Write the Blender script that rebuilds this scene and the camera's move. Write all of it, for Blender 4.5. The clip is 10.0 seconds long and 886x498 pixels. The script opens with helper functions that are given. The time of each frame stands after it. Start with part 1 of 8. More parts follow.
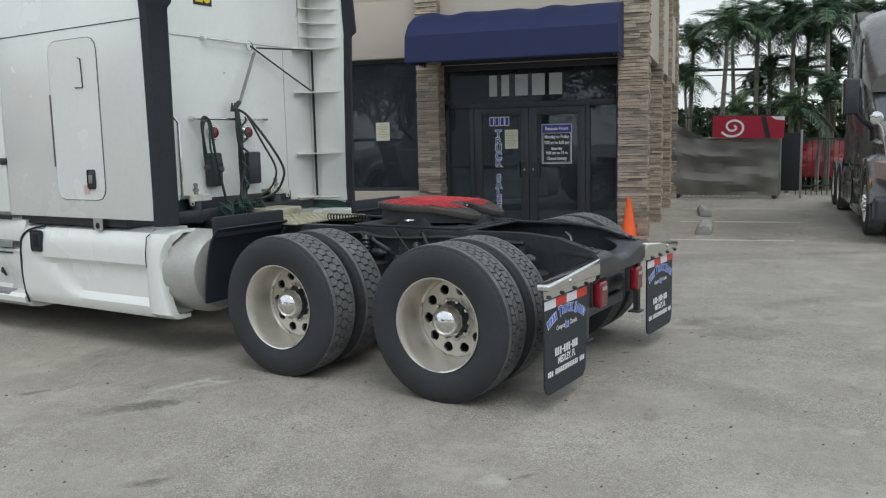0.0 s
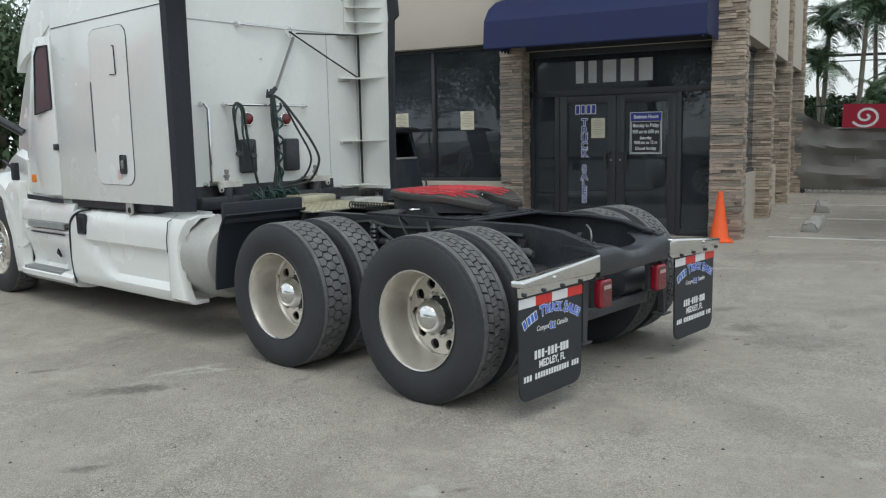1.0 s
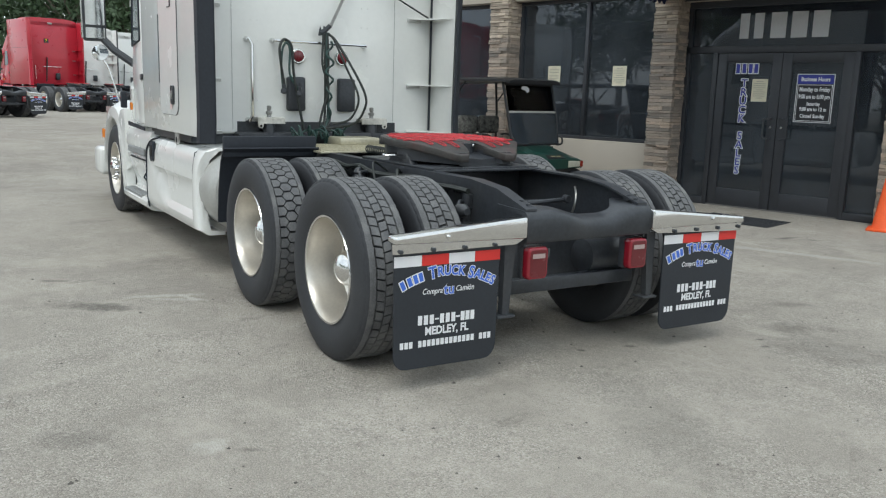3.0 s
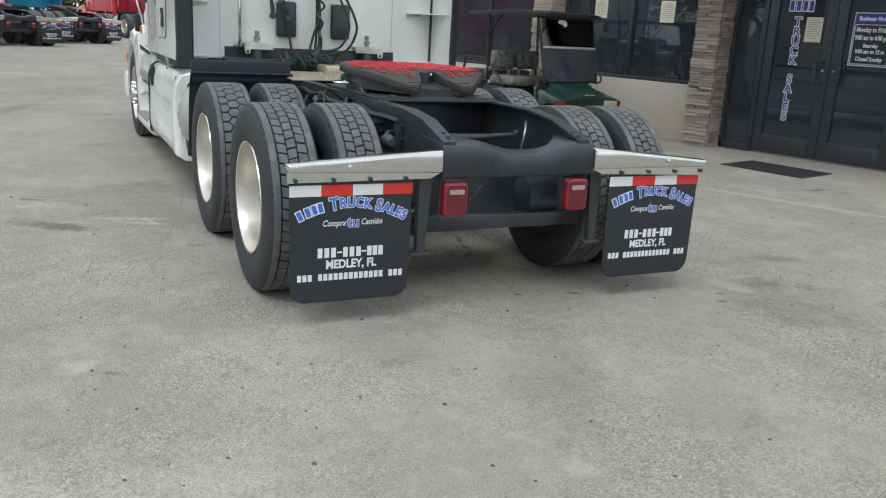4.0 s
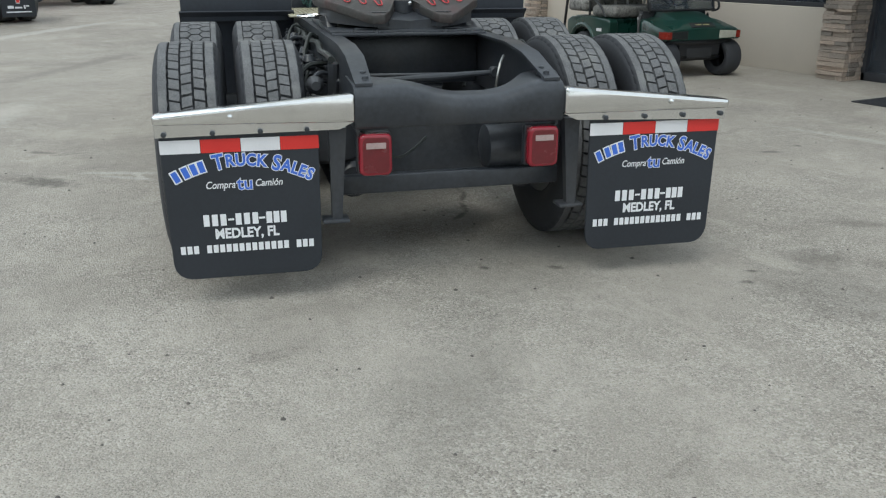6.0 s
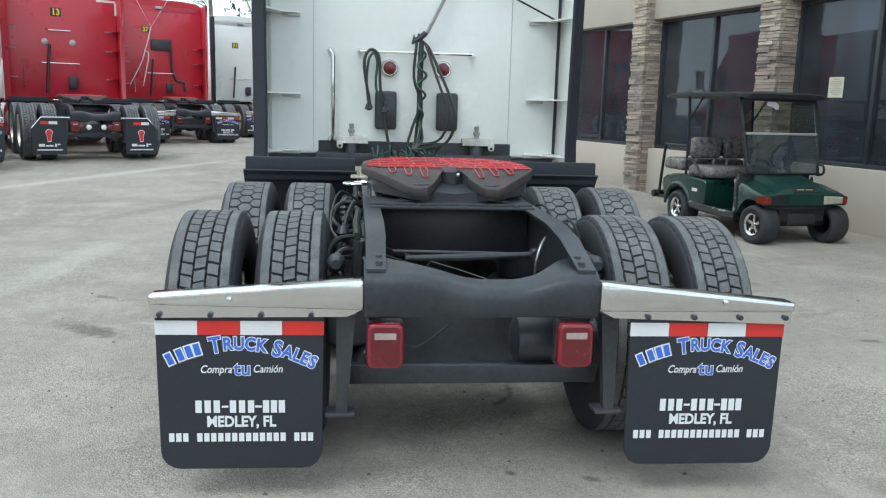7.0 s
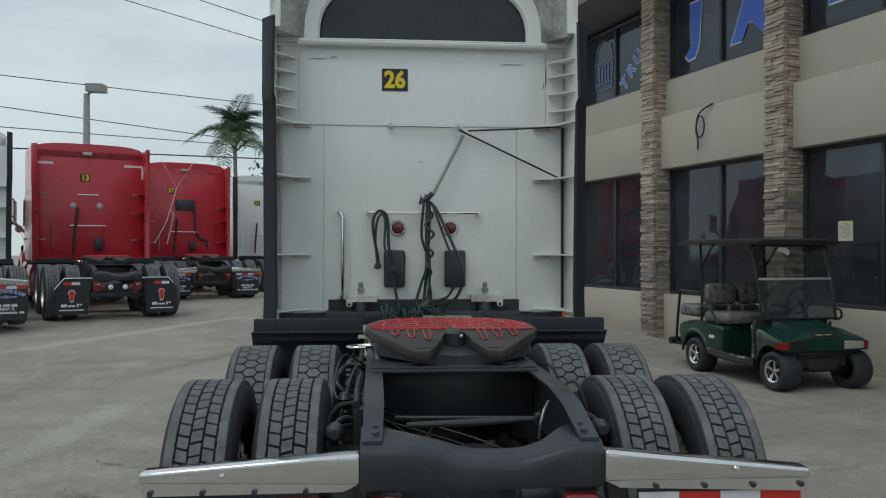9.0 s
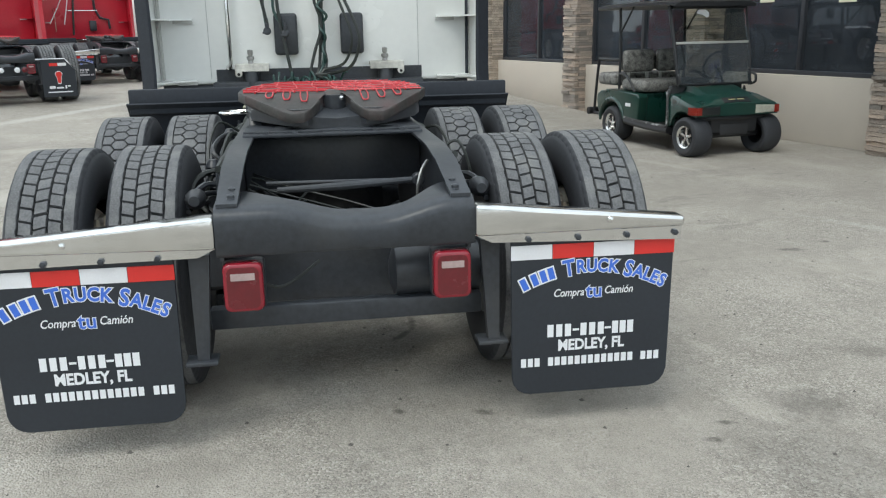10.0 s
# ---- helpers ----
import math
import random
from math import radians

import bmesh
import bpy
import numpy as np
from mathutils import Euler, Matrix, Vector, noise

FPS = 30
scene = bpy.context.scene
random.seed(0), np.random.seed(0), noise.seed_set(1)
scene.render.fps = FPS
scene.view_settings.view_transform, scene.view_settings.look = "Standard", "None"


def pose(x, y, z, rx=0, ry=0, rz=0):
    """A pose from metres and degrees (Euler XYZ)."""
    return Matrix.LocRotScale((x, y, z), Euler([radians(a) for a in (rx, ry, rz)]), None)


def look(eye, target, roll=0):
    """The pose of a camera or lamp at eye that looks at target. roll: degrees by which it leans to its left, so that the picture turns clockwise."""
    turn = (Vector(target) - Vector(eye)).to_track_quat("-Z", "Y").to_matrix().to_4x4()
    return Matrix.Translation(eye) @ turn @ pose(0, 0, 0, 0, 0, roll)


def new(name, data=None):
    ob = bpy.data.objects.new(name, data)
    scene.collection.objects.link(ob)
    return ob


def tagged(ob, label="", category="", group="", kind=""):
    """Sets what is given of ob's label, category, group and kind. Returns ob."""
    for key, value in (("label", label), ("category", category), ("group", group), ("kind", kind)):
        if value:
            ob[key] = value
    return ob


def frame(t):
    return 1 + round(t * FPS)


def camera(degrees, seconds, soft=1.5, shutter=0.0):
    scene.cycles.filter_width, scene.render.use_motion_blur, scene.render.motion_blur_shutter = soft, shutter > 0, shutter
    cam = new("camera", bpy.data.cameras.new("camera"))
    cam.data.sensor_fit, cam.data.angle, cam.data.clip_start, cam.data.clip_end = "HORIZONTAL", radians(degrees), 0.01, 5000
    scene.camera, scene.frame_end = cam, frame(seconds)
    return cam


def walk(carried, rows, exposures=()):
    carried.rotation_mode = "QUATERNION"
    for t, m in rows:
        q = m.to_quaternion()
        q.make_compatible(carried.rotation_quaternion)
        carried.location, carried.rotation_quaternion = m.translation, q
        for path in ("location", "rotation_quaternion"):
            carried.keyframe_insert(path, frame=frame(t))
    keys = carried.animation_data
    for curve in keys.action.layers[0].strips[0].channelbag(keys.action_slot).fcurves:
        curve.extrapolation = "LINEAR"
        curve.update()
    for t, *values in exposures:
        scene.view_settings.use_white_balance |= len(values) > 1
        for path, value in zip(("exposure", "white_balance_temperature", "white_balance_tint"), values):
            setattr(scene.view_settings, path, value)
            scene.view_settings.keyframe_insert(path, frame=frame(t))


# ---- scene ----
cam = camera(56.3, 10.0, 1.2)
PATH = [
    (0, (0.267, 0.213, 1.63), (-0.312, 2.11, 1.375), -1.3),
    (0.5, (0.624, 0.54, 1.601), (-0.149, 2.365, 1.337), -1.5),
    (1, (1.015, 0.85, 1.564), (0.131, 2.624, 1.297), -1.2),
    (1.5, (1.335, 1.194, 1.522), (0.356, 2.901, 1.167), -0.3),
    (2, (1.636, 1.587, 1.5), (0.482, 3.183, 1.148), 0.6),
    (2.2, (1.804, 1.718, 1.474), (0.585, 3.264, 1.121), 1.1),
    (3.3, (2.425, 2.462, 1.465), (1.04, 3.856, 1.092), 2.2),
    (3.5, (2.547, 2.635, 1.443), (1.132, 3.995, 1.056), 2.7),
    (4, (2.723, 2.989, 1.433), (1.263, 4.255, 0.918), 3.1),
    (4.5, (2.791, 3.383, 1.415), (1.308, 4.599, 0.848), 2.3),
    (5, (2.865, 3.751, 1.393), (1.299, 4.852, 0.818), 1.9),
    (5.2, (2.873, 3.875, 1.38), (1.275, 4.931, 0.806), 1.6),
    (6.3, (2.634, 4.494, 1.354), (0.949, 5.342, 0.69), -0.1),
    (6.5, (2.597, 4.616, 1.391), (0.86, 5.418, 0.809), 0.9),
    (7, (2.524, 4.798, 1.501), (0.688, 5.511, 1.155), 1.6),
    (7.5, (2.506, 4.835, 1.574), (0.605, 5.456, 1.54), 1.1),
    (8, (2.486, 4.854, 1.587), (0.596, 5.488, 1.752), 0.8),
    (8.5, (2.495, 4.866, 1.59), (0.625, 5.549, 1.775), 0.7),
    (9, (2.545, 4.889, 1.578), (0.661, 5.56, 1.583), 0.1),
    (9.2, (2.541, 4.913, 1.546), (0.685, 5.651, 1.43), 0.1),
    (9.5, (2.555, 4.978, 1.519), (0.76, 5.81, 1.225), -0.5),
    (9.7, (2.521, 5.033, 1.482), (0.746, 5.861, 1.075), -0.9),
    (10, (2.429, 5.203, 1.445), (0.663, 5.99, 0.934), -1.0),
]
EXPOSURES = [
    (0.0, -0.01, 6510, 5.5), (1.5, 0.11, 6510, 4.5), (2.0, 0.25, 6510, 4.5), (3.5, 0.26, 6510, 4.5), (4.5, 0.22, 6510, 5.5), (5.0, 0.24, 6490, 5.5), (6.5, 0.24, 6310, 2.5), (7.0, 0.52, 6160, 1.5),
    (7.5, 0.04, 6210, 2.5), (8.0, -0.66, 6260, -0.5), (8.5, -0.71, 6260, -1.5), (9.0, -0.61, 6360, 1.5), (9.5, -0.08, 6460, 5.5), (10.0, 0.53, 6510, 4.5),
]
walk(cam, [(t, look(eye, target, roll)) for t, eye, target, roll in PATH], EXPOSURES)

# ---- world and light: bright overcast sky ----
world = bpy.data.worlds.new("overcast_sky")
scene.world = world
world.use_nodes = True
wn, wl = world.node_tree.nodes, world.node_tree.links
wn.clear()
w_out = wn.new("ShaderNodeOutputWorld")
w_bg = wn.new("ShaderNodeBackground")
w_sky = wn.new("ShaderNodeTexSky")
w_sky.sky_type, w_sky.sun_disc = "NISHITA", False
w_sky.sun_elevation, w_sky.sun_rotation = radians(58), radians(200)
w_tc = wn.new("ShaderNodeTexCoord")
w_sep = wn.new("ShaderNodeSeparateXYZ")
w_map = wn.new("ShaderNodeMapping")
w_map.inputs["Scale"].default_value = (1.0, 1.0, 4.5)
w_noise = wn.new("ShaderNodeTexNoise")
w_noise.inputs["Scale"].default_value = 1.6
w_noise.inputs["Detail"].default_value = 5
w_noise.inputs["Roughness"].default_value = 0.55
w_ramp = wn.new("ShaderNodeValToRGB")
w_ramp.color_ramp.elements[0].position, w_ramp.color_ramp.elements[0].color = 0.33, (5.3, 6.1, 7.3, 1)
w_ramp.color_ramp.elements[1].position, w_ramp.color_ramp.elements[1].color = 0.66, (10.2, 10.6, 11.0, 1)
w_hor = wn.new("ShaderNodeMapRange")
w_hor.inputs["From Min"].default_value, w_hor.inputs["From Max"].default_value = 0.0, 0.28
w_hor.inputs["To Min"].default_value, w_hor.inputs["To Max"].default_value = 0.85, 0.0
w_hmix = wn.new("ShaderNodeMix")
w_hmix.data_type = "RGBA"
w_hmix.inputs["B"].default_value = (8.1, 8.5, 8.9, 1)
w_mix = wn.new("ShaderNodeMix")
w_mix.data_type = "RGBA"
w_mix.inputs["Factor"].default_value = 0.88
wl.new(w_tc.outputs["Generated"], w_sep.inputs[0])
wl.new(w_tc.outputs["Generated"], w_map.inputs["Vector"])
wl.new(w_map.outputs[0], w_noise.inputs["Vector"])
wl.new(w_noise.outputs[0], w_ramp.inputs[0])
wl.new(w_sep.outputs["Z"], w_hor.inputs["Value"])
wl.new(w_hor.outputs[0], w_hmix.inputs["Factor"])
wl.new(w_ramp.outputs[0], w_hmix.inputs["A"])
wl.new(w_sky.outputs[0], w_mix.inputs["A"])
wl.new(w_hmix.outputs["Result"], w_mix.inputs["B"])
w_away = wn.new("ShaderNodeMapRange")
w_away.interpolation_type = "SMOOTHSTEP"
w_away.inputs["From Min"].default_value, w_away.inputs["From Max"].default_value = 0.35, 1.0
w_away.inputs["To Min"].default_value, w_away.inputs["To Max"].default_value = 0.125, 0.104
wl.new(w_sep.outputs["Y"], w_away.inputs["Value"])
wl.new(w_away.outputs[0], w_bg.inputs["Strength"])
wl.new(w_mix.outputs["Result"], w_bg.inputs["Color"])
wl.new(w_bg.outputs[0], w_out.inputs[0])

sun = new("sun", bpy.data.lights.new("sun", "SUN"))
sun.data.energy, sun.data.angle, sun.data.color = 0.9, radians(25), (1.0, 0.97, 0.92)
sun.matrix_world = look((6, -8, 16), (0, 0, 0))
scene.view_settings.exposure = 0.0

# ---- materials ----


def mat(name, col, rough=0.6, metal=0.0, var=0.12, scale=6.0, fine=60.0, bump=0.1, dirt=None, dirt_amount=0.0, spec=0.5, coat=0.0, per_object=0.0, dist=0.004, hue=None):
    """A painted, rubber, metal or stone surface: two scales of variation, optional dirt, fine relief."""
    m = bpy.data.materials.new(name)
    m.use_nodes = True
    n, l = m.node_tree.nodes, m.node_tree.links
    b = n["Principled BSDF"]
    tc = n.new("ShaderNodeTexCoord")
    n1, n2 = n.new("ShaderNodeTexNoise"), n.new("ShaderNodeTexNoise")
    n1.inputs["Scale"].default_value, n1.inputs["Detail"].default_value = scale, 4
    n2.inputs["Scale"].default_value, n2.inputs["Detail"].default_value = fine, 3
    for k in (n1, n2):
        l.new(tc.outputs["Object"], k.inputs["Vector"])
    add = n.new("ShaderNodeMath")
    add.operation = "ADD"
    l.new(n1.outputs[0], add.inputs[0])
    l.new(n2.outputs[0], add.inputs[1])
    ramp = n.new("ShaderNodeMapRange")
    ramp.inputs["From Min"].default_value, ramp.inputs["From Max"].default_value = 0.6, 1.4
    ramp.inputs["To Min"].default_value, ramp.inputs["To Max"].default_value = 1 - var, 1 + var
    l.new(add.outputs[0], ramp.inputs["Value"])
    value = ramp.outputs[0]
    if per_object:
        oi = n.new("ShaderNodeObjectInfo")
        pr = n.new("ShaderNodeMapRange")
        pr.inputs["To Min"].default_value, pr.inputs["To Max"].default_value = 1 - per_object, 1 + per_object
        l.new(oi.outputs["Random"], pr.inputs["Value"])
        mul = n.new("ShaderNodeMath")
        mul.operation = "MULTIPLY"
        l.new(value, mul.inputs[0])
        l.new(pr.outputs[0], mul.inputs[1])
        value = mul.outputs[0]
    base = n.new("ShaderNodeMix")
    base.data_type, base.blend_type = "RGBA", "MULTIPLY"
    base.inputs["Factor"].default_value = 1
    base.inputs["A"].default_value = (*col, 1)
    l.new(value, base.inputs["B"])
    colour = base.outputs["Result"]
    if hue:
        hm = n.new("ShaderNodeMix")
        hm.data_type = "RGBA"
        oi2 = n.new("ShaderNodeObjectInfo")
        l.new(oi2.outputs["Random"], hm.inputs["Factor"])
        h2 = n.new("ShaderNodeMix")
        h2.data_type, h2.blend_type = "RGBA", "MULTIPLY"
        h2.inputs["Factor"].default_value = 1
        hm.inputs["A"].default_value, hm.inputs["B"].default_value = (*col, 1), (*hue, 1)
        l.new(hm.outputs["Result"], base.inputs["A"])
    if dirt:
        n3 = n.new("ShaderNodeTexNoise")
        n3.inputs["Scale"].default_value, n3.inputs["Detail"].default_value = scale * 0.6, 6
        l.new(tc.outputs["Object"], n3.inputs["Vector"])
        dr = n.new("ShaderNodeMapRange")
        dr.inputs["From Min"].default_value, dr.inputs["From Max"].default_value = 0.5, 0.72
        dr.inputs["To Max"].default_value = dirt_amount
        l.new(n3.outputs[0], dr.inputs["Value"])
        dm = n.new("ShaderNodeMix")
        dm.data_type = "RGBA"
        dm.inputs["B"].default_value = (*dirt, 1)
        l.new(dr.outputs[0], dm.inputs["Factor"])
        l.new(colour, dm.inputs["A"])
        colour = dm.outputs["Result"]
    l.new(colour, b.inputs["Base Color"])
    rr = n.new("ShaderNodeMapRange")
    rr.inputs["To Min"].default_value, rr.inputs["To Max"].default_value = max(0.02, rough - 0.1), min(1, rough + 0.1)
    l.new(n1.outputs[0], rr.inputs["Value"])
    l.new(rr.outputs[0], b.inputs["Roughness"])
    b.inputs["Metallic"].default_value = metal
    b.inputs["Specular IOR Level"].default_value = spec
    b.inputs["Coat Weight"].default_value = coat
    b.inputs["Coat Roughness"].default_value = 0.08
    if bump:
        bp = n.new("ShaderNodeBump")
        bp.inputs["Strength"].default_value, bp.inputs["Distance"].default_value = bump, dist
        l.new(n2.outputs[0], bp.inputs["Height"])
        l.new(bp.outputs[0], b.inputs["Normal"])
    return m


def glass_mat(name, tint, base_gloss=0.06, veil=0.0):
    """Tinted pane: what is behind shows through the tint, with a clear reflection and a painted pale veil for sky haze.
    """
    m = bpy.data.materials.new(name)
    m.use_nodes = True
    n, l = m.node_tree.nodes, m.node_tree.links
    n.clear()
    out = n.new("ShaderNodeOutputMaterial")
    tr, gl, mx, fr = n.new("ShaderNodeBsdfTransparent"), n.new("ShaderNodeBsdfGlossy"), n.new("ShaderNodeMixShader"), n.new("ShaderNodeFresnel")
    tr.inputs["Color"].default_value = (*tint, 1)
    gl.inputs["Roughness"].default_value = 0.015
    gl.inputs["Color"].default_value = (0.9, 0.95, 1.0, 1)
    fr.inputs["IOR"].default_value = 1.45
    tc, nz, bp = n.new("ShaderNodeTexCoord"), n.new("ShaderNodeTexNoise"), n.new("ShaderNodeBump")
    nz.inputs["Scale"].default_value = 1.3
    bp.inputs["Strength"].default_value, bp.inputs["Distance"].default_value = 0.05, 0.02
    l.new(tc.outputs["Object"], nz.inputs["Vector"])
    l.new(nz.outputs[0], bp.inputs["Height"])
    l.new(bp.outputs[0], gl.inputs["Normal"])
    ad = n.new("ShaderNodeMath")
    ad.operation = "ADD"
    ad.inputs[1].default_value = base_gloss
    l.new(fr.outputs[0], ad.inputs[0])
    l.new(ad.outputs[0], mx.inputs[0])
    l.new(tr.outputs[0], mx.inputs[1])
    l.new(gl.outputs[0], mx.inputs[2])
    # blue-grey diffuse share imitates hazy reflected sky and lifts the dark panes
    df, md, nd, rd = n.new("ShaderNodeBsdfDiffuse"), n.new("ShaderNodeMixShader"), n.new("ShaderNodeTexNoise"), n.new("ShaderNodeMapRange")
    df.inputs["Color"].default_value = (0.50, 0.58, 0.68, 1)
    nd.inputs["Scale"].default_value, nd.inputs["Detail"].default_value = 2.2, 5
    rd.inputs["From Min"].default_value, rd.inputs["From Max"].default_value = 0.3, 0.7
    rd.inputs["To Min"].default_value, rd.inputs["To Max"].default_value = veil * 0.6, veil * 1.4
    l.new(tc.outputs["Object"], nd.inputs["Vector"])
    l.new(nd.outputs[0], rd.inputs["Value"])
    l.new(rd.outputs[0], md.inputs[0])
    l.new(mx.outputs[0], md.inputs[1])
    l.new(df.outputs[0], md.inputs[2])
    l.new(md.outputs[0], out.inputs[0])
    return m


DARK, PALE = (0.115, 0.107, 0.095), (0.53, 0.51, 0.465)
STAINS = [
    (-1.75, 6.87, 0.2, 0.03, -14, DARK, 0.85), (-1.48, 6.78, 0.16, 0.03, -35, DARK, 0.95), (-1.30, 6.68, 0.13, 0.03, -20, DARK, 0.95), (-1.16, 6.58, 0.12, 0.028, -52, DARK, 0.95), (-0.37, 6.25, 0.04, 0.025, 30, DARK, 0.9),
    (-1.23, 11.56, 0.26, 0.05, 72, DARK, 0.9), (-0.99, 11.68, 0.07, 0.04, 10, DARK, 0.95), (-1.52, 9.83, 0.05, 0.04, 60, DARK, 0.95), (0.26, 7.32, 0.05, 0.022, 60, DARK, 0.9), (0.25, 7.70, 0.2, 0.16, 60, DARK, 0.3), (0.48, 7.92, 0.1, 0.08, 60, DARK, 0.4), (-2.27, 3.54, 0.1, 0.035, 45, DARK, 0.55), (-4.03, 4.64, 0.14, 0.05, 45, DARK, 0.75), (-2.95, 5.15, 0.16, 0.04, 10, PALE, 0.9), (0.03, 8.43, 0.25, 0.1, 50, DARK, 0.5), (-1.07, 3.56, 0.22, 0.12, 38, DARK, 0.45), (-0.5, 4.04, 0.08, 0.03, 40, DARK, 0.6),
    (-3.10, 4.56, 0.38, 0.13, 42, DARK, 0.75), (-3.02, 4.62, 0.2, 0.14, 40, DARK, 0.5), (-3.10, 5.05, 0.35, 0.06, 60, PALE, 0.7), (-2.93, 5.08, 0.28, 0.05, 48, PALE, 0.6), (-0.65, 3.94, 0.10, 0.10, 0, PALE, 0.6), (1.12, 5.05, 0.09, 0.07, 0, PALE, 0.5), (0.30, 7.75, 0.16, 0.22, 20, DARK, 0.45), (0.35, 7.19, 0.05, 0.03, 60, DARK, 0.9), (-0.22, 6.54, 0.05, 0.03, 60, DARK, 0.9), (-1.47, 9.47, 0.05, 0.11, -25, DARK, 0.8),
    (-2.3, 3.5, 0.12, 0.06, 20, DARK, 0.7), (0.7, 7.4, 0.5, 0.35, 10, DARK, 0.45),
    (-1.0, 10.6, 1.6, 0.12, 12, PALE, 0.5), (1.2, 8.8, 0.7, 0.2, 40, DARK, 0.35), (-12.7, 4.75, 4.2, 0.22, 133, PALE, 0.75),
    (-7.0, 3.2, 1.6, 0.35, 150, DARK, 0.35), (-9.5, 5.6, 2.4, 0.2, 140, DARK, 0.35), (1.16, 14.1, 0.2, 0.14, 0, DARK, 0.95),
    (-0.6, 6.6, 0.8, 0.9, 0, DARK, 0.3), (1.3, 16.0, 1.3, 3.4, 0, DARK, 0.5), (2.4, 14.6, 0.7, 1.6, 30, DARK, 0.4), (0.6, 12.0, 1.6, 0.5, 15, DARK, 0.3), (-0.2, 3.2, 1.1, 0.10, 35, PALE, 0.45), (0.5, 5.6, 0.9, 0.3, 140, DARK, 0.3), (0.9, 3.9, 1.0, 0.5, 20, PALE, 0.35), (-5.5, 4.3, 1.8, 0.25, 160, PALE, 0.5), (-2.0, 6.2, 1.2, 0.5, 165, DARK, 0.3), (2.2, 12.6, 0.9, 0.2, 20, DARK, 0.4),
]


def ground_mat():
    """Worn concrete-and-limerock yard: patches, speckled stones, oil stains, pale scuffs."""
    m = bpy.data.materials.new("yard_paving")
    m.use_nodes = True
    n, l = m.node_tree.nodes, m.node_tree.links
    b = n["Principled BSDF"]
    tc = n.new("ShaderNodeTexCoord")

    def nz(scale, detail=4, rough=0.55, squash=None):
        k = n.new("ShaderNodeTexNoise")
        k.inputs["Scale"].default_value, k.inputs["Detail"].default_value, k.inputs["Roughness"].default_value = scale, detail, rough
        if squash:
            mp = n.new("ShaderNodeMapping")
            mp.inputs["Scale"].default_value = squash
            mp.inputs["Rotation"].default_value = (0, 0, radians(25))
            l.new(tc.outputs["Object"], mp.inputs["Vector"])
            l.new(mp.outputs[0], k.inputs["Vector"])
        else:
            l.new(tc.outputs["Object"], k.inputs["Vector"])
        return k.outputs[0]

    def rng(v, a, c, lo, hi):
        k = n.new("ShaderNodeMapRange")
        for key, x in (("From Min", a), ("From Max", c), ("To Min", lo), ("To Max", hi)):
            k.inputs[key].default_value = x
        l.new(v, k.inputs["Value"])
        return k.outputs[0]

    def mix(fac, a, c):
        k = n.new("ShaderNodeMix")
        k.data_type = "RGBA"
        for key, x in (("Factor", fac), ("A", a), ("B", c)):
            if isinstance(x, tuple):
                k.inputs[key].default_value = (*x, 1)
            else:
                l.new(x, k.inputs[key])
        return k.outputs["Result"]

    def times(a, k):
        m2 = n.new("ShaderNodeMath")
        m2.operation = "MULTIPLY"
        l.new(a, m2.inputs[0])
        l.new(k, m2.inputs[1])
        return m2.outputs[0]

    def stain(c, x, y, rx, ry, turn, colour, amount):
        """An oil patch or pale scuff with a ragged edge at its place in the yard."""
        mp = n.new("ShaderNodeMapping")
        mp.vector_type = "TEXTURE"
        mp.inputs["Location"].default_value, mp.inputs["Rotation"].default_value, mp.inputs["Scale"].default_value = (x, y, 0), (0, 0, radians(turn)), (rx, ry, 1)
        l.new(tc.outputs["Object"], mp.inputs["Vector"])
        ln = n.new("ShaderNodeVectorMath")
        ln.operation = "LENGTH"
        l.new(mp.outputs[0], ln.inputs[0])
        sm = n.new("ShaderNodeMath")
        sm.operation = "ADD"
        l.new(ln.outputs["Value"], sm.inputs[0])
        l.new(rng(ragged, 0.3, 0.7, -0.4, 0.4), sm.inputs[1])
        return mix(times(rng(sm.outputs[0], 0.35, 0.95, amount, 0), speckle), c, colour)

    ragged = nz(13, 6, 0.7)
    speckle = rng(nz(34, 5, 0.75), 0.38, 0.58, 0.5, 1.0)
    gritty = rng(nz(0.8, 6, 0.65), 0.40, 0.62, 0.12, 0.9)

    c = mix(rng(nz(0.28, 5), 0.35, 0.65, 0, 1), (0.266, 0.240, 0.206), (0.344, 0.316, 0.272))
    c = mix(rng(nz(1.4, 7, 0.66), 0.46, 0.66, 0, 0.8), c, (0.436, 0.401, 0.347))
    c = mix(rng(nz(1.0, 8, 0.7, (1, 0.35, 1)), 0.53, 0.68, 0, 0.65), c, (0.184, 0.166, 0.142))
    c = mix(rng(nz(7, 6, 0.75), 0.5, 0.72, 0, 0.5), c, (0.455, 0.424, 0.375))
    c = mix(times(rng(nz(26, 4, 0.65), 0.53, 0.72, 0, 0.5), gritty), c, (0.184, 0.167, 0.147))
    c = mix(rng(nz(15, 6, 0.75), 0.52, 0.70, 0, 0.5), c, (0.189, 0.167, 0.142))
    c = mix(rng(nz(2.6, 7, 0.72, (1, 0.3, 1)), 0.60, 0.66, 0, 0.55), c, (0.150, 0.135, 0.115))
    c = mix(rng(nz(2.1, 7, 0.7, (0.3, 1, 1)), 0.60, 0.67, 0, 0.45), c, (0.50, 0.462, 0.40))
    vo = n.new("ShaderNodeTexVoronoi")
    vo.inputs["Scale"].default_value = 125
    l.new(tc.outputs["Object"], vo.inputs["Vector"])
    bw = n.new("ShaderNodeRGBToBW")
    l.new(vo.outputs["Color"], bw.inputs[0])
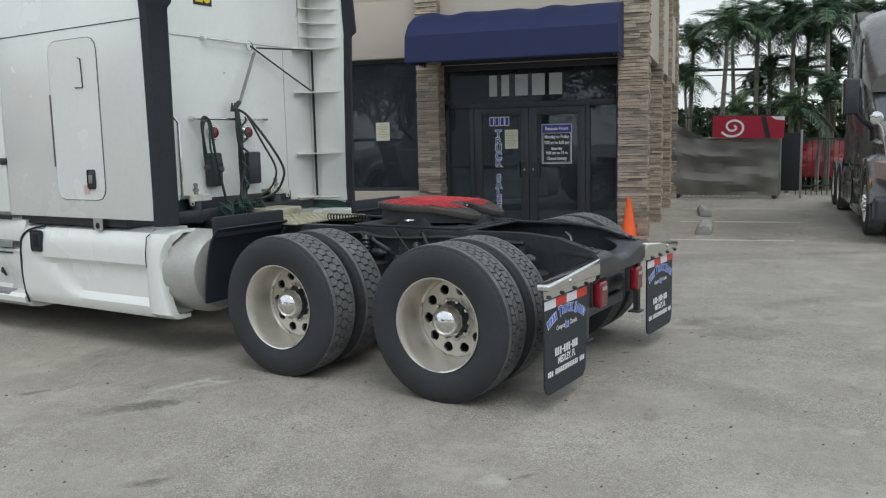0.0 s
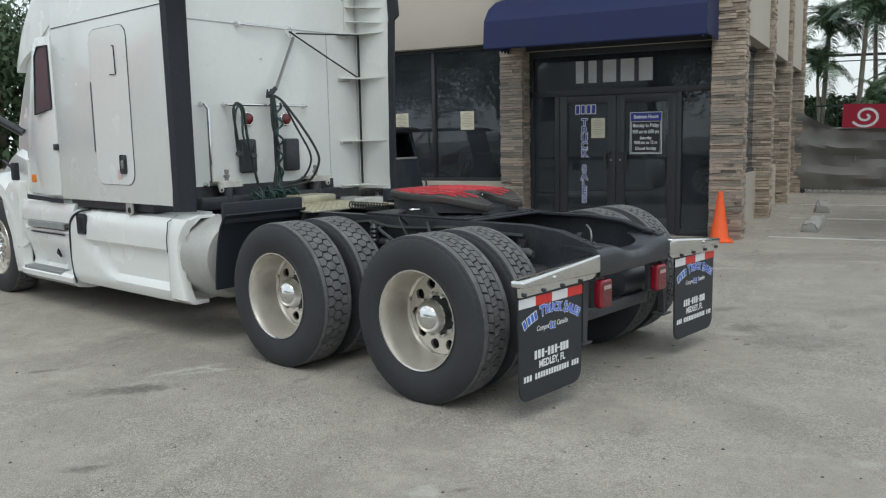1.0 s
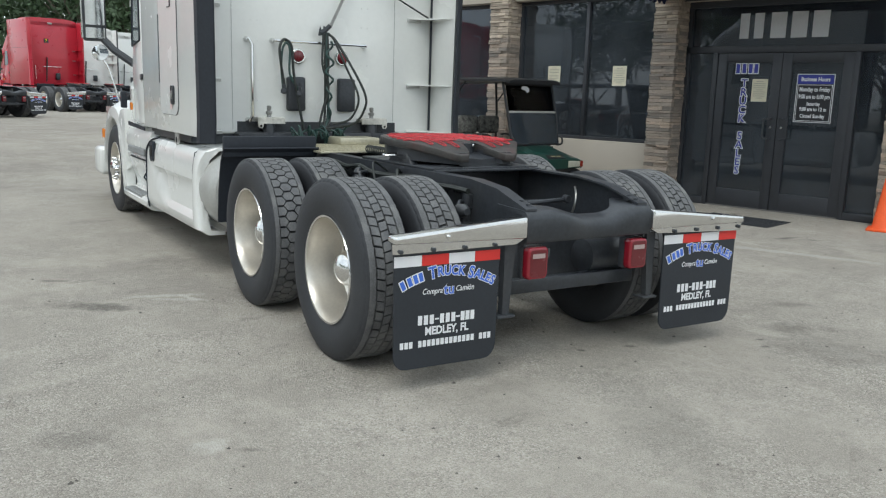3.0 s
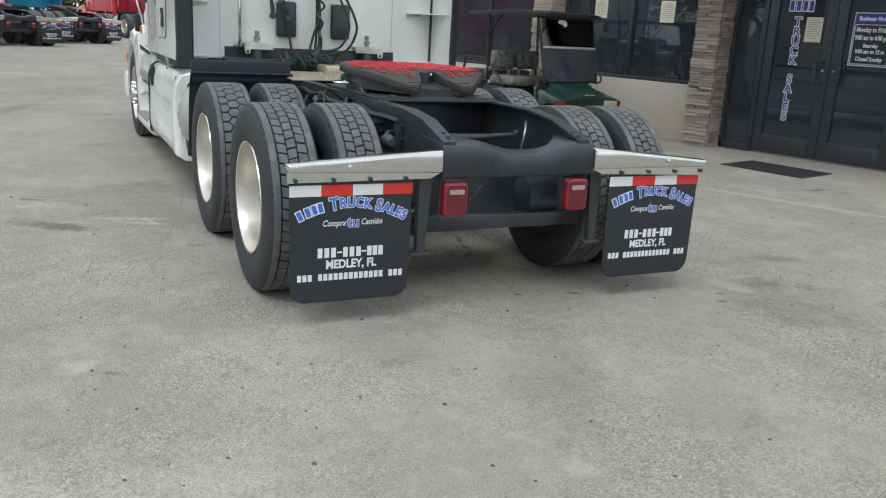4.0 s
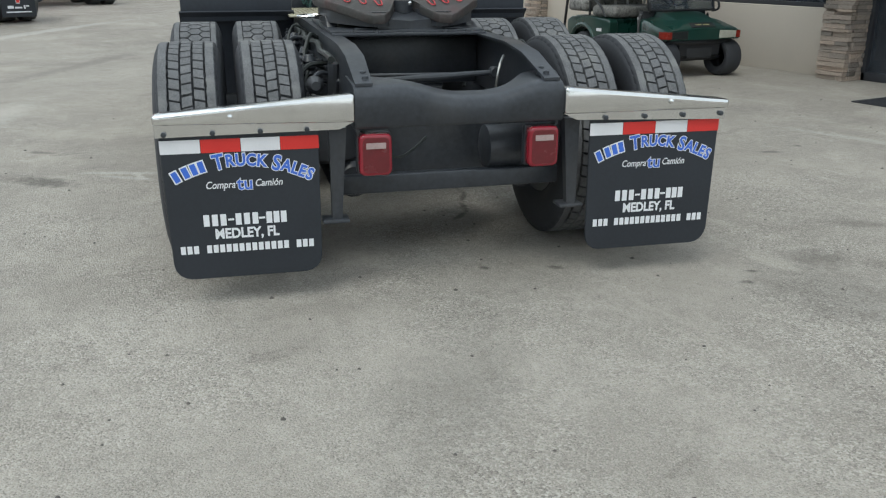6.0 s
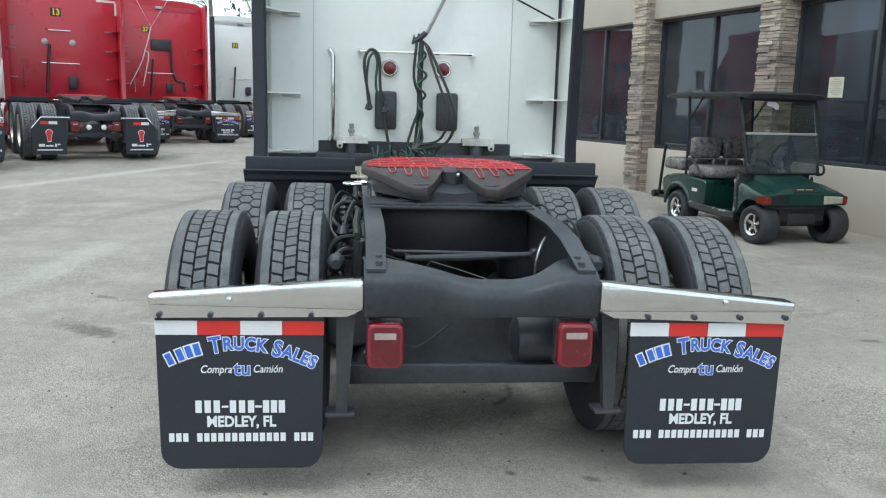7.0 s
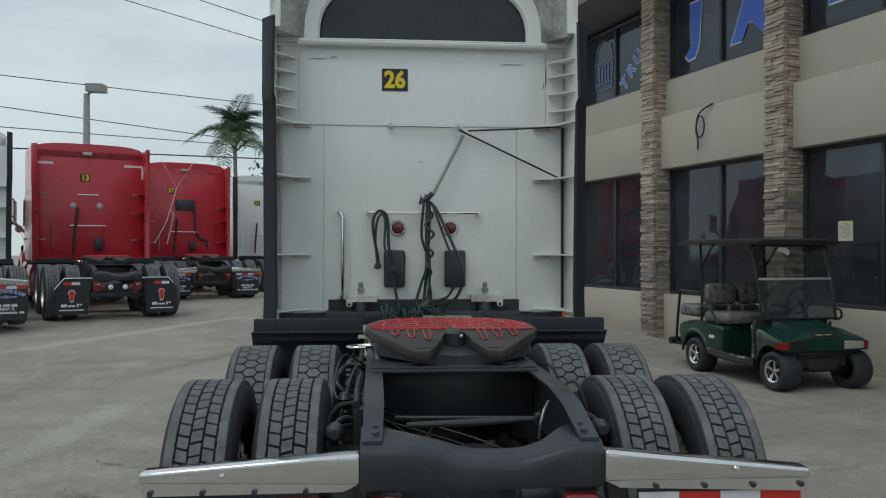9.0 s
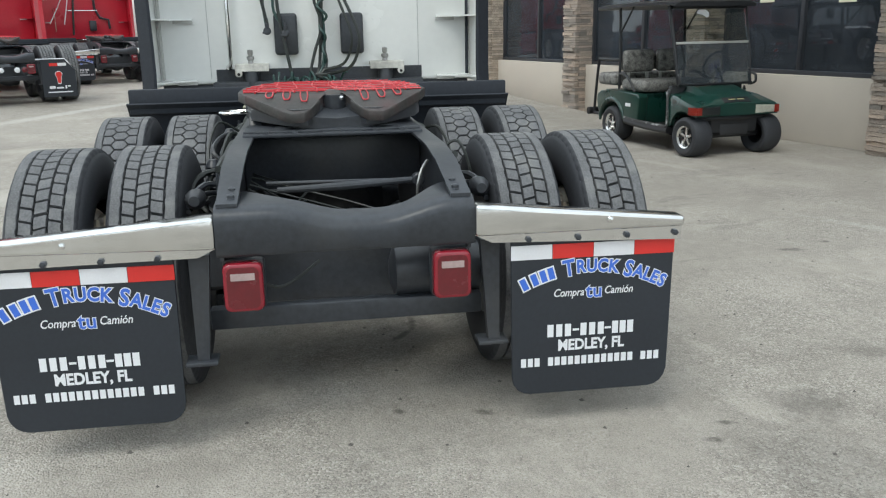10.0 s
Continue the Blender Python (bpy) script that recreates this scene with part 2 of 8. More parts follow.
    c = mix(times(rng(bw.outputs[0], 0.60, 0.82, 0, 0.7), gritty), c, (0.60, 0.565, 0.505))
    c = mix(times(rng(bw.outputs[0], 0.38, 0.18, 0, 0.7), gritty), c, (0.105, 0.095, 0.083))
    c = mix(rng(nz(190, 2), 0.47, 0.66, 0, 0.58), c, (0.504, 0.471, 0.422))
    c = mix(rng(nz(130, 2), 0.56, 0.72, 0, 0.55), c, (0.125, 0.113, 0.098))
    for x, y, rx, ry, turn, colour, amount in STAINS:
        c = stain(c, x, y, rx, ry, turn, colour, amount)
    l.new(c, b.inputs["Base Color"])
    b.inputs["Roughness"].default_value = 0.85
    b.inputs["Specular IOR Level"].default_value = 0.3
    hs = n.new("ShaderNodeMath")
    hs.operation = "ADD"
    l.new(rng(vo.outputs["Distance"], 0, 0.7, 1, 0), hs.inputs[0])
    l.new(nz(30, 5, 0.7), hs.inputs[1])
    bp = n.new("ShaderNodeBump")
    bp.inputs["Strength"].default_value, bp.inputs["Distance"].default_value = 0.75, 0.006
    l.new(hs.outputs[0], bp.inputs["Height"])
    l.new(bp.outputs[0], b.inputs["Normal"])
    return m


M_ground = ground_mat()
M_white = mat("white_truck_paint", (0.79, 0.80, 0.78), 0.25, var=0.03, scale=1.5, fine=20, bump=0.02, coat=0.4, dirt=(0.62, 0.61, 0.57), dirt_amount=0.14)
M_red = mat("red_truck_paint", (0.49, 0.022, 0.042), 0.3, var=0.1, scale=2.5, fine=25, bump=0.03, coat=0.4)
M_cyan = mat("blue_truck_paint", (0.02, 0.25, 0.42), 0.3, var=0.1, scale=2.5, bump=0.03, coat=0.4)
M_grey = mat("silver_grey_paint", (0.14, 0.137, 0.13), 0.28, metal=0.35, var=0.08, scale=2.5, bump=0.03, coat=0.4)
M_black = mat("black_chassis_paint", (0.036, 0.040, 0.047), 0.34, spec=0.42, var=0.35, scale=5, fine=45, bump=0.10, dirt=(0.085, 0.083, 0.08), dirt_amount=0.4)
M_rubber = mat("tyre_rubber", (0.028, 0.030, 0.035), 0.65, var=0.25, scale=5, fine=80, bump=0.12, dirt=(0.05, 0.052, 0.055), dirt_amount=0.3)
M_tread = mat("worn_tread_rubber", (0.122, 0.124, 0.128), 0.85, var=0.4, scale=14, fine=130, bump=0.5, dirt=(0.22, 0.22, 0.21), dirt_amount=0.65)
M_flap = mat("mudflap_rubber", (0.018, 0.022, 0.029), 0.5, var=0.15, scale=3, fine=70, bump=0.06)
M_strip = mat("extender_rubber", (0.022, 0.026, 0.034), 0.62, spec=0.35, var=0.2, scale=3, fine=40, bump=0.08)
M_chrome = mat("polished_steel", (0.72, 0.72, 0.71), 0.14, metal=1, var=0.06, scale=4, fine=30, bump=0.03)
M_alu = mat("aluminium_wheel", (0.68, 0.645, 0.585), 0.36, metal=0.75, var=0.08, scale=8, fine=60, bump=0.05)
# near-black for solid fills that stand in for shade inside openings
M_hole_shade = mat("hole_shade", (0.01, 0.01, 0.01), 0.9, var=0.2, bump=0.0)
M_lens = mat("red_lamp_lens", (0.12, 0.007, 0.012), 0.25, var=0.15, scale=20, fine=120, bump=0.3, coat=0.4)
M_lens_rim = mat("red_lamp_rim", (0.24, 0.010, 0.022), 0.2, var=0.1, scale=20, fine=120, bump=0.05, coat=0.4)
M_lens_w = mat("clear_lamp_lens", (0.40, 0.30, 0.29), 0.2, var=0.15, scale=20, fine=120, bump=0.3)
M_reflect_r = mat("red_reflective_tape", (0.62, 0.03, 0.025), 0.35, var=0.06, fine=150, bump=0.1)
M_reflect_w = mat("white_reflective_tape", (0.72, 0.72, 0.74), 0.35, var=0.05, fine=150, bump=0.1)
M_print_w = mat("white_print", (0.75, 0.76, 0.78), 0.5, var=0.04, bump=0.0)
M_print_b = mat("blue_print", (0.05, 0.15, 0.62), 0.45, var=0.06, bump=0.0)
M_print_navy = mat("navy_print", (0.03, 0.04, 0.30), 0.45, var=0.06, bump=0.0)
M_yellow = mat("yellow_print", (0.80, 0.62, 0.02), 0.5, var=0.05, bump=0.0)
M_grease_red = mat("red_grease_paint", (0.52, 0.035, 0.045), 0.35, var=0.25, scale=15, fine=90, bump=0.2)
M_wheelplate = mat("greasy_plate_steel", (0.058, 0.055, 0.052), 0.5, metal=0.3, var=0.35, scale=10, fine=60, bump=0.2, dirt=(0.14, 0.05, 0.05), dirt_amount=0.35)
M_tread_plate = mat("tread_plate", (0.52, 0.49, 0.38), 0.45, metal=0.55, var=0.2, scale=8, fine=50, bump=0.1, dirt=(0.3, 0.26, 0.18), dirt_amount=0.4)
M_cable = mat("black_air_line", (0.02, 0.024, 0.022), 0.45, var=0.2, bump=0.05)
M_cable_g = mat("green_cable", (0.026, 0.062, 0.056), 0.45, var=0.2, bump=0.05)
M_store = glass_mat("tinted_store_glass", (0.17, 0.205, 0.27), 0.02, 0.06)
M_clear = glass_mat("clear_acrylic", (0.74, 0.77, 0.75), 0.0)
M_mirror = mat("mirror_glass", (0.85, 0.87, 0.88), 0.03, metal=1, var=0.01, bump=0.0)
M_frame = mat("dark_bronze_frame", (0.034, 0.037, 0.044), 0.4, var=0.15, bump=0.04)
M_stucco = mat("beige_stucco", (0.50, 0.45, 0.385), 0.9, var=0.07, scale=1.4, fine=70, bump=0.35, dirt=(0.40, 0.365, 0.31), dirt_amount=0.3)
M_stone = mat("stacked_stone", (0.43, 0.383, 0.34), 0.9, var=0.45, scale=9, fine=45, bump=0.9, per_object=0.36, hue=(0.44, 0.35, 0.28), dist=0.012)
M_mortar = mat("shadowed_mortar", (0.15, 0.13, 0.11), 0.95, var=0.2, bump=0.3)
M_fascia = mat("brown_fascia", (0.15, 0.15, 0.155), 0.6, var=0.12, bump=0.08)
M_tile = mat("roof_tile", (0.10, 0.085, 0.075), 0.8, var=0.3, fine=30, bump=0.3)
M_awning = mat("navy_canvas", (0.010, 0.017, 0.075), 0.75, var=0.18, scale=2, fine=120, bump=0.25)
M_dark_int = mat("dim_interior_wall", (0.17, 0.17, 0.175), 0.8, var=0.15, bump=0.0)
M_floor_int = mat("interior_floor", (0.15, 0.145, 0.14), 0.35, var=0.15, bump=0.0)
M_paper = mat("notice_paper", (0.66, 0.62, 0.48), 0.8, var=0.06, bump=0.0)
M_cone = mat("orange_cone_plastic", (0.85, 0.11, 0.02), 0.5, var=0.12, scale=12, bump=0.05)
M_concrete = mat("rough_concrete", (0.36, 0.35, 0.33), 0.9, var=0.25, scale=6, fine=50, bump=0.5)

# ---- mesh helpers ----


def box(bm, x0, x1, y0, y1, z0, z1, bev=0.0, seg=2):
    v = [bm.verts.new(p) for p in ((x0, y0, z0), (x1, y0, z0), (x1, y1, z0), (x0, y1, z0), (x0, y0, z1), (x1, y0, z1), (x1, y1, z1), (x0, y1, z1))]
    f = [bm.faces.new([v[i] for i in q]) for q in ((3, 2, 1, 0), (4, 5, 6, 7), (0, 1, 5, 4), (1, 2, 6, 5), (2, 3, 7, 6), (3, 0, 4, 7))]
    if bev:
        bmesh.ops.bevel(bm, geom=list({e for q in f for e in q.edges}), offset=bev, segments=seg, affect="EDGES", profile=0.5)
    return bm


def prism(bm, pts, axis, a, b, bev=0.0, seg=2):
    """The polygon pts, in the plane across the axis, from a to b along it."""
    def at(p, q):
        return {"x": (q, p[0], p[1]), "y": (p[0], q, p[1]), "z": (p[0], p[1], q)}[axis]
    lo, hi = [bm.verts.new(at(p, a)) for p in pts], [bm.verts.new(at(p, b)) for p in pts]
    k = len(pts)
    f = [bm.faces.new(lo), bm.faces.new(hi[::-1])]
    f += [bm.faces.new((lo[i], hi[i], hi[(i + 1) % k], lo[(i + 1) % k])) for i in range(k)]
    if bev:
        bmesh.ops.bevel(bm, geom=list({e for q in f for e in q.edges}), offset=bev, segments=seg, affect="EDGES", profile=0.5)
    return bm


def lathe(bm, prof, n=32, axis="y", c=(0, 0, 0), cap=True):
    """prof: (place along the axis, radius), turned round the axis through c."""
    rings = []
    for a, r in prof:
        ring = []
        for i in range(n):
            t = 2 * math.pi * i / n
            u, v = r * math.cos(t), r * math.sin(t)
            p = {"x": (a, u, v), "y": (u, a, v), "z": (u, v, a)}[axis]
            ring.append(bm.verts.new((p[0] + c[0], p[1] + c[1], p[2] + c[2])))
        rings.append(ring)
    for r0, r1 in zip(rings, rings[1:]):
        for i in range(n):
            j = (i + 1) % n
            bm.faces.new((r0[i], r0[j], r1[j], r1[i]))
    if cap:
        bm.faces.new(rings[0])
        bm.faces.new(rings[-1][::-1])
    return bm


def smooth_path(pts, k=6):
    """A Catmull-Rom curve through the points."""
    p = [Vector(q) for q in pts]
    p = [2 * p[0] - p[1]] + p + [2 * p[-1] - p[-2]]
    out = []
    for i in range(1, len(p) - 2):
        for j in range(k):
            t = j / k
            a, b, c, d = p[i - 1], p[i], p[i + 1], p[i + 2]
            out.append(0.5 * (2 * b + (c - a) * t + (2 * a - 5 * b + 4 * c - d) * t * t + (3 * b - a - 3 * c + d) * t ** 3))
    return out + [p[-2]]


def tube(bm, pts, r, n=8, smooth=0):
    pts = smooth_path(pts, smooth) if smooth else [Vector(p) for p in pts]
    rings, up = [], None
    for i, p in enumerate(pts):
        d = (pts[min(i + 1, len(pts) - 1)] - pts[max(i - 1, 0)]).normalized()
        up = up or (Vector((0, 0, 1)) if abs(d.z) < 0.9 else Vector((1, 0, 0)))
        side = d.cross(up).normalized()
        up = side.cross(d).normalized()
        rr = r[i] if isinstance(r, list) else r
        rings.append([bm.verts.new(p + rr * (math.cos(a) * side + math.sin(a) * up)) for a in (2 * math.pi * k / n for k in range(n))])
    for a, b in zip(rings, rings[1:]):
        for k in range(n):
            bm.faces.new((a[k], a[(k + 1) % n], b[(k + 1) % n], b[k]))
    bm.faces.new(rings[0][::-1])
    bm.faces.new(rings[-1])
    return bm


def loft(bm, loops, cap=True, closed=True):
    rings = [[bm.verts.new(p) for p in q] for q in loops]
    k = len(rings[0])
    for a, b in zip(rings, rings[1:]):
        for i in range(k if closed else k - 1):
            j = (i + 1) % k
            bm.faces.new((a[i], a[j], b[j], b[i]))
    if cap and closed:
        bm.faces.new(rings[0][::-1])
        bm.faces.new(rings[-1])
    return bm


def mesh_of(name, bm, material, angle=32):
    bmesh.ops.recalc_face_normals(bm, faces=bm.faces)
    me = bpy.data.meshes.new(name)
    bm.to_mesh(me)
    bm.free()
    me.materials.append(material)
    me.polygons.foreach_set("use_smooth", [True] * len(me.polygons))
    me.set_sharp_from_angle(angle=radians(angle))
    return me


def part(name, bm, material, parent=None, label="", m=None):
    ob = new(name, bm if isinstance(bm, bpy.types.Mesh) else mesh_of(name, bm, material))
    if parent:
        ob.parent = parent
    if m is not None:
        ob.matrix_basis = m
    return tagged(ob, label=label)


def thing(name, m, label, category, group=""):
    ob = new(name)
    ob.empty_display_size = 0.2
    ob.matrix_basis = m
    return tagged(ob, label=label, category=category, group=group)


def structure(name, bm, material, label=""):
    return tagged(part(name, bm, material), label=label, category=name.split("_")[0], kind="structure")


def B(*a, **k):
    return box(bmesh.new(), *a, **k)


def text_mesh(name, body, size, material, extrude=0.0, bold=0.0, shear=0.0):
    """Lettering as a mesh, centred on its origin, lying in the xz plane and read from -y."""
    cu = bpy.data.curves.new(name, "FONT")
    cu.body, cu.size, cu.align_x, cu.align_y, cu.extrude, cu.offset, cu.shear = body, size, "CENTER", "CENTER", extrude, bold, shear
    cu.resolution_u = 3
    ob = bpy.data.objects.new(name, cu)
    me = bpy.data.meshes.new_from_object(ob)
    bpy.data.objects.remove(ob)
    bpy.data.curves.remove(cu)
    me.transform(Matrix.Rotation(radians(90), 4, "X"))
    me.materials.clear()
    me.materials.append(material)
    return me

# ---- ground ----
def rise(x, y=0.0):
    """Height of the yard: level round the truck, climbing gently towards the parked row."""
    u = max(0.0, min(1.0, (-x - 7.5) / 9.5))
    return 0.0 if x > -14.3 and y > 13.42 else 0.3 * u * u * (3 - 2 * u)


gx = [-220, -120, -60, -30, -20] + [-17.5 + 0.5 * k for k in range(22)] + [-6.5, 0, 20, 160]
gy = [-160, -60, -20, 0, 6, 13.38, 13.44, 18, 24, 60, 220]
bm = bmesh.new()
grid = [[bm.verts.new((x, y, rise(x, y))) for x in gx] for y in gy]
for j in range(len(gy) - 1):
    for i in range(len(gx) - 1):
        bm.faces.new((grid[j][i], grid[j][i + 1], grid[j + 1][i + 1], grid[j + 1][i]))
ground = structure("ground", bm, M_ground, "worn pale grey yard paving with stains and loose grit")
ground["category"] = "yard paving"

# ---- building: facade along x, glass at y = 13.77 ----
GLASS, WALL, FRONT = 13.77, 13.60, 13.40
COLS = [(-0.88, -0.43), (-4.15, -3.77), (-7.30, -6.90), (-10.52, -10.12), (-13.80, -13.40)]
X_END, Y_END = -13.8, 24.0


def wall_bays():
    """Sill walls, two-step spandrels and upper sills between the stone columns."""
    for i in range(1, len(COLS)):
        x0, x1 = COLS[i][1], COLS[i - 1][0]
        bm = bmesh.new()
        if i > 1:
            box(bm, x0, x1, WALL, GLASS + 0.12, 0, 0.82, 0.008)
        box(bm, x0, x1, WALL - 0.06, GLASS + 0.12, 3.05 if i > 1 else 2.89, 3.98, 0.01)
        box(bm, x0, x1, WALL + 0.05, GLASS + 0.12, 3.98, 4.64, 0.01)
        structure("wall_north", bm, M_stucco, "beige stucco wall panel between stone columns")


wall_bays()
structure("wall_back", B(X_END, -0.8, Y_END - 0.2, Y_END, 0, 6.5), M_stucco, "plain beige rear wall of the building")
structure("wall_west", B(X_END - 0.25, X_END, 13.5, Y_END, 0, 6.5), M_stucco, "plain beige end wall of the building")
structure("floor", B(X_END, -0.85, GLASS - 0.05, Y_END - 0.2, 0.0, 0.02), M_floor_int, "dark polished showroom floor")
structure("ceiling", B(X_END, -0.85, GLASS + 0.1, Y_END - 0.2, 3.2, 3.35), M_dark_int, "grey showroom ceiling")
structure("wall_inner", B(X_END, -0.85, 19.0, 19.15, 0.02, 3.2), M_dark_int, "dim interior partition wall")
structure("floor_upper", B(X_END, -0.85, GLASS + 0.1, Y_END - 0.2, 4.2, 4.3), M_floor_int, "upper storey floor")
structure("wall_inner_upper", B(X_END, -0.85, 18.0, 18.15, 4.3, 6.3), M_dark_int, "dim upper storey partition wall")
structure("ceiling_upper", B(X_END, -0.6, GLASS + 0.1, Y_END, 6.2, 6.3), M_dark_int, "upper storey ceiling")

# side wall, turned a little outwards
SIDE = [13.6, 17.0, 20.3, 23.6]


def side_x(y):
    return -0.43 + 0.023 * (y - 13.6)


def side_wall():
    for y0, y1 in zip(SIDE, SIDE[1:]):
        xa, xb = side_x(y0) - 0.24, side_x(y1) - 0.24
        for z0, z1 in ((0, 0.85), (3.0, 4.64), (6.1, 6.45)):
            bm = bmesh.new()
            prism(bm, [(xa - 0.2, y0 + 0.2), (xa + (0.17 if z0 == 3.0 else 0), y0 + 0.2), (xb + (0.17 if z0 == 3.0 else 0), y1 - 0.2), (xb - 0.2, y1 - 0.2)], "z", z0, z1)
            structure("wall_east", bm, M_stucco, "beige stucco side wall panel between stone columns")
        for z0, z1 in ((0.85, 3.0), (4.64, 6.1)):
            w = thing("window_side", pose(0, 0, 0), "dark tinted side window in bronze frame", "window")
            w["kind"] = "structure"
            bm = bmesh.new()
            prism(bm, [(xa - 0.1, y0 + 0.2), (xa - 0.07, y0 + 0.2), (xb - 0.07, y1 - 0.2), (xb - 0.1, y1 - 0.2)], "z", z0 + 0.06, z1 - 0.06)
            part("pane", bm, M_store, w)
            for za, zb in ((z0, z0 + 0.06), (z1 - 0.06, z1)):
                bm = bmesh.new()
                prism(bm, [(xa - 0.14, y0 + 0.2), (xa - 0.03, y0 + 0.2), (xb - 0.03, y1 - 0.2), (xb - 0.14, y1 - 0.2)], "z", za, zb)
                part("window_frame", bm, M_frame, w)


side_wall()


def window(name, x0, x1, z0, z1, mullions=1, label="dark tinted shop window in a bronze frame"):
    w = thing(name, pose(0, 0, 0), label, "window")
    w["kind"] = "structure"
    t = 0.055
    for a, b, c, d in ((x0, x1, z0, z0 + t), (x0, x1, z1 - t, z1), (x0, x0 + t, z0 + t, z1 - t), (x1 - t, x1, z0 + t, z1 - t)):
        part("window_frame", B(a, b, GLASS - 0.05, GLASS + 0.07, c, d, 0.004), M_frame, w)
    edges = [x0 + (x1 - x0) * k / (mullions + 1) for k in range(mullions + 2)]
    for k, x in enumerate(edges[1:-1]):
        part("mullion", B(x - 0.03, x + 0.03, GLASS - 0.05, GLASS + 0.07, z0 + t, z1 - t, 0.004), M_frame, w)
    for a, b in zip(edges, edges[1:]):
        part("pane", B(a + 0.03, b - 0.03, GLASS, GLASS + 0.01, z0 + t, z1 - t), M_store, w)
    return w


for i in range(2, len(COLS)):
    window("window_%d" % i, COLS[i][1], COLS[i - 1][0], 0.82, 3.05)
for i in range(1, len(COLS)):
    window("window_upper_%d" % i, COLS[i][1], COLS[i - 1][0], 4.64, 6.1, 1, "dark upper storey window with blue lettering film" if i < 5 else "dark upper storey window in a bronze frame")

# entrance: storefront frame, sidelights, transom, two door leaves
entry = thing("window_entry", pose(0, 0, 0), "dark storefront frame with sidelights and transom round the doors", "storefront")
entry["kind"] = "structure"
EX0, EX1 = COLS[1][1], COLS[0][0]
# dark sheet added over the stucco band below the awning
part("dark_panel", B(EX0, EX1, WALL - 0.075, WALL - 0.062, 2.885, 3.5), M_frame, entry, "dark panel added over the stucco under the awning")
DL, DM, DR, DTOP = -3.27, -2.345, -1.42, 2.17
for a, b, c, d in ((EX0, EX1, 2.80, 2.89), (EX0, EX1, DTOP, DTOP + 0.09), (EX0, EX0 + 0.06, 0, 2.80), (EX1 - 0.06, EX1, 0, 2.80), (DL - 0.07, DL, 0, DTOP), (DR, DR + 0.07, 0, DTOP), (EX0, DL - 0.07, 0, 0.1), (DR + 0.07, EX1, 0, 0.1)):
    part("window_frame", B(a, b, GLASS - 0.06, GLASS + 0.08, c, d, 0.004), M_frame, entry)
for a, b, c, d in ((EX0 + 0.06, DL - 0.07, 0.1, DTOP), (DR + 0.07, EX1 - 0.06, 0.1, DTOP), (EX0 + 0.06, EX1 - 0.06, DTOP + 0.09, 2.80)):
    part("pane", B(a, b, GLASS, GLASS + 0.01, c, d), M_store, entry)


def door_leaf(name, x0, x1, hinge_left):
    d = thing(name, pose(0, 0, 0), "closed dark bronze glass entrance door leaf", "door")
    d["kind"] = "structure"
    y0, y1 = GLASS - 0.045, GLASS + 0.02
    st = 0.13
    for a, b, c, e in ((x0, x0 + st, 0.012, DTOP - 0.005), (x1 - st, x1, 0.012, DTOP - 0.005), (x0 + st, x1 - st, 0.012, 0.26), (x0 + st, x1 - st, DTOP - 0.13, DTOP - 0.005)):
        part("door_frame", B(a, b, y0, y1, c, e, 0.004), M_frame, d)
    part("pane", B(x0 + st, x1 - st, GLASS - 0.015, GLASS - 0.005, 0.26, DTOP - 0.13), M_store, d)
    hx = x1 - 0.07 if hinge_left else x0 + 0.07
    bm = tube(bmesh.new(), [(hx, y0, 1.28), (hx, y0 - 0.05, 1.28), (hx - (0.09 if hinge_left else -0.09), y0 - 0.055, 1.27), (hx - (0.09 if hinge_left else -0.09), y0 - 0.055, 1.02), (hx, y0 - 0.05, 1.0), (hx, y0, 1.0)], 0.012, 8)
    part("door_handle", bm, M_frame, d)
    part("lock", lathe(bmesh.new(), [(y0 - 0.02, 0.016), (y0, 0.02)], 14, "y", (hx, 0, 1.16)), M_chrome, d, "small steel lock cylinder")
    return d


door_leaf("door_1", DL + 0.004, DM - 0.004, True)
door_leaf("door_2", DM + 0.004, DR - 0.004, False)

# roof overhang with a row of barrel tiles
bm = prism(bmesh.new(), [(12.78, 6.37), (12.78, 6.60), (13.1, 6.72), (24.4, 8.9), (24.4, 6.8), (13.6, 6.19), (12.82, 6.39)], "x", X_END - 0.6, 0.05)
roof = structure("roof", bm, M_fascia, "dark fascia and soffit under a low tiled roof")
roof["category"] = "roof"
tile_mesh = mesh_of("roof_tile", loft(bmesh.new(), [[(0.09 * math.cos(a) * s, y, 0.07 * math.sin(a)) for a in [math.pi * k / 6 for k in range(7)]] + [(-0.05, y, 0), (0.05, y, 0)] for y, s in ((0, 1.0), (0.42, 0.85))]), M_tile)
for r in range(2):
    for k in range(59):
        x = -0.15 - 0.24 * k
        part("roof_tile", tile_mesh, M_tile, roof, m=pose(x, 12.74 + 0.38 * r, 6.61 + 0.10 * r, 15, 0, 0))

# ---- things on the building ----


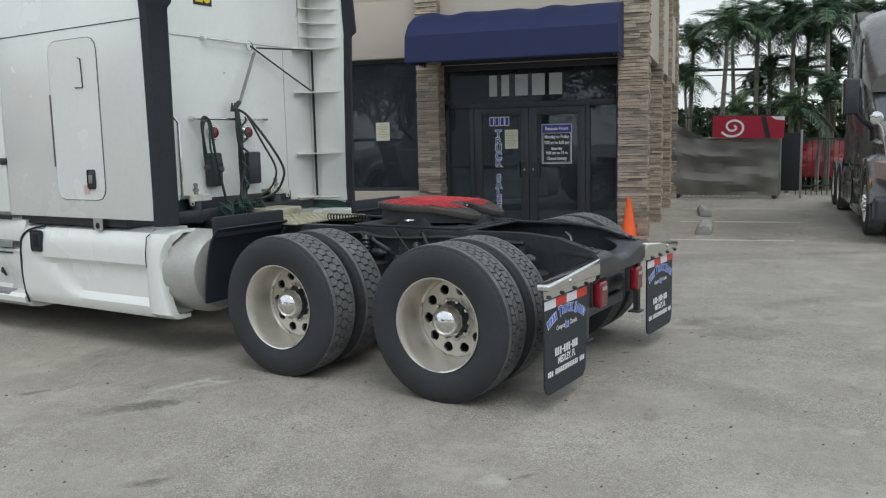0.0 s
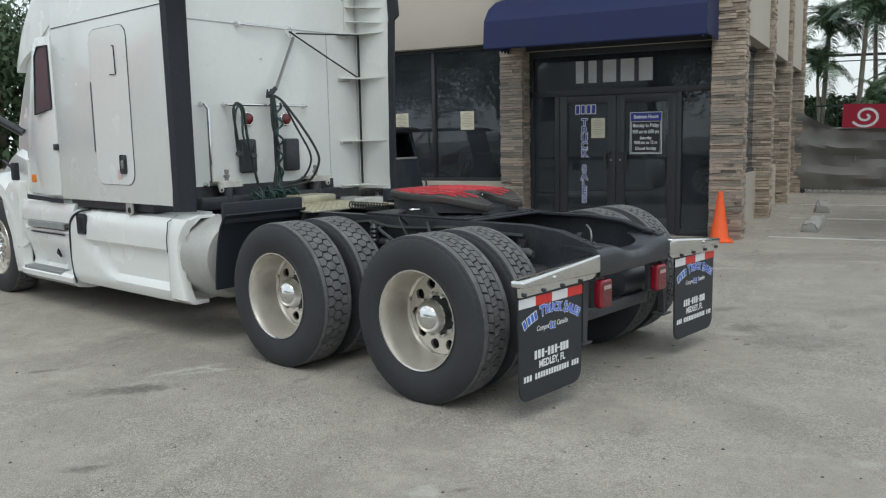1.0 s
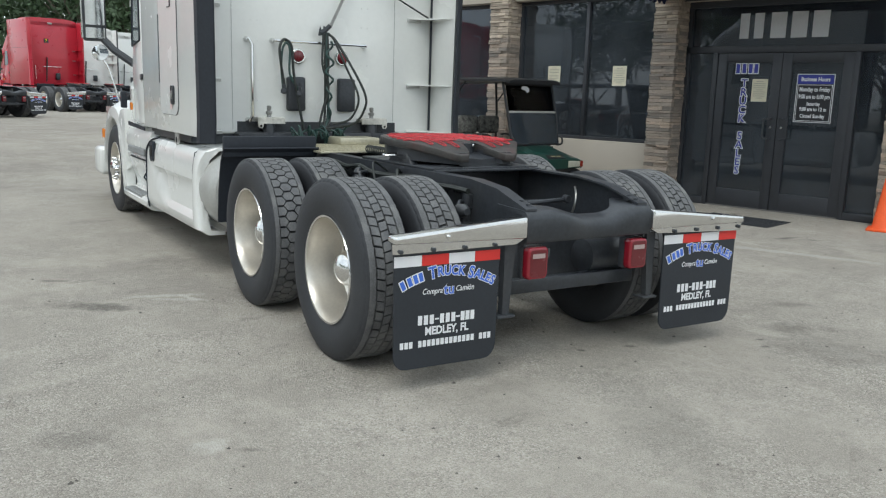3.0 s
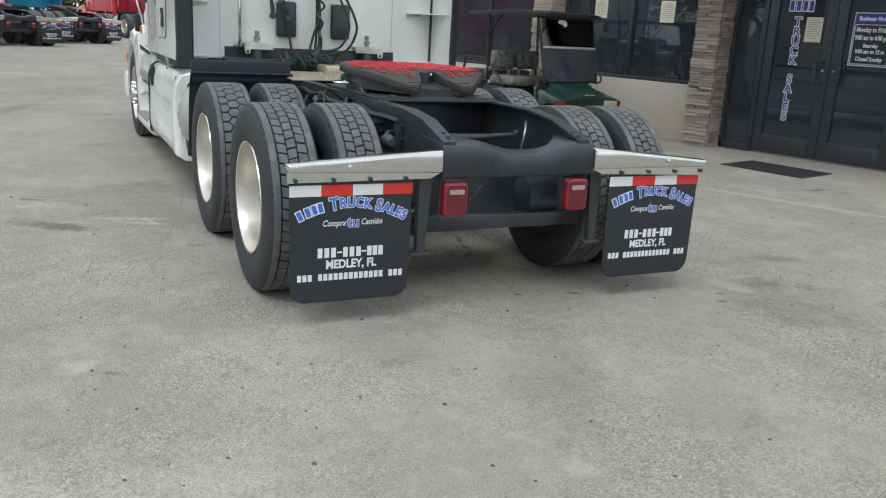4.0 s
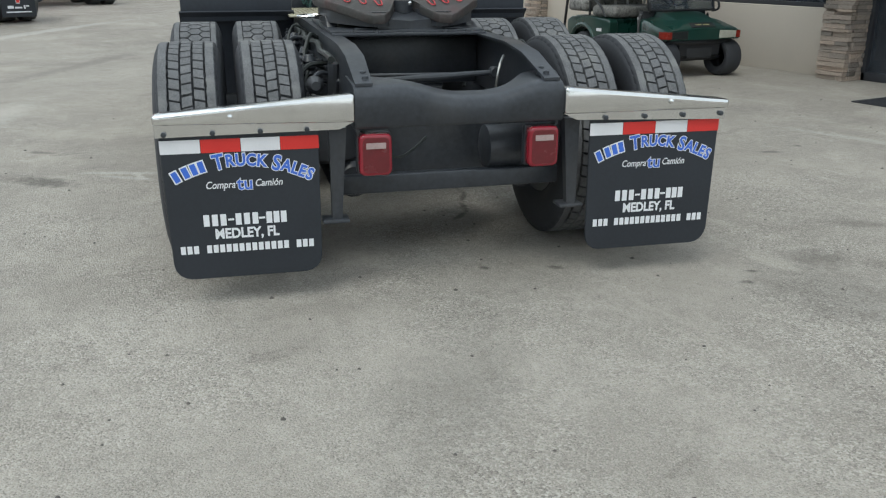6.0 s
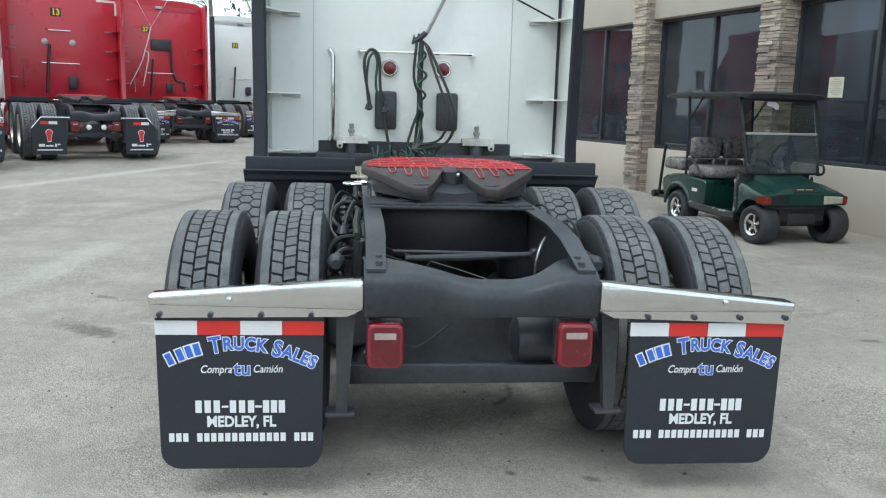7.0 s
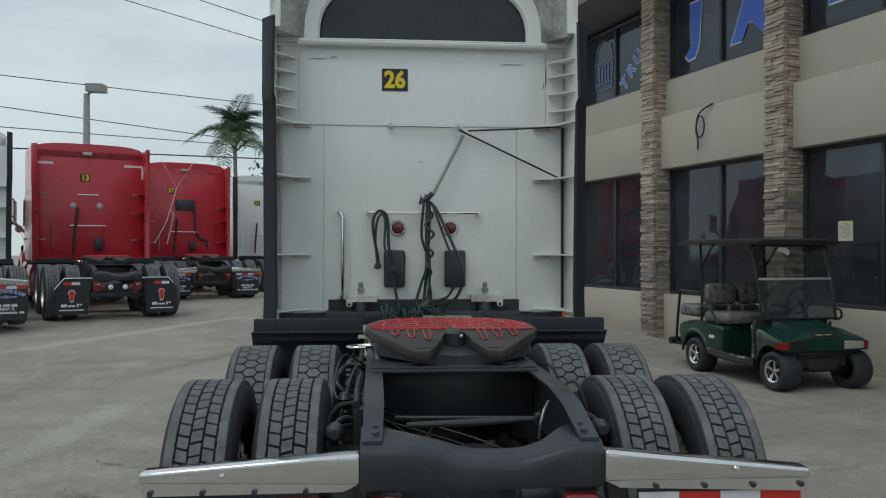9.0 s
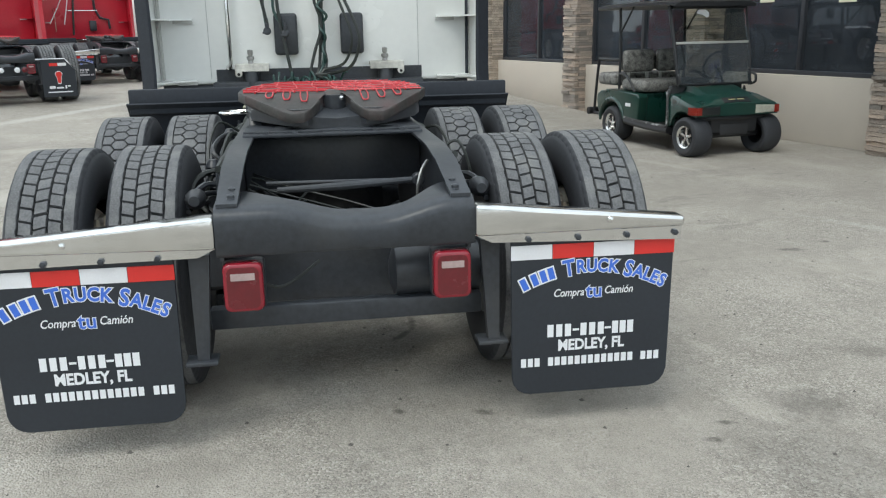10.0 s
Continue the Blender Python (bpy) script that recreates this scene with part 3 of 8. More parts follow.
def awning():
    a = thing("awning", pose(0, 0, 0), "navy canvas awning with scalloped valance over the entrance", "awning")
    x0, x1 = -3.98, -0.80
    prof = [(13.55, 3.68), (13.2, 3.66), (12.85, 3.58), (12.55, 3.43), (12.38, 3.24), (12.34, 2.85)]
    n = 40
    bm = bmesh.new()
    loops = []
    for k in range(n + 1):
        x = x0 + (x1 - x0) * k / n
        w = 0.025 * math.sin(k * 0.75) * (0.5 + 0.5 * math.sin(k * 0.31))
        loops.append([(x, y, z + (w if i < 4 else 0)) for i, (y, z) in enumerate(prof)] + [(x, y + 0.012, z - 0.02) for y, z in reversed(prof)])
    loft(bm, loops)
    part("canopy", bm, M_awning, a)
    for x in (x0, x1 - 0.012):
        part("end_panel", prism(bmesh.new(), [(13.53, 2.93), (13.53, 3.64)] + prof[1:-1] + [(12.36, 2.93)], "x", x + 0.003, x + 0.012), M_awning, a)
    top = 2.94

    def scallops(a, b, count):
        pts = [(a, top)]
        for k in range(count):
            pts += [(a + (b - a) * (k + u) / count, top - 0.05 - 0.05 * math.sin(math.pi * u)) for u in (0, 0.2, 0.4, 0.6, 0.8)]
        return pts + [(b, top - 0.05), (b, top)]

    for x in (x0, x1):
        part("side_valance", prism(bmesh.new(), scallops(12.35, 13.52, 9), "x", x, x + 0.005), M_awning, a)
    for x in (x0 + 0.05, (x0 + x1) / 2, x1 - 0.05):
        part("rib", tube(bmesh.new(), [(x, y + 0.03, z - 0.04) for y, z in prof], 0.012, 6), M_frame, a)


awning()


def bars(name, items, m, label, category, material, depth=0.004):
    """A panel of unreadable marks: plain bars (x, z, width, height)."""
    t = thing(name, m, label, category)
    for x, z, w, h in items:
        part("mark", B(x - w / 2, x + w / 2, -depth, 0, z - h / 2, z + h / 2), material, t)
    return t


M_number = mat("silver_film", (0.60, 0.61, 0.63), 0.5, var=0.08, bump=0.0)
bars("number_film", [(-0.535, 0, 0.13, 0.34), (-0.33, 0, 0.13, 0.34), (-0.06, 0, 0.21, 0.34), (0.22, 0, 0.21, 0.34), (0.50, 0, 0.21, 0.34)], pose(-2.405, GLASS - 0.006, 2.535), "silver number film on the dark transom glass", "sign", M_number)


def word(name, body, size, material, parent, x, z, y=0.0, bold=0.0, spin=0.0, squeeze=1.0, shear=0.0, label=""):
    me = text_mesh(name, body, size, material, 0.001, bold, shear)
    ob = part(name, me, material, parent, label)
    ob.matrix_basis = pose(x, y, z, 0, -spin, 0) @ Matrix.Diagonal((squeeze, 1, 1, 1))
    return ob


def door_lettering():
    t = thing("door_lettering", pose(-2.85, GLASS - 0.024, 0), "white-edged navy vertical lettering on the door glass", "sign")
    for x in (-0.12, -0.03, 0.06, 0.14):
        part("mark", B(x - 0.038, x + 0.038, -0.002, 0, 1.88, 2.03), M_print_w, t)
        part("mark", B(x - 0.026, x + 0.026, -0.005, -0.003, 1.893, 2.017), M_print_navy, t)
    z = 1.75
    for ch in "TRUCK SALES":
        if ch != " ":
            word("letter", ch, 0.155, M_print_w, t, -0.01, z, -0.001, 0.012)
            word("letter", ch, 0.15, M_print_navy, t, -0.01, z, -0.004, 0.002)
        z -= 0.122
    return t


door_lettering()


def hours_sign():
    s = thing("business_hours_sign", pose(-1.888, GLASS - 0.024, 1.567), "white-edged opening hours sign with a blue header", "sign")
    part("backing", B(-0.245, 0.245, -0.003, 0, -0.32, 0.32), M_print_w, s)
    part("panel", B(-0.235, 0.235, -0.005, -0.003, -0.31, 0.31), mat("black_sign_film", (0.02, 0.02, 0.025), 0.4, bump=0), s)
    part("header", B(-0.232, 0.232, -0.007, -0.005, 0.19, 0.305), M_print_navy, s)
    for x0, x1, z0, z1 in ((-0.225, 0.225, -0.30, -0.293), (-0.225, 0.225, 0.173, 0.18), (-0.225, -0.218, -0.3, 0.18), (0.218, 0.225, -0.3, 0.18)):
        part("edge_line", B(x0, x1, -0.007, -0.005, z0, z1), M_print_w, s)
    for body, size, z, sq in (("Business Hours", 0.075, 0.248, 0.8), ("Monday to Friday", 0.078, 0.115, 0.72), ("9:00 am to 6:00 pm", 0.078, 0.02, 0.66), ("Saturday", 0.06, -0.075, 0.85), ("9:00 am to 12 m", 0.068, -0.145, 0.78), ("Closed Sunday", 0.068, -0.235, 0.8)):
        word("line_of_text", body, size, M_print_w, s, 0, z, -0.0085, 0.0022, 0, sq)


hours_sign()


def notice(x, z, w=0.25, h=0.36, y=GLASS + 0.03):
    n = thing("paper_notice", pose(x, y, z), "yellowed printed paper notice taped inside the glass", "notice", "paper notices")
    part("sheet", B(-w / 2, w / 2, 0, 0.002, -h / 2, h / 2), M_paper, n)
    for k in range(9):
        ww = w * (0.75 if k % 4 else 0.45)
        part("mark", B(-ww / 2, ww / 2, -0.002, 0, h * (0.38 - 0.09 * k) - 0.004, h * (0.38 - 0.09 * k) + 0.004), mat("grey_print", (0.32, 0.30, 0.25), 0.8, bump=0) if "grey_print" not in bpy.data.materials else bpy.data.materials["grey_print"], n)


notice(-4.91, 1.84, 0.25, 0.31, GLASS - 0.004)
notice(-6.17, 1.86, 0.25, 0.27, GLASS - 0.004)
notice(-2.64, 1.66, 0.22, 0.31, GLASS - 0.02)


def ceiling_spot(x, y, z):
    s = thing("ceiling_spot", pose(x, y, z), "small lit round downlight in the ceiling", "lamp", "downlights")
    part("trim_ring", lathe(bmesh.new(), [(0, 0.075), (-0.012, 0.07), (-0.012, 0.05)], 20, "z"), M_print_w, s)
    part("lamp_face", lathe(bmesh.new(), [(-0.006, 0.001), (-0.008, 0.05)], 20, "z"), M_spot, s)


M_spot = bpy.data.materials.new("lit_lamp_face")
M_spot.use_nodes = True
M_spot.node_tree.nodes["Principled BSDF"].inputs["Emission Color"].default_value = (1, 0.97, 0.9, 1)
M_spot.node_tree.nodes["Principled BSDF"].inputs["Emission Strength"].default_value = 14
for x in (-1.7, -3.1, -5.4, -8.6, -11.9):
    ceiling_spot(x, 14.9, 3.198)

# entrance mat
mt = thing("door_mat", pose(-2.2, 12.48, 0), "dark worn rubber entrance mat lying before the doors", "mat")
part("mat_body", B(-0.52, 0.52, -0.36, 0.36, 0, 0.012, 0.004), M_rubber, mt)
for k in range(12):
    part("rib", B(-0.48, 0.48, -0.33 + 0.056 * k, -0.30 + 0.056 * k, 0.012, 0.017), M_rubber, mt)

# ---- highway tractors: x points backwards, y to the truck's right, origin on the ground under the mud flaps ----
TYRE = [(-0.118, 0.292), (-0.128, 0.308), (-0.136, 0.325), (-0.143, 0.355), (-0.1475, 0.38), (-0.148, 0.40), (-0.147, 0.43), (-0.138, 0.466), (-0.1305, 0.482), (-0.126, 0.486), (-0.118, 0.482), (-0.092, 0.484), (0.092, 0.484), (0.118, 0.482), (0.126, 0.486), (0.1305, 0.482), (0.138, 0.466), (0.146, 0.43), (0.147, 0.38), (0.136, 0.325), (0.118, 0.292)]


def tread_mesh(kind):
    """Solid shoulder ribs with wavy inner edges, and between them three rows of bricks or interlocking six-sided blocks."""
    verts, faces = [], []
    brick = kind == "brick"
    n = 56 if brick else 46
    p = 2 * math.pi / n
    y_in = 0.0795 if brick else 0.086

    def block(a, y, out):
        b, m = len(verts), len(out)
        for r, shrink in ((0.478, 1.0), (0.5025, 0.985), (0.506, 0.95)):
            for dy, dt in out:
                verts.append((r * math.cos(a + dt * shrink), y + dy * shrink, r * math.sin(a + dt * shrink)))
        faces.append([b + 2 * m + i for i in range(m)])
        for q in range(2):
            faces.extend([b + q * m + i, b + q * m + (i + 1) % m, b + (q + 1) * m + (i + 1) % m, b + (q + 1) * m + i] for i in range(m))

    for k in range(n):
        a = p * k
        if brick:
            h, q, c = 0.0218, 0.43 * p, 0.09 * p
            for y, off, d in ((-0.0515, 0.5, -c), (0, 0.0, c), (0.0515, 0.5, -c)):
                w = 0.0012 * (1 if y >= 0 else -1)
                block(a + p * (off + random.uniform(-0.03, 0.03)), y, [(-h, -q - d), (0, -q), (h, -q + d), (h - w, 0), (h, q + d), (0, q), (-h, q - d), (-h - w, 0)])
        else:
            q = 0.425 * p
            block(a, 0, [(-0.040, 0), (-0.021, -q), (0.021, -q), (0.041, 0), (0.021, q), (-0.021, q)])
            for s in (-1, 1):
                out = [(-0.0195, 0), (0.0, -q), (0.0395, -q), (0.0395, q), (0.0, q)]
                block(a + p * 0.5, s * 0.0445, [(s * dy, dt) for dy, dt in out])
    steps = n * 4
    for s in (-1, 1):
        base, m = len(verts), 8
        for k in range(steps):
            a = 2 * math.pi * k / steps
            wave = (0.0, 0.0022, 0.0022, 0.0)[k % 4]
            notch = 0.009 if k % 4 == 0 else 0.0
            for y, r in ((y_in + wave, 0.478), (y_in + wave, 0.503), (y_in + wave + 0.002, 0.506), (0.104, 0.505), (0.116, 0.503), (0.1225, 0.4985 - notch), (0.1275, 0.489 - notch), (0.1285, 0.478)):
                verts.append((r * math.cos(a), s * (y + random.uniform(-0.0007, 0.0007)), r * math.sin(a)))
        for k in range(steps):
            j = (k + 1) % steps
            faces.extend([base + k * m + i, base + k * m + i + 1, base + j * m + i + 1, base + j * m + i] for i in range(m - 1))
    me = bpy.data.meshes.new("tread_" + kind)
    me.from_pydata(verts, [], faces)
    bm = bmesh.new()
    bm.from_mesh(me)
    bpy.data.meshes.remove(me)
    bmesh.ops.recalc_face_normals(bm, faces=bm.faces)
    me = mesh_of("tread", bm, M_tread)
    me.materials.append(M_rubber)
    for q in me.polygons:                       # the flanks of the shoulders are as black as the sidewall
        if abs(q.center.y) > 0.117:
            q.material_index = 1
    return me


def holed_disc(bm, y, r0, r1, holes, rh, depth=0.02):
    """A flat ring across the axis with round hand holes through it."""
    for k in range(holes):
        t0, t1 = 2 * math.pi * k / holes, 2 * math.pi * (k + 1) / holes
        tm, rm = (t0 + t1) / 2, (r0 + r1) / 2 + 0.005
        edge = [(r0, t0), (r0, tm), (r0, t1), (rm, t1), (r1, t1), (r1, tm), (r1, t0), (rm, t0)]
        c = (rm * math.cos(tm), rm * math.sin(tm))
        ring = [(r * math.cos(t), r * math.sin(t)) for r, t in edge]
        o = [bm.verts.new((p[0], y, p[1])) for p in ring]
        ang = [math.atan2(p[1] - c[1], p[0] - c[0]) for p in ring]
        i = [bm.verts.new((c[0] + rh * math.cos(a), y, c[1] + rh * math.sin(a))) for a in ang]
        d = [bm.verts.new((c[0] + rh * math.cos(a), y + depth, c[1] + rh * math.sin(a))) for a in ang]
        for q in range(8):
            j = (q + 1) % 8
            bm.faces.new((o[q], o[j], i[j], i[q]))
            bm.faces.new((i[q], i[j], d[j], d[q]))
    return bm


W = {}
W["tyre"] = mesh_of("tyre", lathe(bmesh.new(), TYRE, 64, cap=False), M_rubber)
W["brick"], W["hex"] = tread_mesh("brick"), tread_mesh("hex")
bm = lathe(bmesh.new(), [(-0.112, 0.292), (-0.128, 0.306), (-0.136, 0.303), (-0.134, 0.293), (-0.115, 0.285), (-0.08, 0.28), (0.02, 0.268), (0.075, 0.262), (0.09, 0.25)], 64, cap=False)
holed_disc(bm, 0.09, 0.135, 0.25, 10, 0.035)
lathe(bm, [(0.09, 0.135), (0.08, 0.13), (0.08, 0.10)], 20, cap=False)
bmesh.ops.remove_doubles(bm, verts=bm.verts, dist=0.0015)
W["rim_deep"] = mesh_of("rim", bm, M_alu)
W["rim_deep"].materials.append(M_chrome)
for q in W["rim_deep"].polygons:                # the outer lip is polished
    if math.hypot(q.center.x, q.center.z) > 0.29 and q.center.y < -0.11:
        q.material_index = 1
bm = lathe(bmesh.new(), [(-0.112, 0.292), (-0.128, 0.306), (-0.136, 0.303), (-0.134, 0.293), (-0.11, 0.28), (-0.06, 0.272), (-0.05, 0.255)], 64, cap=False)
holed_disc(bm, -0.05, 0.16, 0.255, 10, 0.026)
lathe(bm, [(-0.05, 0.16), (-0.10, 0.15), (-0.11, 0.135), (-0.11, 0.09), (-0.10, 0.06)], 20, cap=False)
bmesh.ops.remove_doubles(bm, verts=bm.verts, dist=0.0015)
W["rim_front"] = mesh_of("rim", bm, M_alu)
W["rim_inner"] = mesh_of("rim", lathe(bmesh.new(), [(-0.118, 0.30), (-0.128, 0.3), (-0.06, 0.26), (-0.05, 0.1), (0.05, 0.1), (0.118, 0.29)], 40, cap=False), M_black)
W["hub"] = mesh_of("hub", lathe(bmesh.new(), [(0.09, 0.118), (0.06, 0.112), (0.015, 0.105), (0.01, 0.09)], 32), M_black)
W["hub_cap"] = mesh_of("hub_cap", lathe(bmesh.new(), [(0.016, 0.104), (0.004, 0.106), (-0.008, 0.10), (-0.03, 0.094), (-0.054, 0.078), (-0.07, 0.05), (-0.078, 0.022), (-0.08, 0.001)], 32), M_chrome)
W["front_cap"] = mesh_of("hub_cap", lathe(bmesh.new(), [(-0.095, 0.1), (-0.14, 0.095), (-0.175, 0.08), (-0.19, 0.05), (-0.195, 0.001)], 32), M_chrome)
W["nut"] = mesh_of("lug_nut", lathe(bmesh.new(), [(0.0, 0.018), (-0.02, 0.018), (-0.028, 0.012), (-0.034, 0.011)], 6), M_chrome)
W["nut_cap"] = mesh_of("lug_nut", lathe(bmesh.new(), [(0.0, 0.021), (-0.045, 0.02), (-0.06, 0.012), (-0.064, 0.002)], 10), M_chrome)


def wheel(truck, x, y, side, kind, tread):
    """side -1: faces the truck's left. kind: deep, inner or front."""
    w = part("wheel", W["rim_" + kind], M_alu, truck, m=pose(x, y, 0.5, 0, random.uniform(0, 60), 180 if side > 0 else 0))
    part("tyre", W["tyre"], M_rubber, w, "black rubber tyre")
    part("tread", W[tread], M_tread, w, "dusty worn tread blocks")
    if kind == "deep":
        part("hub", W["hub"], M_black, w, "black wheel hub")
        part("hub_cap", W["hub_cap"], M_chrome, w, "polished domed hub cap")
        for k in range(10):
            a = 2 * math.pi * k / 10 + 0.2
            part("lug_nut", W["nut"], M_chrome, w, m=pose(0.145 * math.cos(a) * 0.88, 0.078, 0.145 * math.sin(a) * 0.88))
    if kind == "front":
        part("hub_cap", W["front_cap"], M_chrome, w, "polished hub cap")
        for k in range(10):
            a = 2 * math.pi * k / 10
            part("lug_nut", W["nut_cap"], M_chrome, w, m=pose(0.12 * math.cos(a), -0.108, 0.12 * math.sin(a)))
    return w


def arch(x, zt, half=1.2, z0=2.6, c=0.32):
    """A cross loop of the roof, from the left foot over the top to the right foot."""
    zc, right = zt - c * 1.1, [(half, z0)]
    for k in range(10):
        a = radians(8.8 * k)
        right.append((half * math.cos(a) ** 0.55, zc + (c * 1.1 + 0.028) * math.sin(a) ** 0.8))
    return [(x, -y, z) for y, z in right] + [(x, 0, zt + 0.03)] + [(x, y, z) for y, z in reversed(right)]


SKEW = pose(0, 0, 0, 0, 0, -1.2)


def lettered_flap(t, s, own=True, back=0.0):
    """Hanger, mud flap, tape and print. s: -1 left, 1 right."""
    c = -0.889 if s < 0 else 0.876
    out, low = (1.208, 0.0) if s < 0 else (1.20, 0.014)
    if own:
        bm = prism(bmesh.new(), [(s * 0.44, 0.750), (s * 0.44, 0.862), (s * out, 0.803 - low), (s * out, 0.765 - low)], "x", -0.035, 0.05, 0.012, 3)
        bar = part("flap_hanger", bm, M_chrome, t, "polished tapered steel mud flap hanger", SKEW)
        part("lower_lip", prism(bmesh.new(), [(s * 0.50, 0.722), (s * 0.44, 0.752), (s * (out - 0.002), 0.765 - low), (s * (out - 0.005), 0.715 - low)], "x", 0.012, 0.03), M_chrome, bar)
        for k in range(4):
            part("bolt", lathe(bmesh.new(), [(0.03, 0.012), (0.042, 0.011), (0.045, 0.004)], 6, "x", (0, s * (0.63 + 0.18 * k), 0.728)), M_black, bar)
        part("bolt", lathe(bmesh.new(), [(0.048, 0.012), (0.058, 0.01), (0.061, 0.003)], 10, "x", (0, s * 0.92, 0.79)), M_chrome, bar)
    h, r = 0.305, 0.07
    pts = [(c - h, 0.735), (c - h * 0.975, 0.125 + r)] + [(c - h * 0.975 + r - r * math.cos(a), 0.125 + r - r * math.sin(a)) for a in (0.4, 0.8, 1.2, 1.57)]
    pts += [(c + h * 0.975 - r + r * math.sin(a), 0.125 + r - r * math.cos(a)) for a in (0, 0.4, 0.8, 1.2, 1.57)] + [(c + h, 0.735)]
    if not own:
        c, h = s * 0.80, 0.285
        pts = [(c - s * h, 0.10), (c - s * h, 0.76), (c + s * (h - 0.16), 0.76), (c + s * h, 0.56), (c + s * h, 0.10)]
        part("flap_bracket", tube(bmesh.new(), [(-0.01, s * 0.43, 0.77), (-0.01, c + s * (h - 0.16), 0.77), (-0.01, c + s * h, 0.57)], 0.014, 6), M_chrome, t, "thin bright flap bracket", SKEW)
    flap = part("mud_flap", prism(bmesh.new(), pts, "x", -0.002, 0.01, 0.003, 1), M_flap, t, "black rubber mud flap with white and blue print", SKEW)
    q = h * 2 / 4
    for k in range(4):
        y0 = c - h + q * k
        if own or k in (1, 2):
            part("tape", B(0.0105, 0.013, y0 + 0.001, y0 + q - 0.001, 0.647, 0.70), M_reflect_w if k % 2 == 0 else M_reflect_r, flap)
    m = pose(0.0125, c, 0, 0, 0, 90)

    def put(me, material, y, z, spin=0.0, sq=1.0, lift=0.0):
        part("print", me, material, flap, m=m @ pose(y, -lift, z, 0, -spin, 0) @ Matrix.Diagonal((sq, 1, 1, 1)))

    if own:
        letters = [(-0.090, "T", 0.085), (-0.046, "R", 0.066), (-0.005, "U", 0.066), (0.036, "C", 0.066), (0.076, "K", 0.066), (0.134, "S", 0.085), (0.172, "A", 0.066), (0.205, "L", 0.066), (0.233, "E", 0.066), (0.262, "S", 0.066)]
        for y, ch, size in letters:
            z, spin = 0.612 - 0.95 * (y + 0.01) ** 2, -math.degrees(1.75 * y)
            put(W["w" + ch + str(size)], M_print_w, y, z, spin, 0.86)
            put(W["b" + ch + str(size)], M_print_b, y, z, spin, 0.86, 0.001)
        for y, hh in ((-0.255, 0.066), (-0.217, 0.05), (-0.185, 0.05), (-0.156, 0.05)):
            z, spin = 0.612 - 0.95 * (y + 0.01) ** 2, -math.degrees(1.75 * y)
            put(W["mark_w"], M_print_w, y, z, spin, 1.0)
            put(W["mark_b"], M_print_b, y, z, spin, 1.0, 0.001)
        put(W["compra"], M_print_w, -0.090, 0.515, 0, 0.82)
        put(W["tu_w"], M_print_w, 0.006, 0.517)
        put(W["tu_b"], M_print_b, 0.006, 0.517, 0, 1, 0.001)
        put(W["camion"], M_print_w, 0.098, 0.517, 0, 0.82)
        put(W["city"], M_print_w, 0, 0.312, 0, 0.86)
        for k, yy in enumerate((-0.155, -0.122, -0.089, -0.03, 0.003, 0.036, 0.091, 0.12, 0.149)):
            part("print", W["digit_bar"], M_print_w, flap, m=m @ pose(yy * 1.0, 0, 0.372))
        for k in range(2):
            part("print", W["dash_bar"], M_print_w, flap, m=m @ pose(-0.059 + 0.122 * k, 0, 0.372))
        for k in range(21):
            if k not in (3, 17):
                put(W["url_bar"], M_print_w, -0.255 + 0.0255 * k, 0.252)
    else:
        put(W["badge_w"], M_print_w, 0, 0.44)
        put(W["badge_r"], M_reflect_r, 0, 0.44, 0, 1, 0.001)
        for y0, w, z, h in ((-0.13, 0.10, 0.27, 0.05), (0.0, 0.12, 0.26, 0.03), (0.1, 0.03, 0.27, 0.06), (0.15, 0.05, 0.285, 0.025), (0.0, 0.42, 0.185, 0.02)):
            part("print", B(y0 - w / 2, y0 + w / 2, -0.0004, 0.0004, z - h / 2, z + h / 2), M_print_w, flap, m=m)
    return flap


for ch in "TRUCKSALE":
    for size in (0.085, 0.066):
        W["w" + ch + str(size)] = text_mesh("print", ch, size, M_print_w, 0.0004, 0.0055)
        W["b" + ch + str(size)] = text_mesh("print", ch, size, M_print_b, 0.0004, 0.0022)
W["compra"], W["camion"] = text_mesh("print", "Compra", 0.042, M_print_w, 0.0004, 0.0004, 0.25), text_mesh("print", "Camión", 0.042, M_print_w, 0.0004, 0.0004, 0.25)
W["tu_w"], W["tu_b"] = text_mesh("print", "tu", 0.075, M_print_w, 0.0004, 0.0035), text_mesh("print", "tu", 0.075, M_print_b, 0.0004, 0.001)
W["city"] = text_mesh("print", "MEDLEY, FL", 0.058, M_print_w, 0.0004, 0.002)
W["mark_w"] = mesh_of("print", B(-0.016, 0.016, -0.0004, 0.0004, -0.027, 0.027), M_print_w)
W["mark_b"] = mesh_of("print", B(-0.011, 0.011, -0.0004, 0.0004, -0.022, 0.022), M_print_b)
W["digit_bar"] = mesh_of("print", B(-0.0115, 0.0115, -0.0004, 0.0004, -0.024, 0.024), M_print_w)
W["dash_bar"] = mesh_of("print", B(-0.012, 0.012, -0.0004, 0.0004, -0.004, 0.004), M_print_w)
W["url_bar"] = mesh_of("print", B(-0.0095, 0.0095, -0.0004, 0.0004, -0.0165, 0.0165), M_print_w)
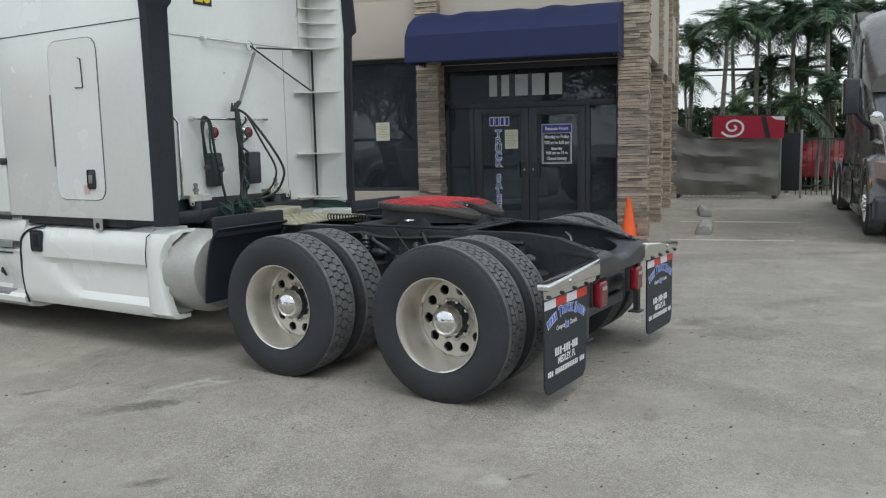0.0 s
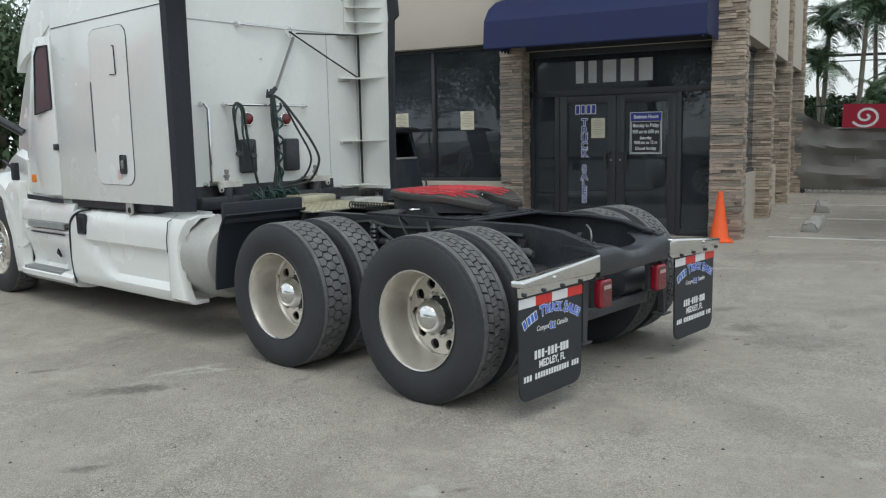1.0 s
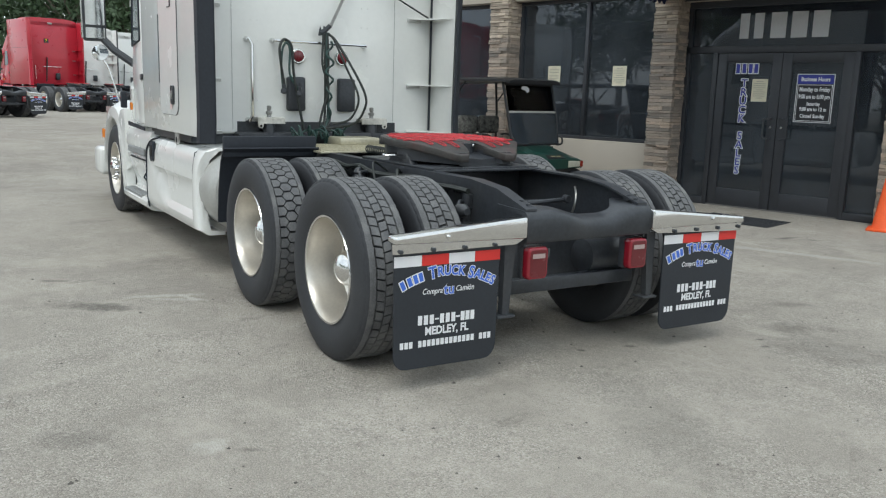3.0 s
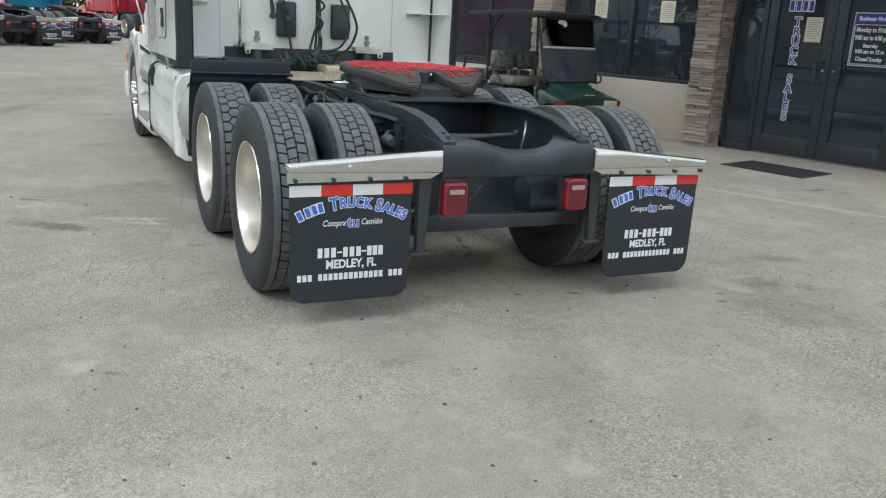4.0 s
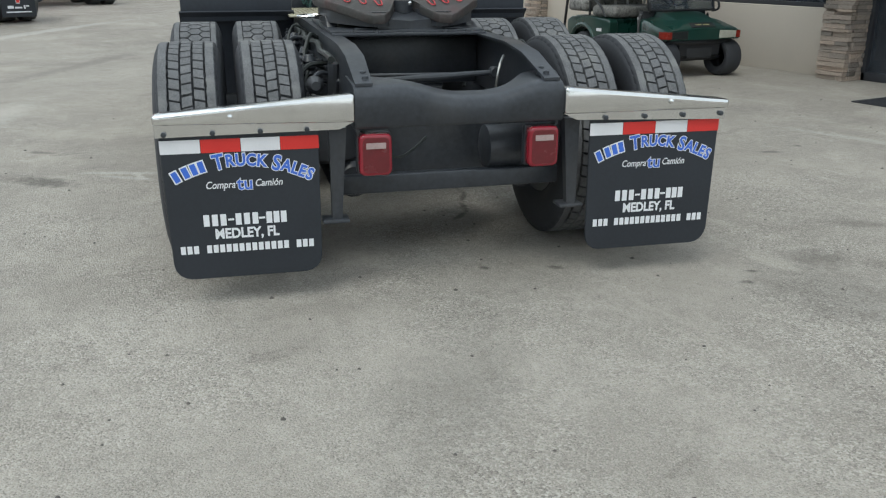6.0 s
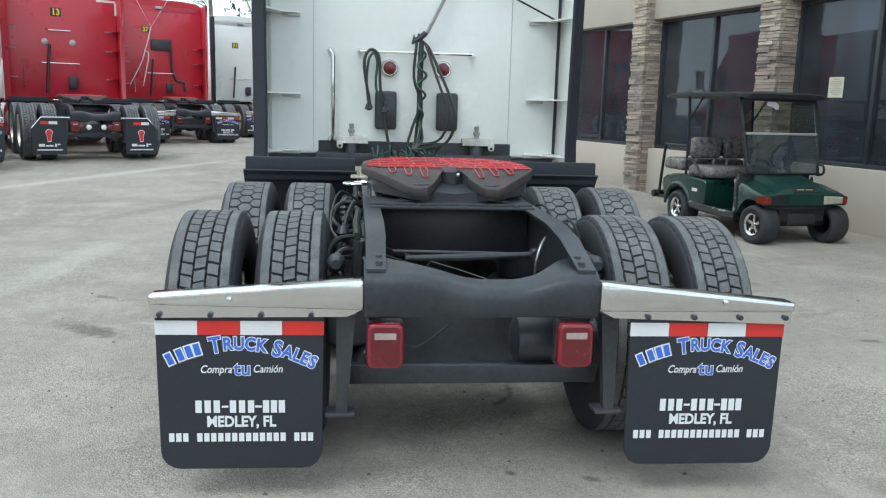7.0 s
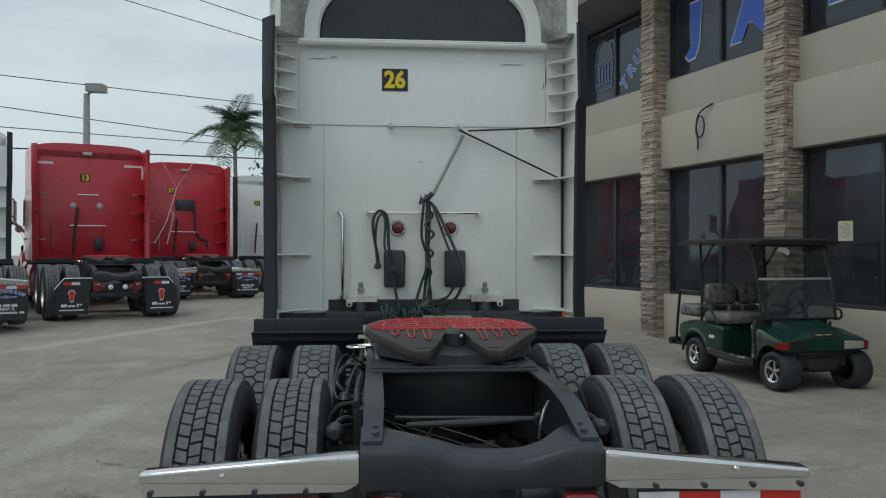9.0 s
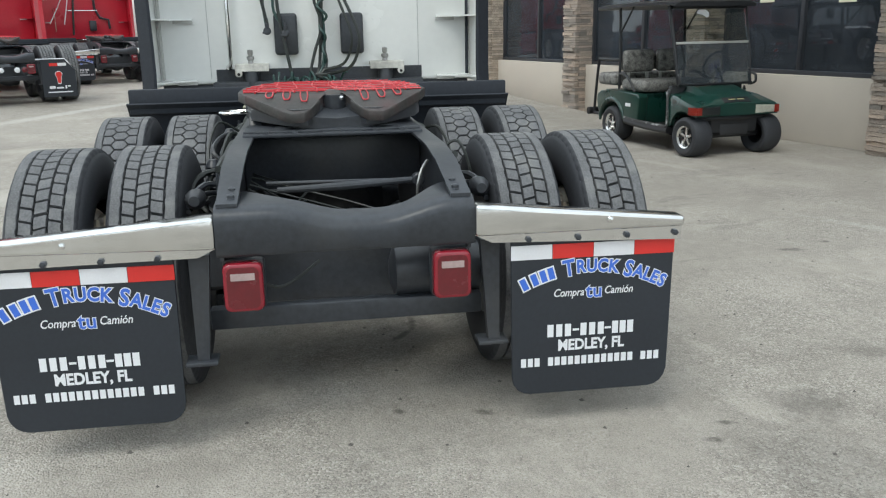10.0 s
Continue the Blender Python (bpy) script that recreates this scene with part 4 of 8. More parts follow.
for key, g, paint in (("badge_w", 0.0, M_print_w), ("badge_r", 0.012, M_reflect_r)):
    pts = [(0.062 * math.cos(a), 0.06 + 0.058 * math.sin(a)) for a in [math.pi * (-0.25 + 1.5 * k / 14) for k in range(15)]]
    pts = [(-0.03, -0.11), (0.03, -0.11)] + pts
    W[key] = mesh_of("print", prism(bmesh.new(), [(x * (1 - g * 12), 0.01 + (z - 0.01) * (1 - g * 9)) for x, z in pts], "y", -0.0004, 0.0004), paint)


def fifth_wheel(t):
    half = [(-0.46, 0.14), (-0.43, 0.29), (-0.34, 0.41), (-0.18, 0.475), (0.02, 0.485), (0.17, 0.44), (0.31, 0.33), (0.40, 0.26), (0.435, 0.22), (0.425, 0.15), (0.37, 0.115), (0.28, 0.075), (0.19, 0.06), (0.16, 0.045)]
    outline = half + [(x, -y) for x, y in reversed(half)]
    m = pose(-1.44, 0.02, 1.158, 0, 2.0, 0) @ Matrix.Diagonal((1, 0.95, 1, 1))
    bm = prism(bmesh.new(), outline, "z", -0.035, 0.012, 0.008, 2)
    for v in bm.verts:
        if v.co.x > 0.15:
            v.co.z -= 0.27 * (v.co.x - 0.15) ** 1.2
    plate = part("fifth_wheel", bm, M_wheelplate, t, "greasy fifth wheel plate with red grease squiggles", m)
    part("skirt", prism(bmesh.new(), [(x * 0.93, y * 0.93) for x, y in outline], "z", -0.11, -0.035), M_black, plate)
    part("jaw", lathe(bmesh.new(), [(-0.06, 0.075), (0.004, 0.075), (0.004, 0.045), (-0.05, 0.04)], 24, "z", (0.13, 0, 0), False), M_black, plate)
    part("throat", loft(bmesh.new(), [[(x, -w, -0.05 - d), (x, 0, -0.065 - d), (x, w, -0.05 - d), (x, w, -0.12 - d), (x, -w, -0.12 - d)] for x, w, d in ((0.13, 0.055, 0.0), (0.23, 0.085, 0.0), (0.36, 0.18, 0.02))]), M_black, plate, "greasy black throat")
    part("locking_jaw", loft(bmesh.new(), [[(x, -0.055, -0.06), (x, -0.05, h), (x, -0.02, h + 0.012), (x, 0.03, h + 0.006), (x, 0.055, -0.06)] for x, h in ((0.09, 0.012), (0.16, 0.014), (0.185, -0.01))]), M_wheelplate, plate)
    part("jaw_pin", lathe(bmesh.new(), [(0, 0.012), (0.02, 0.011), (0.024, 0.003)], 10, "x", (0.18, 0.035, -0.01)), M_chrome, plate)
    part("cross_plate", B(0.30, 0.33, -0.30, 0.30, -0.175, -0.12, 0.008), M_black, plate)
    rnd = random.Random(4)
    bm = bmesh.new()
    top = 0.016
    for s in (-1, 1):
        for k in range(9 if s > 0 else 5):                      # lines along the plate
            y = s * (0.01 + (0.050 if s > 0 else 0.09) * k + rnd.uniform(-0.014, 0.014))
            ext = math.sqrt(max(0.02, 1 - (y / 0.5) ** 2))
            pts = [(-0.40 * ext + 0.07 * i * (0.40 * ext + 0.12) / 0.5, y + rnd.uniform(-0.016, 0.016), top) for i in range(8)]
            tube(bm, pts, 0.0050, 5, 3)
        for k in range(6):                      # lines across
            x = -0.36 + 0.085 * k + rnd.uniform(-0.015, 0.015)
            w = 0.46 * math.sqrt(max(0.05, 1 - (x / 0.5) ** 2))
            pts = [(x + rnd.uniform(-0.014, 0.014), s * w * i / 6, top) for i in range(7)]
            tube(bm, pts, 0.0050, 5, 3)
        for k in range(3):                      # hairpin loops down the ramps
            y = s * (0.15 + 0.085 * k)
            ln = 0.16 - 0.03 * k
            ramp = [(0.10, y - 0.016), (0.12 + ln * 0.5, y - 0.018), (0.12 + ln, y - 0.012), (0.13 + ln, y), (0.12 + ln, y + 0.012), (0.12 + ln * 0.5, y + 0.018), (0.10, y + 0.016)]
            tube(bm, [(x, yy, top - 0.27 * max(0, x - 0.15) ** 1.2) for x, yy in ramp], 0.0038, 5, 3)
    tagged(part("grease_pattern", bm, M_grease_red, plate, "thin red grease lines"), kind="stuff")
    bm = prism(bmesh.new(), [(x * 0.96 if x < 0 else x * 0.5, y * 0.93) for x, y in half[:5]] + [(0.10, 0.40), (0.09, 0.0), (-0.44, 0.0)], "z", 0.0125, 0.0142)
    prism(bm, [(x * 0.96 if x < 0 else x * 0.5, -y * 0.93) for x, y in half[:5]] + [(0.10, -0.40), (0.09, 0.0), (-0.44, 0.0)], "z", 0.0125, 0.0142)
    part("grease_film", bm, M_grease_film, plate, "smeared red grease film")
    part("release_handle", tube(bmesh.new(), [(0.0, -0.4, -0.08), (-0.02, -0.52, -0.085), (0.03, -0.58, -0.085), (0.06, -0.52, -0.085), (0.05, -0.44, -0.085)], 0.008, 6, 4), M_chrome, plate, "bent steel release handle")
    for s in (-1, 1):
        part("mount_bracket", prism(bmesh.new(), [(-1.62, 1.0), (-1.56, 1.1), (-1.36, 1.1), (-1.28, 1.0)], "y", s * 0.36 - 0.03, s * 0.36 + 0.03, 0.008), M_black, t)
    part("slide_plate", B(-2.0, -1.02, -0.40, 0.40, 1.003, 1.02, 0.005), M_black, t)
    part("slide_bar", B(-1.0, -0.96, -0.40, 0.40, 0.995, 1.012, 0.005), M_black, t)
    for y in (-0.30, -0.17, 0.19, 0.31):
        part("bolt", lathe(bmesh.new(), [(1.012, 0.016), (1.022, 0.014), (1.026, 0.006)], 6, "z", (-0.98, y, 0)), M_black, t)


M_grease_film = mat("red_grease_film", (0.13, 0.085, 0.078), 0.45, var=0.4, scale=14, fine=70, bump=0.3, dirt=(0.085, 0.08, 0.075), dirt_amount=1.0)


def chassis(t, detail):
    for s in (-1, 1):
        top = [(-7.9, 0.99), (-0.52, 0.99), (-0.27, 0.965), (0.0, 0.885)]
        side = top + [(0.0, 0.70), (-0.3, 0.71), (-7.9, 0.71)]
        rail = part("frame_rail", prism(bmesh.new(), side, "y", s * 0.42, s * 0.432), M_black, t, "black steel frame rail")
        bm = bmesh.new()
        loft(bm, [[(x, s * 0.352 if x < -0.1 else s * 0.362, z), (x, s * 0.432, z), (x, s * 0.432, z + 0.012), (x, s * 0.352 if x < -0.1 else s * 0.362, z + 0.012)] for x, z in top])
        part("flange", bm, M_black, rail)
        if detail:
            rnd = random.Random(3 + s)
            for k in range(46):
                x, z = rnd.uniform(-2.9, -0.5), rnd.choice((0.76, 0.84, 0.92))
                part("bolt", W["frame_bolt"], M_black, rail, m=pose(x, s * 0.432, z, 0, 0, 0 if s > 0 else 180))
    # rear crossmember with a dipped middle
    bm = bmesh.new()
    loops = []
    for k in range(49):
        y = -0.44 + 0.88 * k / 48
        u = abs(y) / 0.44
        f = max(0, min(1, (abs(y - 0.06) - 0.05) / 0.27))
        dip = 0.054 * (1 - f * f * (3 - 2 * f))
        e = max(0, min(1, (u - 0.45) / 0.45))
        fwd = -0.085 - 0.16 * e * e * (3 - 2 * e)
        zt = 0.893 - dip
        loops.append([(fwd, y, zt + 0.004), (fwd + 0.004, y, zt - 0.014), (-0.01, y, zt - 0.03), (-0.02, y, 0.73), (0.02, y, 0.72), (0.034, y, 0.732), (0.034, y, zt - 0.05), (0.031, y, zt - 0.036), (0.022, y, zt - 0.022), (0.008, y, zt - 0.012), (-0.02, y, zt - 0.003)])
    loft(bm, loops)
    part("rear_crossmember", mesh_of("rear_crossmember", bm, M_black, 50), M_black, t, "black pressed steel rear crossmember")
    for s in (-1, 1):
        for k in range(2):
            part("bolt", lathe(bmesh.new(), [(-0.02, 0.02), (0.002, 0.02), (0.004, 0.014), (0.014, 0.013), (0.018, 0.006)], 10, "z", (-0.045 - 0.06 * k, s * 0.385, 0.905 + 0.012 * k)), M_black, t)
        ring = [(s * 0.36 + a * (0.067 - 0.024) + 0.024 * math.cos(radians(q)), 0.612 + b * (0.086 - 0.024) + 0.024 * math.sin(radians(q))) for a, b, q0 in ((1, 1, 0), (-1, 1, 90), (-1, -1, 180), (1, -1, 270)) for q in (q0, q0 + 22, q0 + 45, q0 + 68, q0 + 90)]
        lamp = part("tail_lamp", prism(bmesh.new(), ring, "x", -0.02, 0.035, 0.012, 3), M_lens_rim, t, "square red tail lamp")
        part("lens", prism(bmesh.new(), [(s * 0.36 + (y - s * 0.36) * 0.80, 0.612 + (z - 0.612) * 0.84) for y, z in ring], "x", 0.0345, 0.0365), M_lens, lamp, "ribbed dark red lens")
        part("reverse_lens", B(0.0366, 0.040, s * 0.36 - 0.040, s * 0.36 + 0.040, 0.640, 0.664), M_lens_w, lamp, "pale reverse lens")
        part("bezel", B(-0.06, -0.018, s * 0.36 - 0.071, s * 0.36 + 0.071, 0.522, 0.70, 0.012), M_black, lamp)
        part("drop_bracket", prism(bmesh.new(), [(s * 0.47, 0.72), (s * 0.54, 0.72), (s * 0.54, 0.34), (s * 0.50, 0.33)], "x", -0.06, -0.02), M_black, t)
        part("bracket_foot", B(-0.09, 0.0, s * 0.52 - 0.06, s * 0.52 + 0.05, 0.325, 0.34, 0.004), M_black, t)
        for ax in (-0.74, -2.07):
            part("air_spring", lathe(bmesh.new(), [(0.50, 0.10), (0.52, 0.13), (0.60, 0.135), (0.66, 0.12), (0.74, 0.13), (0.76, 0.10)], 20, "z", (ax + 0.3, s * 0.50, 0)), M_rubber, t)
            part("brake_chamber", lathe(bmesh.new(), [(-0.12, 0.07), (-0.10, 0.085), (0.0, 0.09), (0.1, 0.085), (0.12, 0.06)], 18, "x", (ax + 0.28, s * 0.40, 0.42)), M_black, t)
            part("shock_absorber", tube(bmesh.new(), [(ax + 0.16, s * 0.47, 0.42), (ax + 0.22, s * 0.45, 0.92)], 0.03, 10), M_black, t)
            part("trailing_arm", B(ax - 0.5, ax + 0.35, s * 0.46 - 0.05, s * 0.46 + 0.05, 0.38, 0.47, 0.02), M_black, t)
    for ax in (-0.74, -2.07):
        axle = part("drive_axle", tube(bmesh.new(), [(ax, -1.0, 0.5), (ax, -0.3, 0.5), (ax, -0.18, 0.5), (ax, 0.18, 0.5), (ax, 0.3, 0.5), (ax, 1.0, 0.5)], [0.075, 0.085, 0.17, 0.17, 0.085, 0.075], 16), M_black, t, "black drive axle housing")
        part("differential", lathe(bmesh.new(), [(-0.27, 0.07), (-0.2, 0.13), (-0.05, 0.2), (0.1, 0.2), (0.17, 0.15), (0.2, 0.05)], 24, "x", (ax, 0.06, 0.5)), M_black, axle)
    part("torque_rod", tube(bmesh.new(), [(-0.62, -0.25, 0.822), (-0.60, 0.0, 0.832), (-0.58, 0.31, 0.85)], [0.012, 0.017, 0.013], 10), M_black, t)
    part("rod_end", lathe(bmesh.new(), [(-0.022, 0.02), (-0.018, 0.026), (0.018, 0.026), (0.022, 0.02)], 16, "x", (-0.58, 0.325, 0.852)), M_black, t)
    part("brake_rod", tube(bmesh.new(), [(-0.72, -0.30, 0.835), (-0.70, 0.30, 0.83)], 0.008, 8), M_black, t)
    part("brake_hose", tube(bmesh.new(), [(-0.55, 0.36, 0.93), (-0.50, 0.33, 0.90), (-0.48, 0.31, 0.84), (-0.5, 0.31, 0.78)], 0.007, 6, 5), M_steel, t)
    part("crossmember", B(-1.32, -1.2, -0.42, 0.42, 0.72, 0.975, 0.01), M_black, t)
    part("crossmember", B(-3.0, -2.9, -0.42, 0.42, 0.72, 0.975, 0.01), M_black, t)
    part("lower_bar", B(-0.20, -0.14, -0.50, 0.50, 0.405, 0.485, 0.01), M_black, t)
    part("back_plate", B(-0.42, -0.41, -0.42, 0.42, 0.415, 0.64), M_black, t)
    if detail:
        part("air_tank", lathe(bmesh.new(), [(-0.18, 0.04), (-0.16, 0.1), (0.16, 0.1), (0.18, 0.04)], 20, "y", (-0.24, 0.34, 0.565)), M_black, t)
        rnd = random.Random(8)
        for k in range(6):
            y0, z0 = rnd.uniform(-0.3, 0.35), rnd.uniform(0.5, 0.78)
            pts = [(-1.2 + 0.1 * k, -0.38, 0.8), (-0.9 + 0.03 * k, y0, z0), (-0.6, y0 * 0.5 + rnd.uniform(-0.1, 0.1), z0 + rnd.uniform(-0.1, 0.08)), (-0.35, rnd.choice((-0.36, 0.36)), rnd.uniform(0.6, 0.85))]
            part("brake_hose", tube(bmesh.new(), pts, 0.0045, 6, 5), M_cable, t)
        part("lamp_cable", tube(bmesh.new(), [(-0.05, -0.3, 0.6), (-0.08, -0.24, 0.575), (-0.12, -0.17, 0.60), (-0.2, -0.1, 0.63)], 0.006, 6, 5), M_cable, t)
        for s in (-1, 1):
            bm = bmesh.new()
            for k in range(3):
                tube(bm, [(-0.55 - 0.05 * k, s * 0.44, 0.86 - 0.03 * k), (-0.5, s * (0.52 + 0.02 * k), 0.88 - 0.04 * k), (-0.42, s * 0.58, 0.83 - 0.02 * k)], 0.011, 6, 4)
            lathe(bm, [(0, 0.035), (0.05, 0.04), (0.09, 0.02)], 12, "x", (-0.46, s * 0.55, 0.84))
            lathe(bm, [(0, 0.025), (0.07, 0.025)], 12, "x", (-0.62, s * 0.5, 0.80))
            part("valve", bm, M_black, t, "greasy black air valve with hoses")
        # valves and lines on the left of the frame between the axles
        rnd = random.Random(21)
        for k in range(11):
            x, y, z = -2.42 + 0.15 * k + rnd.uniform(-0.03, 0.03), -0.49 - rnd.uniform(0, 0.05), 0.80 + rnd.uniform(-0.04, 0.08)
            bm = bmesh.new()
            if k % 3 == 0:
                h = rnd.uniform(0.03, 0.05)
                box(bm, x - h, x + h, y - 0.035, y + 0.06, z - 0.05, z + rnd.uniform(0.03, 0.06), 0.008, 1)
                lathe(bm, [(0, 0.014), (0.03, 0.014), (0.032, 0.008), (0.05, 0.008)], 6, "z", (x, y, z + 0.045))
            elif k % 3 == 1:
                r = rnd.uniform(0.026, 0.04)
                lathe(bm, [(-0.06, r * 0.7), (-0.03, r), (-0.015, r * 0.75), (0.0, r), (0.015, r * 0.75), (0.03, r), (0.045, r * 0.75), (0.06, r), (0.09, r * 0.5)], 12, "z", (x, y, z))
            else:
                r = rnd.uniform(0.03, 0.042)
                lathe(bm, [(-0.05, r * 0.6), (-0.04, r), (0.03, r), (0.05, r * 0.5), (0.08, r * 0.4)], 12, "x", (x, y, z))
                box(bm, x - 0.02, x + 0.02, y, -0.433, z - 0.02, z + 0.02, 0.004, 1)
            part("air_valve", bm, M_black, t, "black air valve on the frame rail")
        for s in (-1, 1):
            for k in range(9):
                x, z = -2.3 + 0.19 * k, rnd.uniform(0.82, 0.97)
                e = rnd.uniform(0.50, 0.60)
                pts = [(x, s * 0.436, z), (x + rnd.uniform(0, 0.08), s * (e - 0.04), z + rnd.uniform(-0.02, 0.06)), (x + rnd.uniform(0.08, 0.2), s * e, z - rnd.uniform(0.06, 0.14)), (x + rnd.uniform(0.1, 0.3), s * rnd.uniform(0.46, 0.52), z - rnd.uniform(0.16, 0.3))]
                part("air_hose", tube(bmesh.new(), pts, rnd.choice((0.007, 0.009, 0.012)), 6, 5), M_cable if k % 3 else M_black, t)
            part("air_pipe", tube(bmesh.new(), [(-2.5 + 0.2 * i, s * (0.455 + rnd.uniform(0, 0.02)), 0.945 + rnd.uniform(-0.015, 0.015)) for i in range(11)], 0.016, 7, 3), M_cable, t)
        part("deck_plate", B(-3.4, -2.5, -0.50, 0.42, 0.998, 1.012, 0.003), M_tread_plate, t, "worn aluminium tread plate deck")
        bm = bmesh.new()
        for i in range(26):
            for j in range(28):
                x, y = -3.37 + 0.034 * i, -0.48 + 0.032 * j
                d = 0.011 if (i + j) % 2 else -0.011
                prism(bm, [(x - 0.011, y - d), (x, y - d * 0.3), (x + 0.011, y + d), (x, y + d * 0.3)], "z", 1.012, 1.0155)
        tagged(part("tread_studs", bm, M_tread_plate, t, "raised studs of the tread plate"), kind="stuff")
        part("deck_box", B(-3.5, -3.2, -0.02, 0.36, 1.012, 1.075, 0.01), M_tread_plate, t, "pale flat box on the deck")
        cs = bmesh.new()
        tube(cs, [(-2.5 + 0.004 * k, -0.1 + 0.03 * math.cos(k * 0.8), 1.03 + 0.03 * math.sin(k * 0.8)) for k in range(110)], 0.006, 5)
        part("coil_hose", cs, M_cable, t, "small black coiled hose")


W["frame_bolt"] = mesh_of("bolt", lathe(bmesh.new(), [(0, 0.014), (0.012, 0.014), (0.016, 0.006)], 6, "y"), M_black)


def rear_fenders(t):
    for s in (-1, 1):
        prof = [(-2.63, 1.03), (-2.67, 0.99), (-2.71, 0.93), (-2.75, 0.82), (-2.78, 0.68), (-2.80, 0.55), (-2.805, 0.46)]
        bm = bmesh.new()
        loft(bm, [[(x, s * 0.46, z), (x, s * 1.21, z), (x - 0.012, s * 1.21, z + 0.008), (x - 0.012, s * 0.46, z + 0.008)] for x, z in prof])
        part("quarter_fender", bm, M_strip, t, "black plastic quarter fender")
        part("fender_edge", B(-2.71, -2.66, s * 0.47 if s > 0 else -1.2, s * 1.2 if s > 0 else -0.47, 0.965, 1.12, 0.012), M_strip, t, "black rubber fender edge")


def sleeper(t, paint, detail, unit="", tall=True, high=3.82):
    ztop = 3.3 if tall else high
    part("sleeper_body", B(-5.26, -3.72, -1.168, 1.168, 1.08, ztop - 0.04, 0.03, 3), paint, t, "white sleeper body with riveted panels" if paint is M_white else "")
    for s in (-1, 1):
        side = [(-5.27, 1.07), (-3.295, 1.07), (-3.265, 2.6), (-3.32, ztop), (-5.27, ztop)]
        p = part("side_panel", prism(bmesh.new(), side, "y", s * 1.165, s * 1.205, 0.008), paint, t)
        zz = [(1.03, 1.185, -3.17), (1.2, 1.178, -3.17), (1.6, 1.18, -3.165), (2.3, 1.185, -3.155), (2.68, 1.19, -3.145), (2.72, 1.195, -3.09), (ztop, 1.195, -3.14)]
        bm = loft(bmesh.new(), [[(-3.33, s * y, z), (xb, s * (y - 0.078), z), (xb + 0.008, s * (y - 0.060), z), (-3.25, s * (y + 0.032), z), (-3.33, s * (y + 0.034), z)] for z, y, xb in zz])
        part("extender_strip", bm, M_strip if paint is M_white else paint, t, "dark rubber side extender strip" if paint is M_white else "painted side extender")
        part("seam", B(-5.25, -3.3, s * 1.206 - 0.002, s * 1.206 + 0.002, 2.615, 2.622), M_strip, p)
        for z in (2.595, 2.165, 1.55, 1.11):
            bm = prism(bmesh.new(), [(-3.72, s * 0.9), (-3.70, s * 0.9), (-3.62, s * 1.05), (-3.33, s * 1.16), (-3.72, s * 1.16)], "z", z - 0.006, z + 0.006)
            part("gusset", bm, paint, p)
            # lip in grey instead of the paint, its shadow put into the colour
            part("gusset_lip_shaded", prism(bmesh.new(), [(-3.715, s * 0.9), (-3.695, s * 0.9), (-3.695, s * 1.04), (-3.715, s * 1.04)], "z", z - 0.03, z - 0.006), M_tank, p)
        if detail:
            for z in (3.12, 3.0, 2.86, 2.72):
                bm = prism(bmesh.new(), [(-3.72, s * 1.02), (-3.5, s * 1.10), (-3.35, s * 1.165), (-3.72, s * 1.165)], "z", z - 0.005, z + 0.005)
                for v in bm.verts:
                    v.co.z -= 0.09 * (v.co.x + 3.72)
                part("gusset", bm, paint, p)
            part("corner_rail", tube(bmesh.new(), [(-3.66, s * 1.13, 1.12), (-3.66, s * 1.13, 2.58)], 0.012, 6), M_strip if s > 0 else M_tank, p)
        if tall:
            ear = [(-3.72, 3.28), (-3.40, 3.3), (-3.36, 3.6), (-3.38, 3.91), (-3.5, 3.94), (-3.72, 3.79)]
            part("roof_ear", prism(bmesh.new(), ear, "y", s * 1.15, s * 1.19, 0.01), paint, t)
            face = [(1.19, 3.28), (1.19, 3.90), (1.15, 3.955), (0.95, 3.985), (0.945, 3.945), (0.96, 3.915), (1.06, 3.91), (1.10, 3.885), (1.105, 3.84), (1.105, 3.28)]
            part("ear_flange", prism(bmesh.new(), [(s * y, z) for y, z in face], "x", -3.42, -3.385, 0.004, 1), paint, t)
            curve = [(0.60, 3.77, 3.79), (0.72, 3.80, 3.80), (0.82, 3.83, 3.80), (0.89, 3.875, 3.79), (0.93, 3.925, 3.78), (0.955, 3.975, 3.75), (1.15, 3.95, 3.7)]
            bm = loft(bmesh.new(), [[(-3.715, s * y, zi - 0.03), (-3.715, s * y, zi), (-3.40 - 0.26 * max(0, (0.9 - y) / 0.3), s * y, zo), (-3.40 - 0.26 * max(0, (0.9 - y) / 0.3), s * y, zo - 0.012)] for y, zo, zi in curve])
            part("ear_top", bm, paint, t)
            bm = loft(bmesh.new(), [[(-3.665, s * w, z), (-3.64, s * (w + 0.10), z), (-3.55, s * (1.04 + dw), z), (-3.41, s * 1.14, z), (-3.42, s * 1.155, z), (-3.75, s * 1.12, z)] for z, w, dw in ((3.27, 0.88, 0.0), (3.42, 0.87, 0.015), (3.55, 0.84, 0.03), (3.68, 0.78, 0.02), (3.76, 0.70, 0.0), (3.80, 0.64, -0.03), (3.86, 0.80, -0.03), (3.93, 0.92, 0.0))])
            part("ear_inner", bm, M_ear if paint is M_white else paint, t, "grimy inner face of the roof fairing, darkened for shade")
